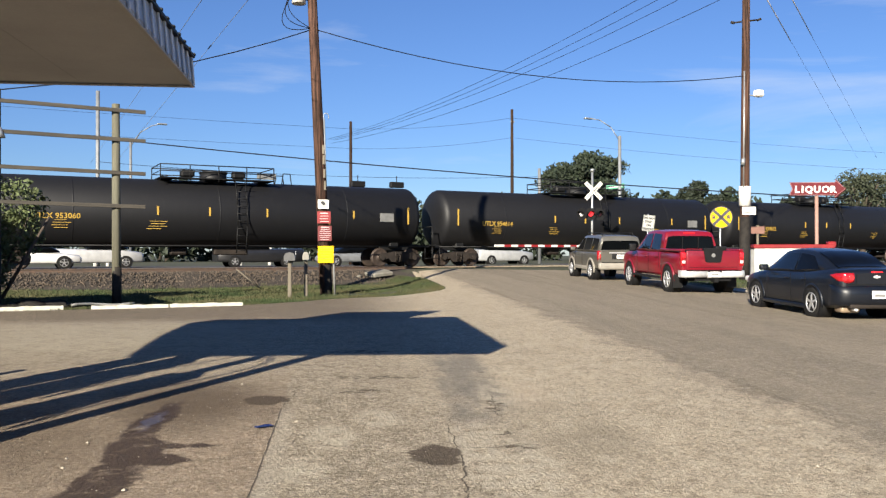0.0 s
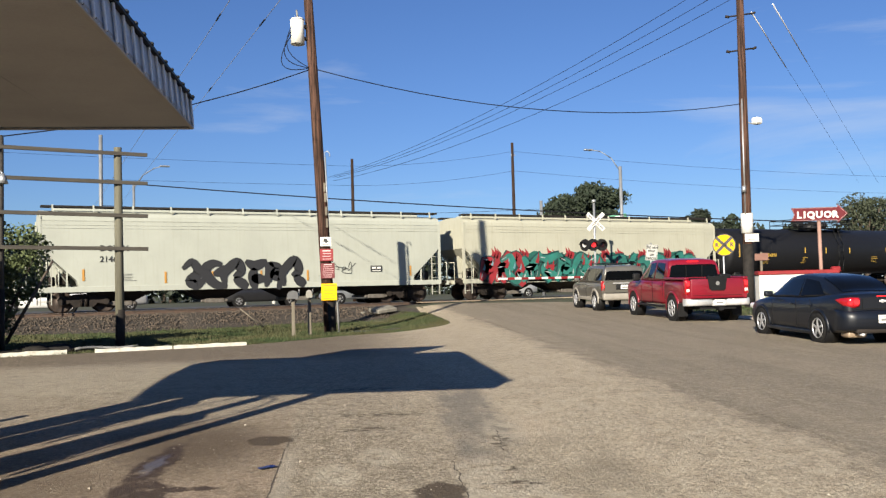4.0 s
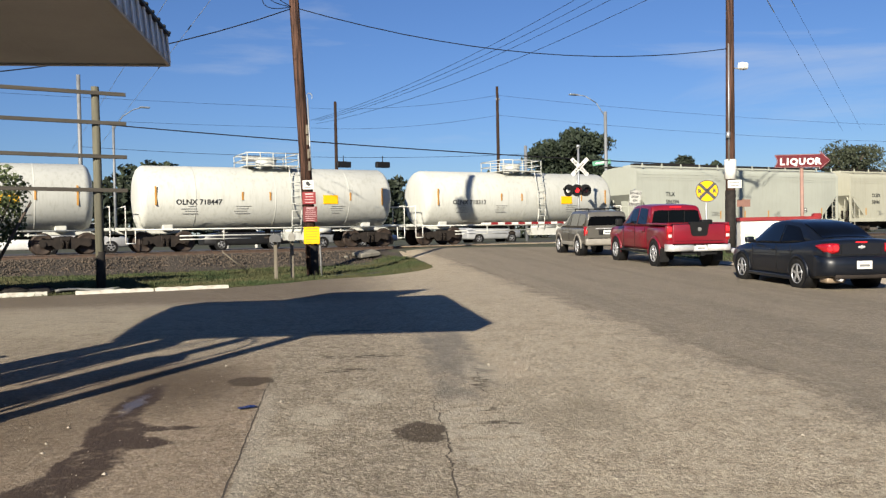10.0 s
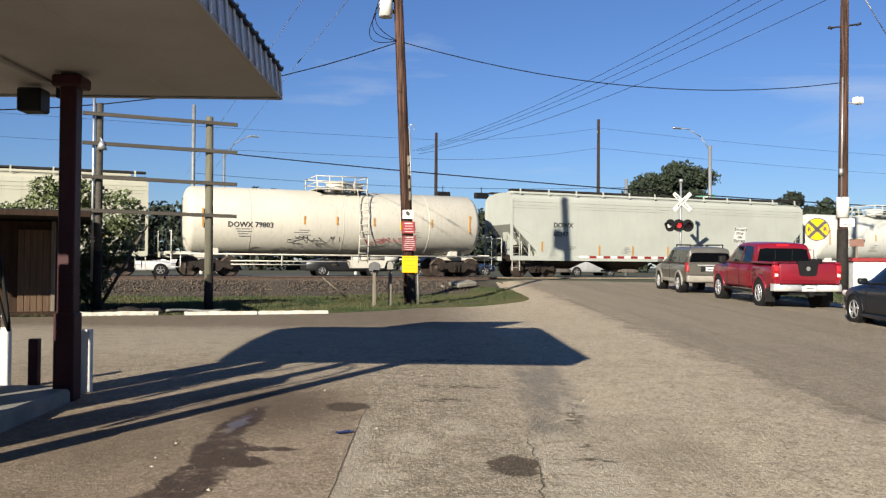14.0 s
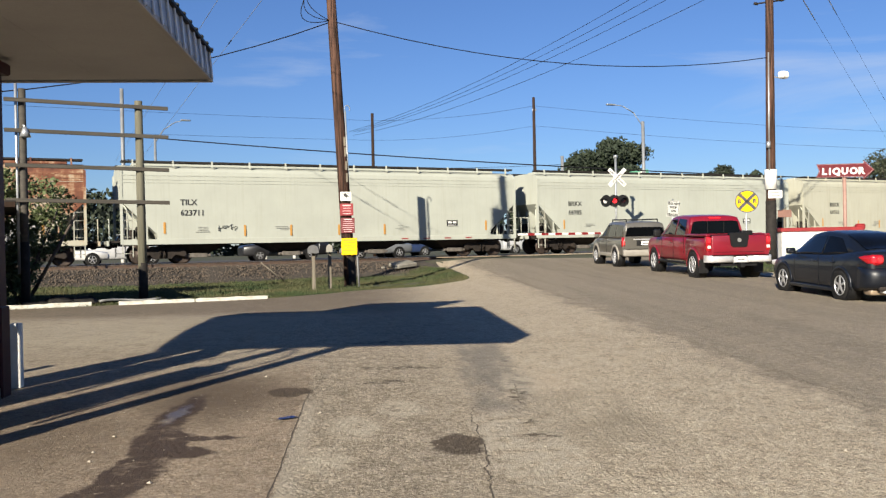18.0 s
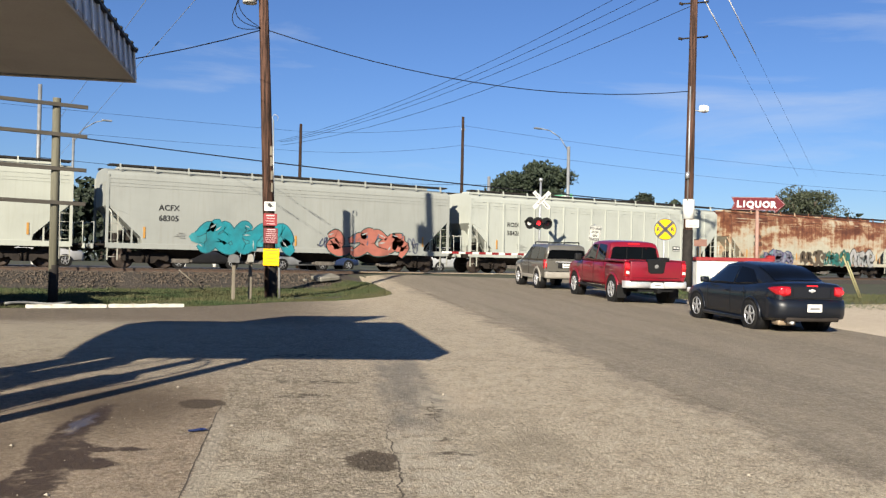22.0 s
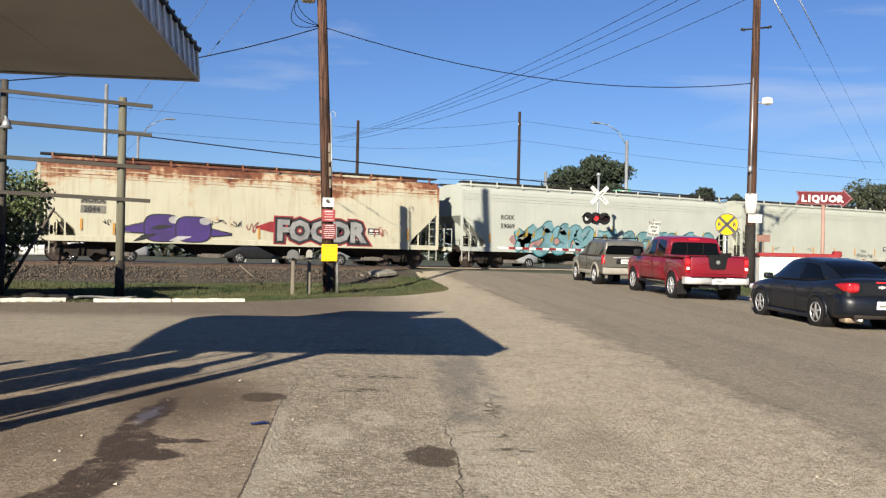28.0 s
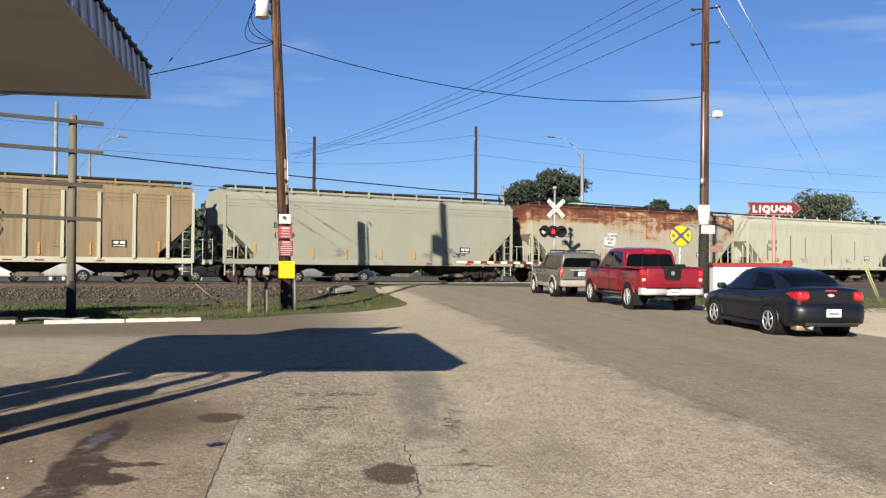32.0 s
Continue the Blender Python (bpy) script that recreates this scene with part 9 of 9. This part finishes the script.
def build_lot_marks():
    """Cracks and litter on the lot."""
    # cracks
    crack = mat("crack_shadow", (0.10, 0.078, 0.055), None, 9, 0.95)
    runs = ((0.66, 2.5, 0.74, 5.31, 0.020, 0.06), (0.74, 5.31, 0.84, 6.3, 0.022, 0.05), (0.84, 6.3, 0.87, 7.4, 0.016, 0.05), (0.87, 7.4, 1.30, 9.6, 0.007, 0.12), (-0.66, 2.0, -0.625, 8.3, 0.014, 0.02), (-0.625, 8.3, -0.45, 10.6, 0.008, 0.08), (4.55, 7.5, 4.5, 10.5, 0.006, 0.08), (0.05, 10.12, 0.75, 10.06, 0.010, 0.08), (1.40, 7.9, 1.50, 8.9, 0.014, 0.10), (0.86, 6.72, 1.35, 6.66, 0.012, 0.08))
    for k, (w0, l0, w1, l1, wd, wob) in enumerate(runs):
        bm = bmesh.new()
        n = 60
        L, R = [], []
        for i in range(n + 1):
            u = i / n
            ends = min(1.0, 6 * u, 6 * (1 - u))
            off = ends * wob * (noise.noise((u * 5 + k * 7, k, 0)) + 0.5 * noise.noise((u * 23 + k, 0, k)))
            w, l = w0 + (w1 - w0) * u + off, l0 + (l1 - l0) * u
            h2 = wd / 2 * (0.5 + 0.9 * abs(noise.noise((u * 17, k, 5))))
            for s, lst in ((-1, L), (1, R)):
                q = local(w + s * h2, l) if abs(l1 - l0) > abs(w1 - w0) else local(w, l + s * h2)
                lst.append(bm.verts.new((q.x, q.y, height(q.x, q.y) + (0.003 if w < 4 else 0.015))))
        for i in range(n):
            bm.faces.new((L[i], R[i], R[i + 1], L[i + 1]))
        bmesh.ops.recalc_face_normals(bm, faces=bm.faces)
        tagged(put("crack", bm, crack), "dark crack in the pavement", "crack", "cracks", "structure")
    # loose pale stones
    rnd = random.Random(2)
    verts, faces = [], []
    for i in range(2800):
        w, l = rnd.uniform(-4, 4.3), 2.5 + 16 * rnd.random() ** 1.5
        q = local(w, l)
        z = height(q.x, q.y)
        s = rnd.uniform(0.003, 0.008) if rnd.random() < 0.975 else rnd.uniform(0.010, 0.022)
        n = len(verts)
        for dx, dy, dz in ((1, 0, 0.3), (-1, 0.2, 0.3), (0, 1, 0.3), (0.1, -1, 0.3), (0, 0, 1.0), (0, 0, -0.3)):
            verts.append((q.x + dx * s * rnd.uniform(0.7, 1.3), q.y + dy * s * rnd.uniform(0.7, 1.3), z + dz * s))
        for a, b, c in ((0, 2, 4), (2, 1, 4), (1, 3, 4), (3, 0, 4)):
            faces.append((n + a, n + b, n + c))
    me = bpy.data.meshes.new("pebbles")
    me.from_pydata(verts, [], faces)
    tagged(put("pebbles", me, mat("pale_pebble", (0.44, 0.39, 0.31), (0.26, 0.22, 0.165), 8, 0.9)), "loose pale pebbles on the lot", "pebbles", kind="stuff")
    q = local(-0.72, 7.53)
    lt = thing("litter", "crumpled blue scrap lying on the lot", "litter", pose(q.x, q.y, height(q.x, q.y), 0, 0, 10))
    bm = bmesh.new()
    bmesh.ops.create_grid(bm, x_segments=6, y_segments=4, size=0.5)
    for v in bm.verts:
        v.co = Vector((v.co.x * 0.16, v.co.y * 0.08, 0.015 + 0.012 * noise.noise(v.co * 5)))
    part("scrap", bm, mat("blue_plastic", (0.015, 0.03, 0.13), (0.01, 0.02, 0.09), 8, 0.4), lt)


def build_grass():
    """Blades and weeds on the strip between lot and track."""
    rnd = random.Random(21)
    verts, faces = [], []
    def tuft(x, y, s):
        z = height(x, y) - 0.03
        for _ in range(4):
            a = rnd.uniform(0, 2 * math.pi)
            dx, dy = 0.012 * math.cos(a), 0.012 * math.sin(a)
            lx, ly, hh = rnd.uniform(-0.06, 0.06), rnd.uniform(-0.06, 0.06), s * rnd.uniform(0.5, 1.2)
            ox, oy = rnd.uniform(-0.08, 0.08), rnd.uniform(-0.08, 0.08)
            n = len(verts)
            verts.extend([(x + ox - dx, y + oy - dy, z), (x + ox + dx, y + oy + dy, z), (x + ox + lx, y + oy + ly, z + hh)])
            faces.append((n, n + 1, n + 2))
    for i in range(95000):
        x = rnd.uniform(-10, 17)
        y = rnd.uniform(22.3, 36.8)
        if y < lot_end(x) + 0.1 or (x * AC.x + y * AC.y) > 3.5:
            continue
        k = noise.noise((x * 0.35, y * 0.35, 0)) + 0.5 * noise.noise((x * 1.3, y * 1.3, 4))
        if k < -0.30 - 0.3 * rnd.random() + 0.3 * step(32, 36.5, y) * (1 - step(9, 12, x)):
            continue
        tuft(x, y, 0.05 + 0.07 * max(k, 0) + 0.10 * (rnd.random() < 0.03))
    for i in range(9000):
        w, l = rnd.uniform(13, 40), rnd.uniform(24.5, 37)
        x, y = world_xy(w, l)
        if y < 36.5:
            tuft(x, y, 0.10)
    me = bpy.data.meshes.new("grass")
    me.from_pydata(verts, [], faces)
    tagged(put("grass", me, M["grass"]), "short patchy green grass", "grass", kind="stuff")


def build_slab():
    k = thing("broken_slab", "tilted slab of broken pale concrete beside the crossing", "rubble", pose(16.1, 37.2, 0.72, 8, -6, 12))
    bm = boxes(((0, 0, 0), (1.15, 0.8, 0.22), 0.05))
    for v in bm.verts:
        v.co += Vector((0.06, 0.06, 0.03)) * noise.noise(v.co * 3)
    part("slab", bm, M["rock"], k)
    for dx, dy, r in ((-0.9, 0.2, 0.13), (-0.6, -0.5, 0.09)):
        rk = thing("rubble_stone", "rough lump of broken concrete", "rubble", pose(16.1 + dx, 37.2 + dy, 0.58), "rubble")
        bm = bmesh.new()
        bmesh.ops.create_icosphere(bm, subdivisions=2, radius=r)
        for v in bm.verts:
            v.co = v.co * (1 + 0.35 * noise.noise(v.co * 6 + Vector((dx, dy, 0))))
            v.co.z *= 0.65
        part("stone", bm, M["rock"], rk)


def build_debris():
    """Dark rags and a pale pipe left behind the kerbs."""
    d = thing("black_tarpaulin", "crumpled black plastic sheet lying behind the kerb", "tarpaulin", pose(0.95, 23.75, 0.24))
    bm = bmesh.new()
    bmesh.ops.create_icosphere(bm, subdivisions=4, radius=1.0)
    for v in bm.verts:
        p = v.co.copy()
        v.co = Vector((p.x * 0.95, p.y * 0.38, max(p.z, -0.15) * 0.20)) * (1 + 0.45 * noise.noise(p * 2.2) + 0.22 * noise.noise(p * 6.0))
    part("sheet", bm, M["tar"], d)
    e = thing("pale_pipe", "pale bent plastic pipe lying in the grass", "pipe", pose(2.5, 23.62, 0.30))
    bm = bmesh.new()
    tube(bm, [Vector((-0.75 + 1.5 * u, 0.10 * math.sin(5 * u), 0.02 + 0.02 * math.sin(7 * u))) for u in [i / 10 for i in range(11)]], 0.035, 7)
    part("tube", bm, M["grey"], e)


def build_stake():
    k = thing("leaning_stick", "thin pale stick leaning on the ballast", "stick", pose(8.3, 33.0, 0.5))
    part("stick", rods(((0.92, 0, -0.2), (0.0, 0, 0.56), 0.03, 0.025, 8)), M["post"], k)


# unseen wall, added to darken car-window reflections and cut low sky fill
q = local(0, -42)
tagged(put("wall_south", boxes(((0, 0, 2.9), (90, 0.4, 6.0), 0.02)), M["darkboard"], None, pose(q.x, q.y, 0, 0, 0, -21)), "unseen plain dark wall added behind the camera to block low sky", "wall", kind="structure")
build_slab()
build_debris()
build_stake()
build_plants()
build_distance()
build_lot_marks()
build_grass()
build_ties()
motions()
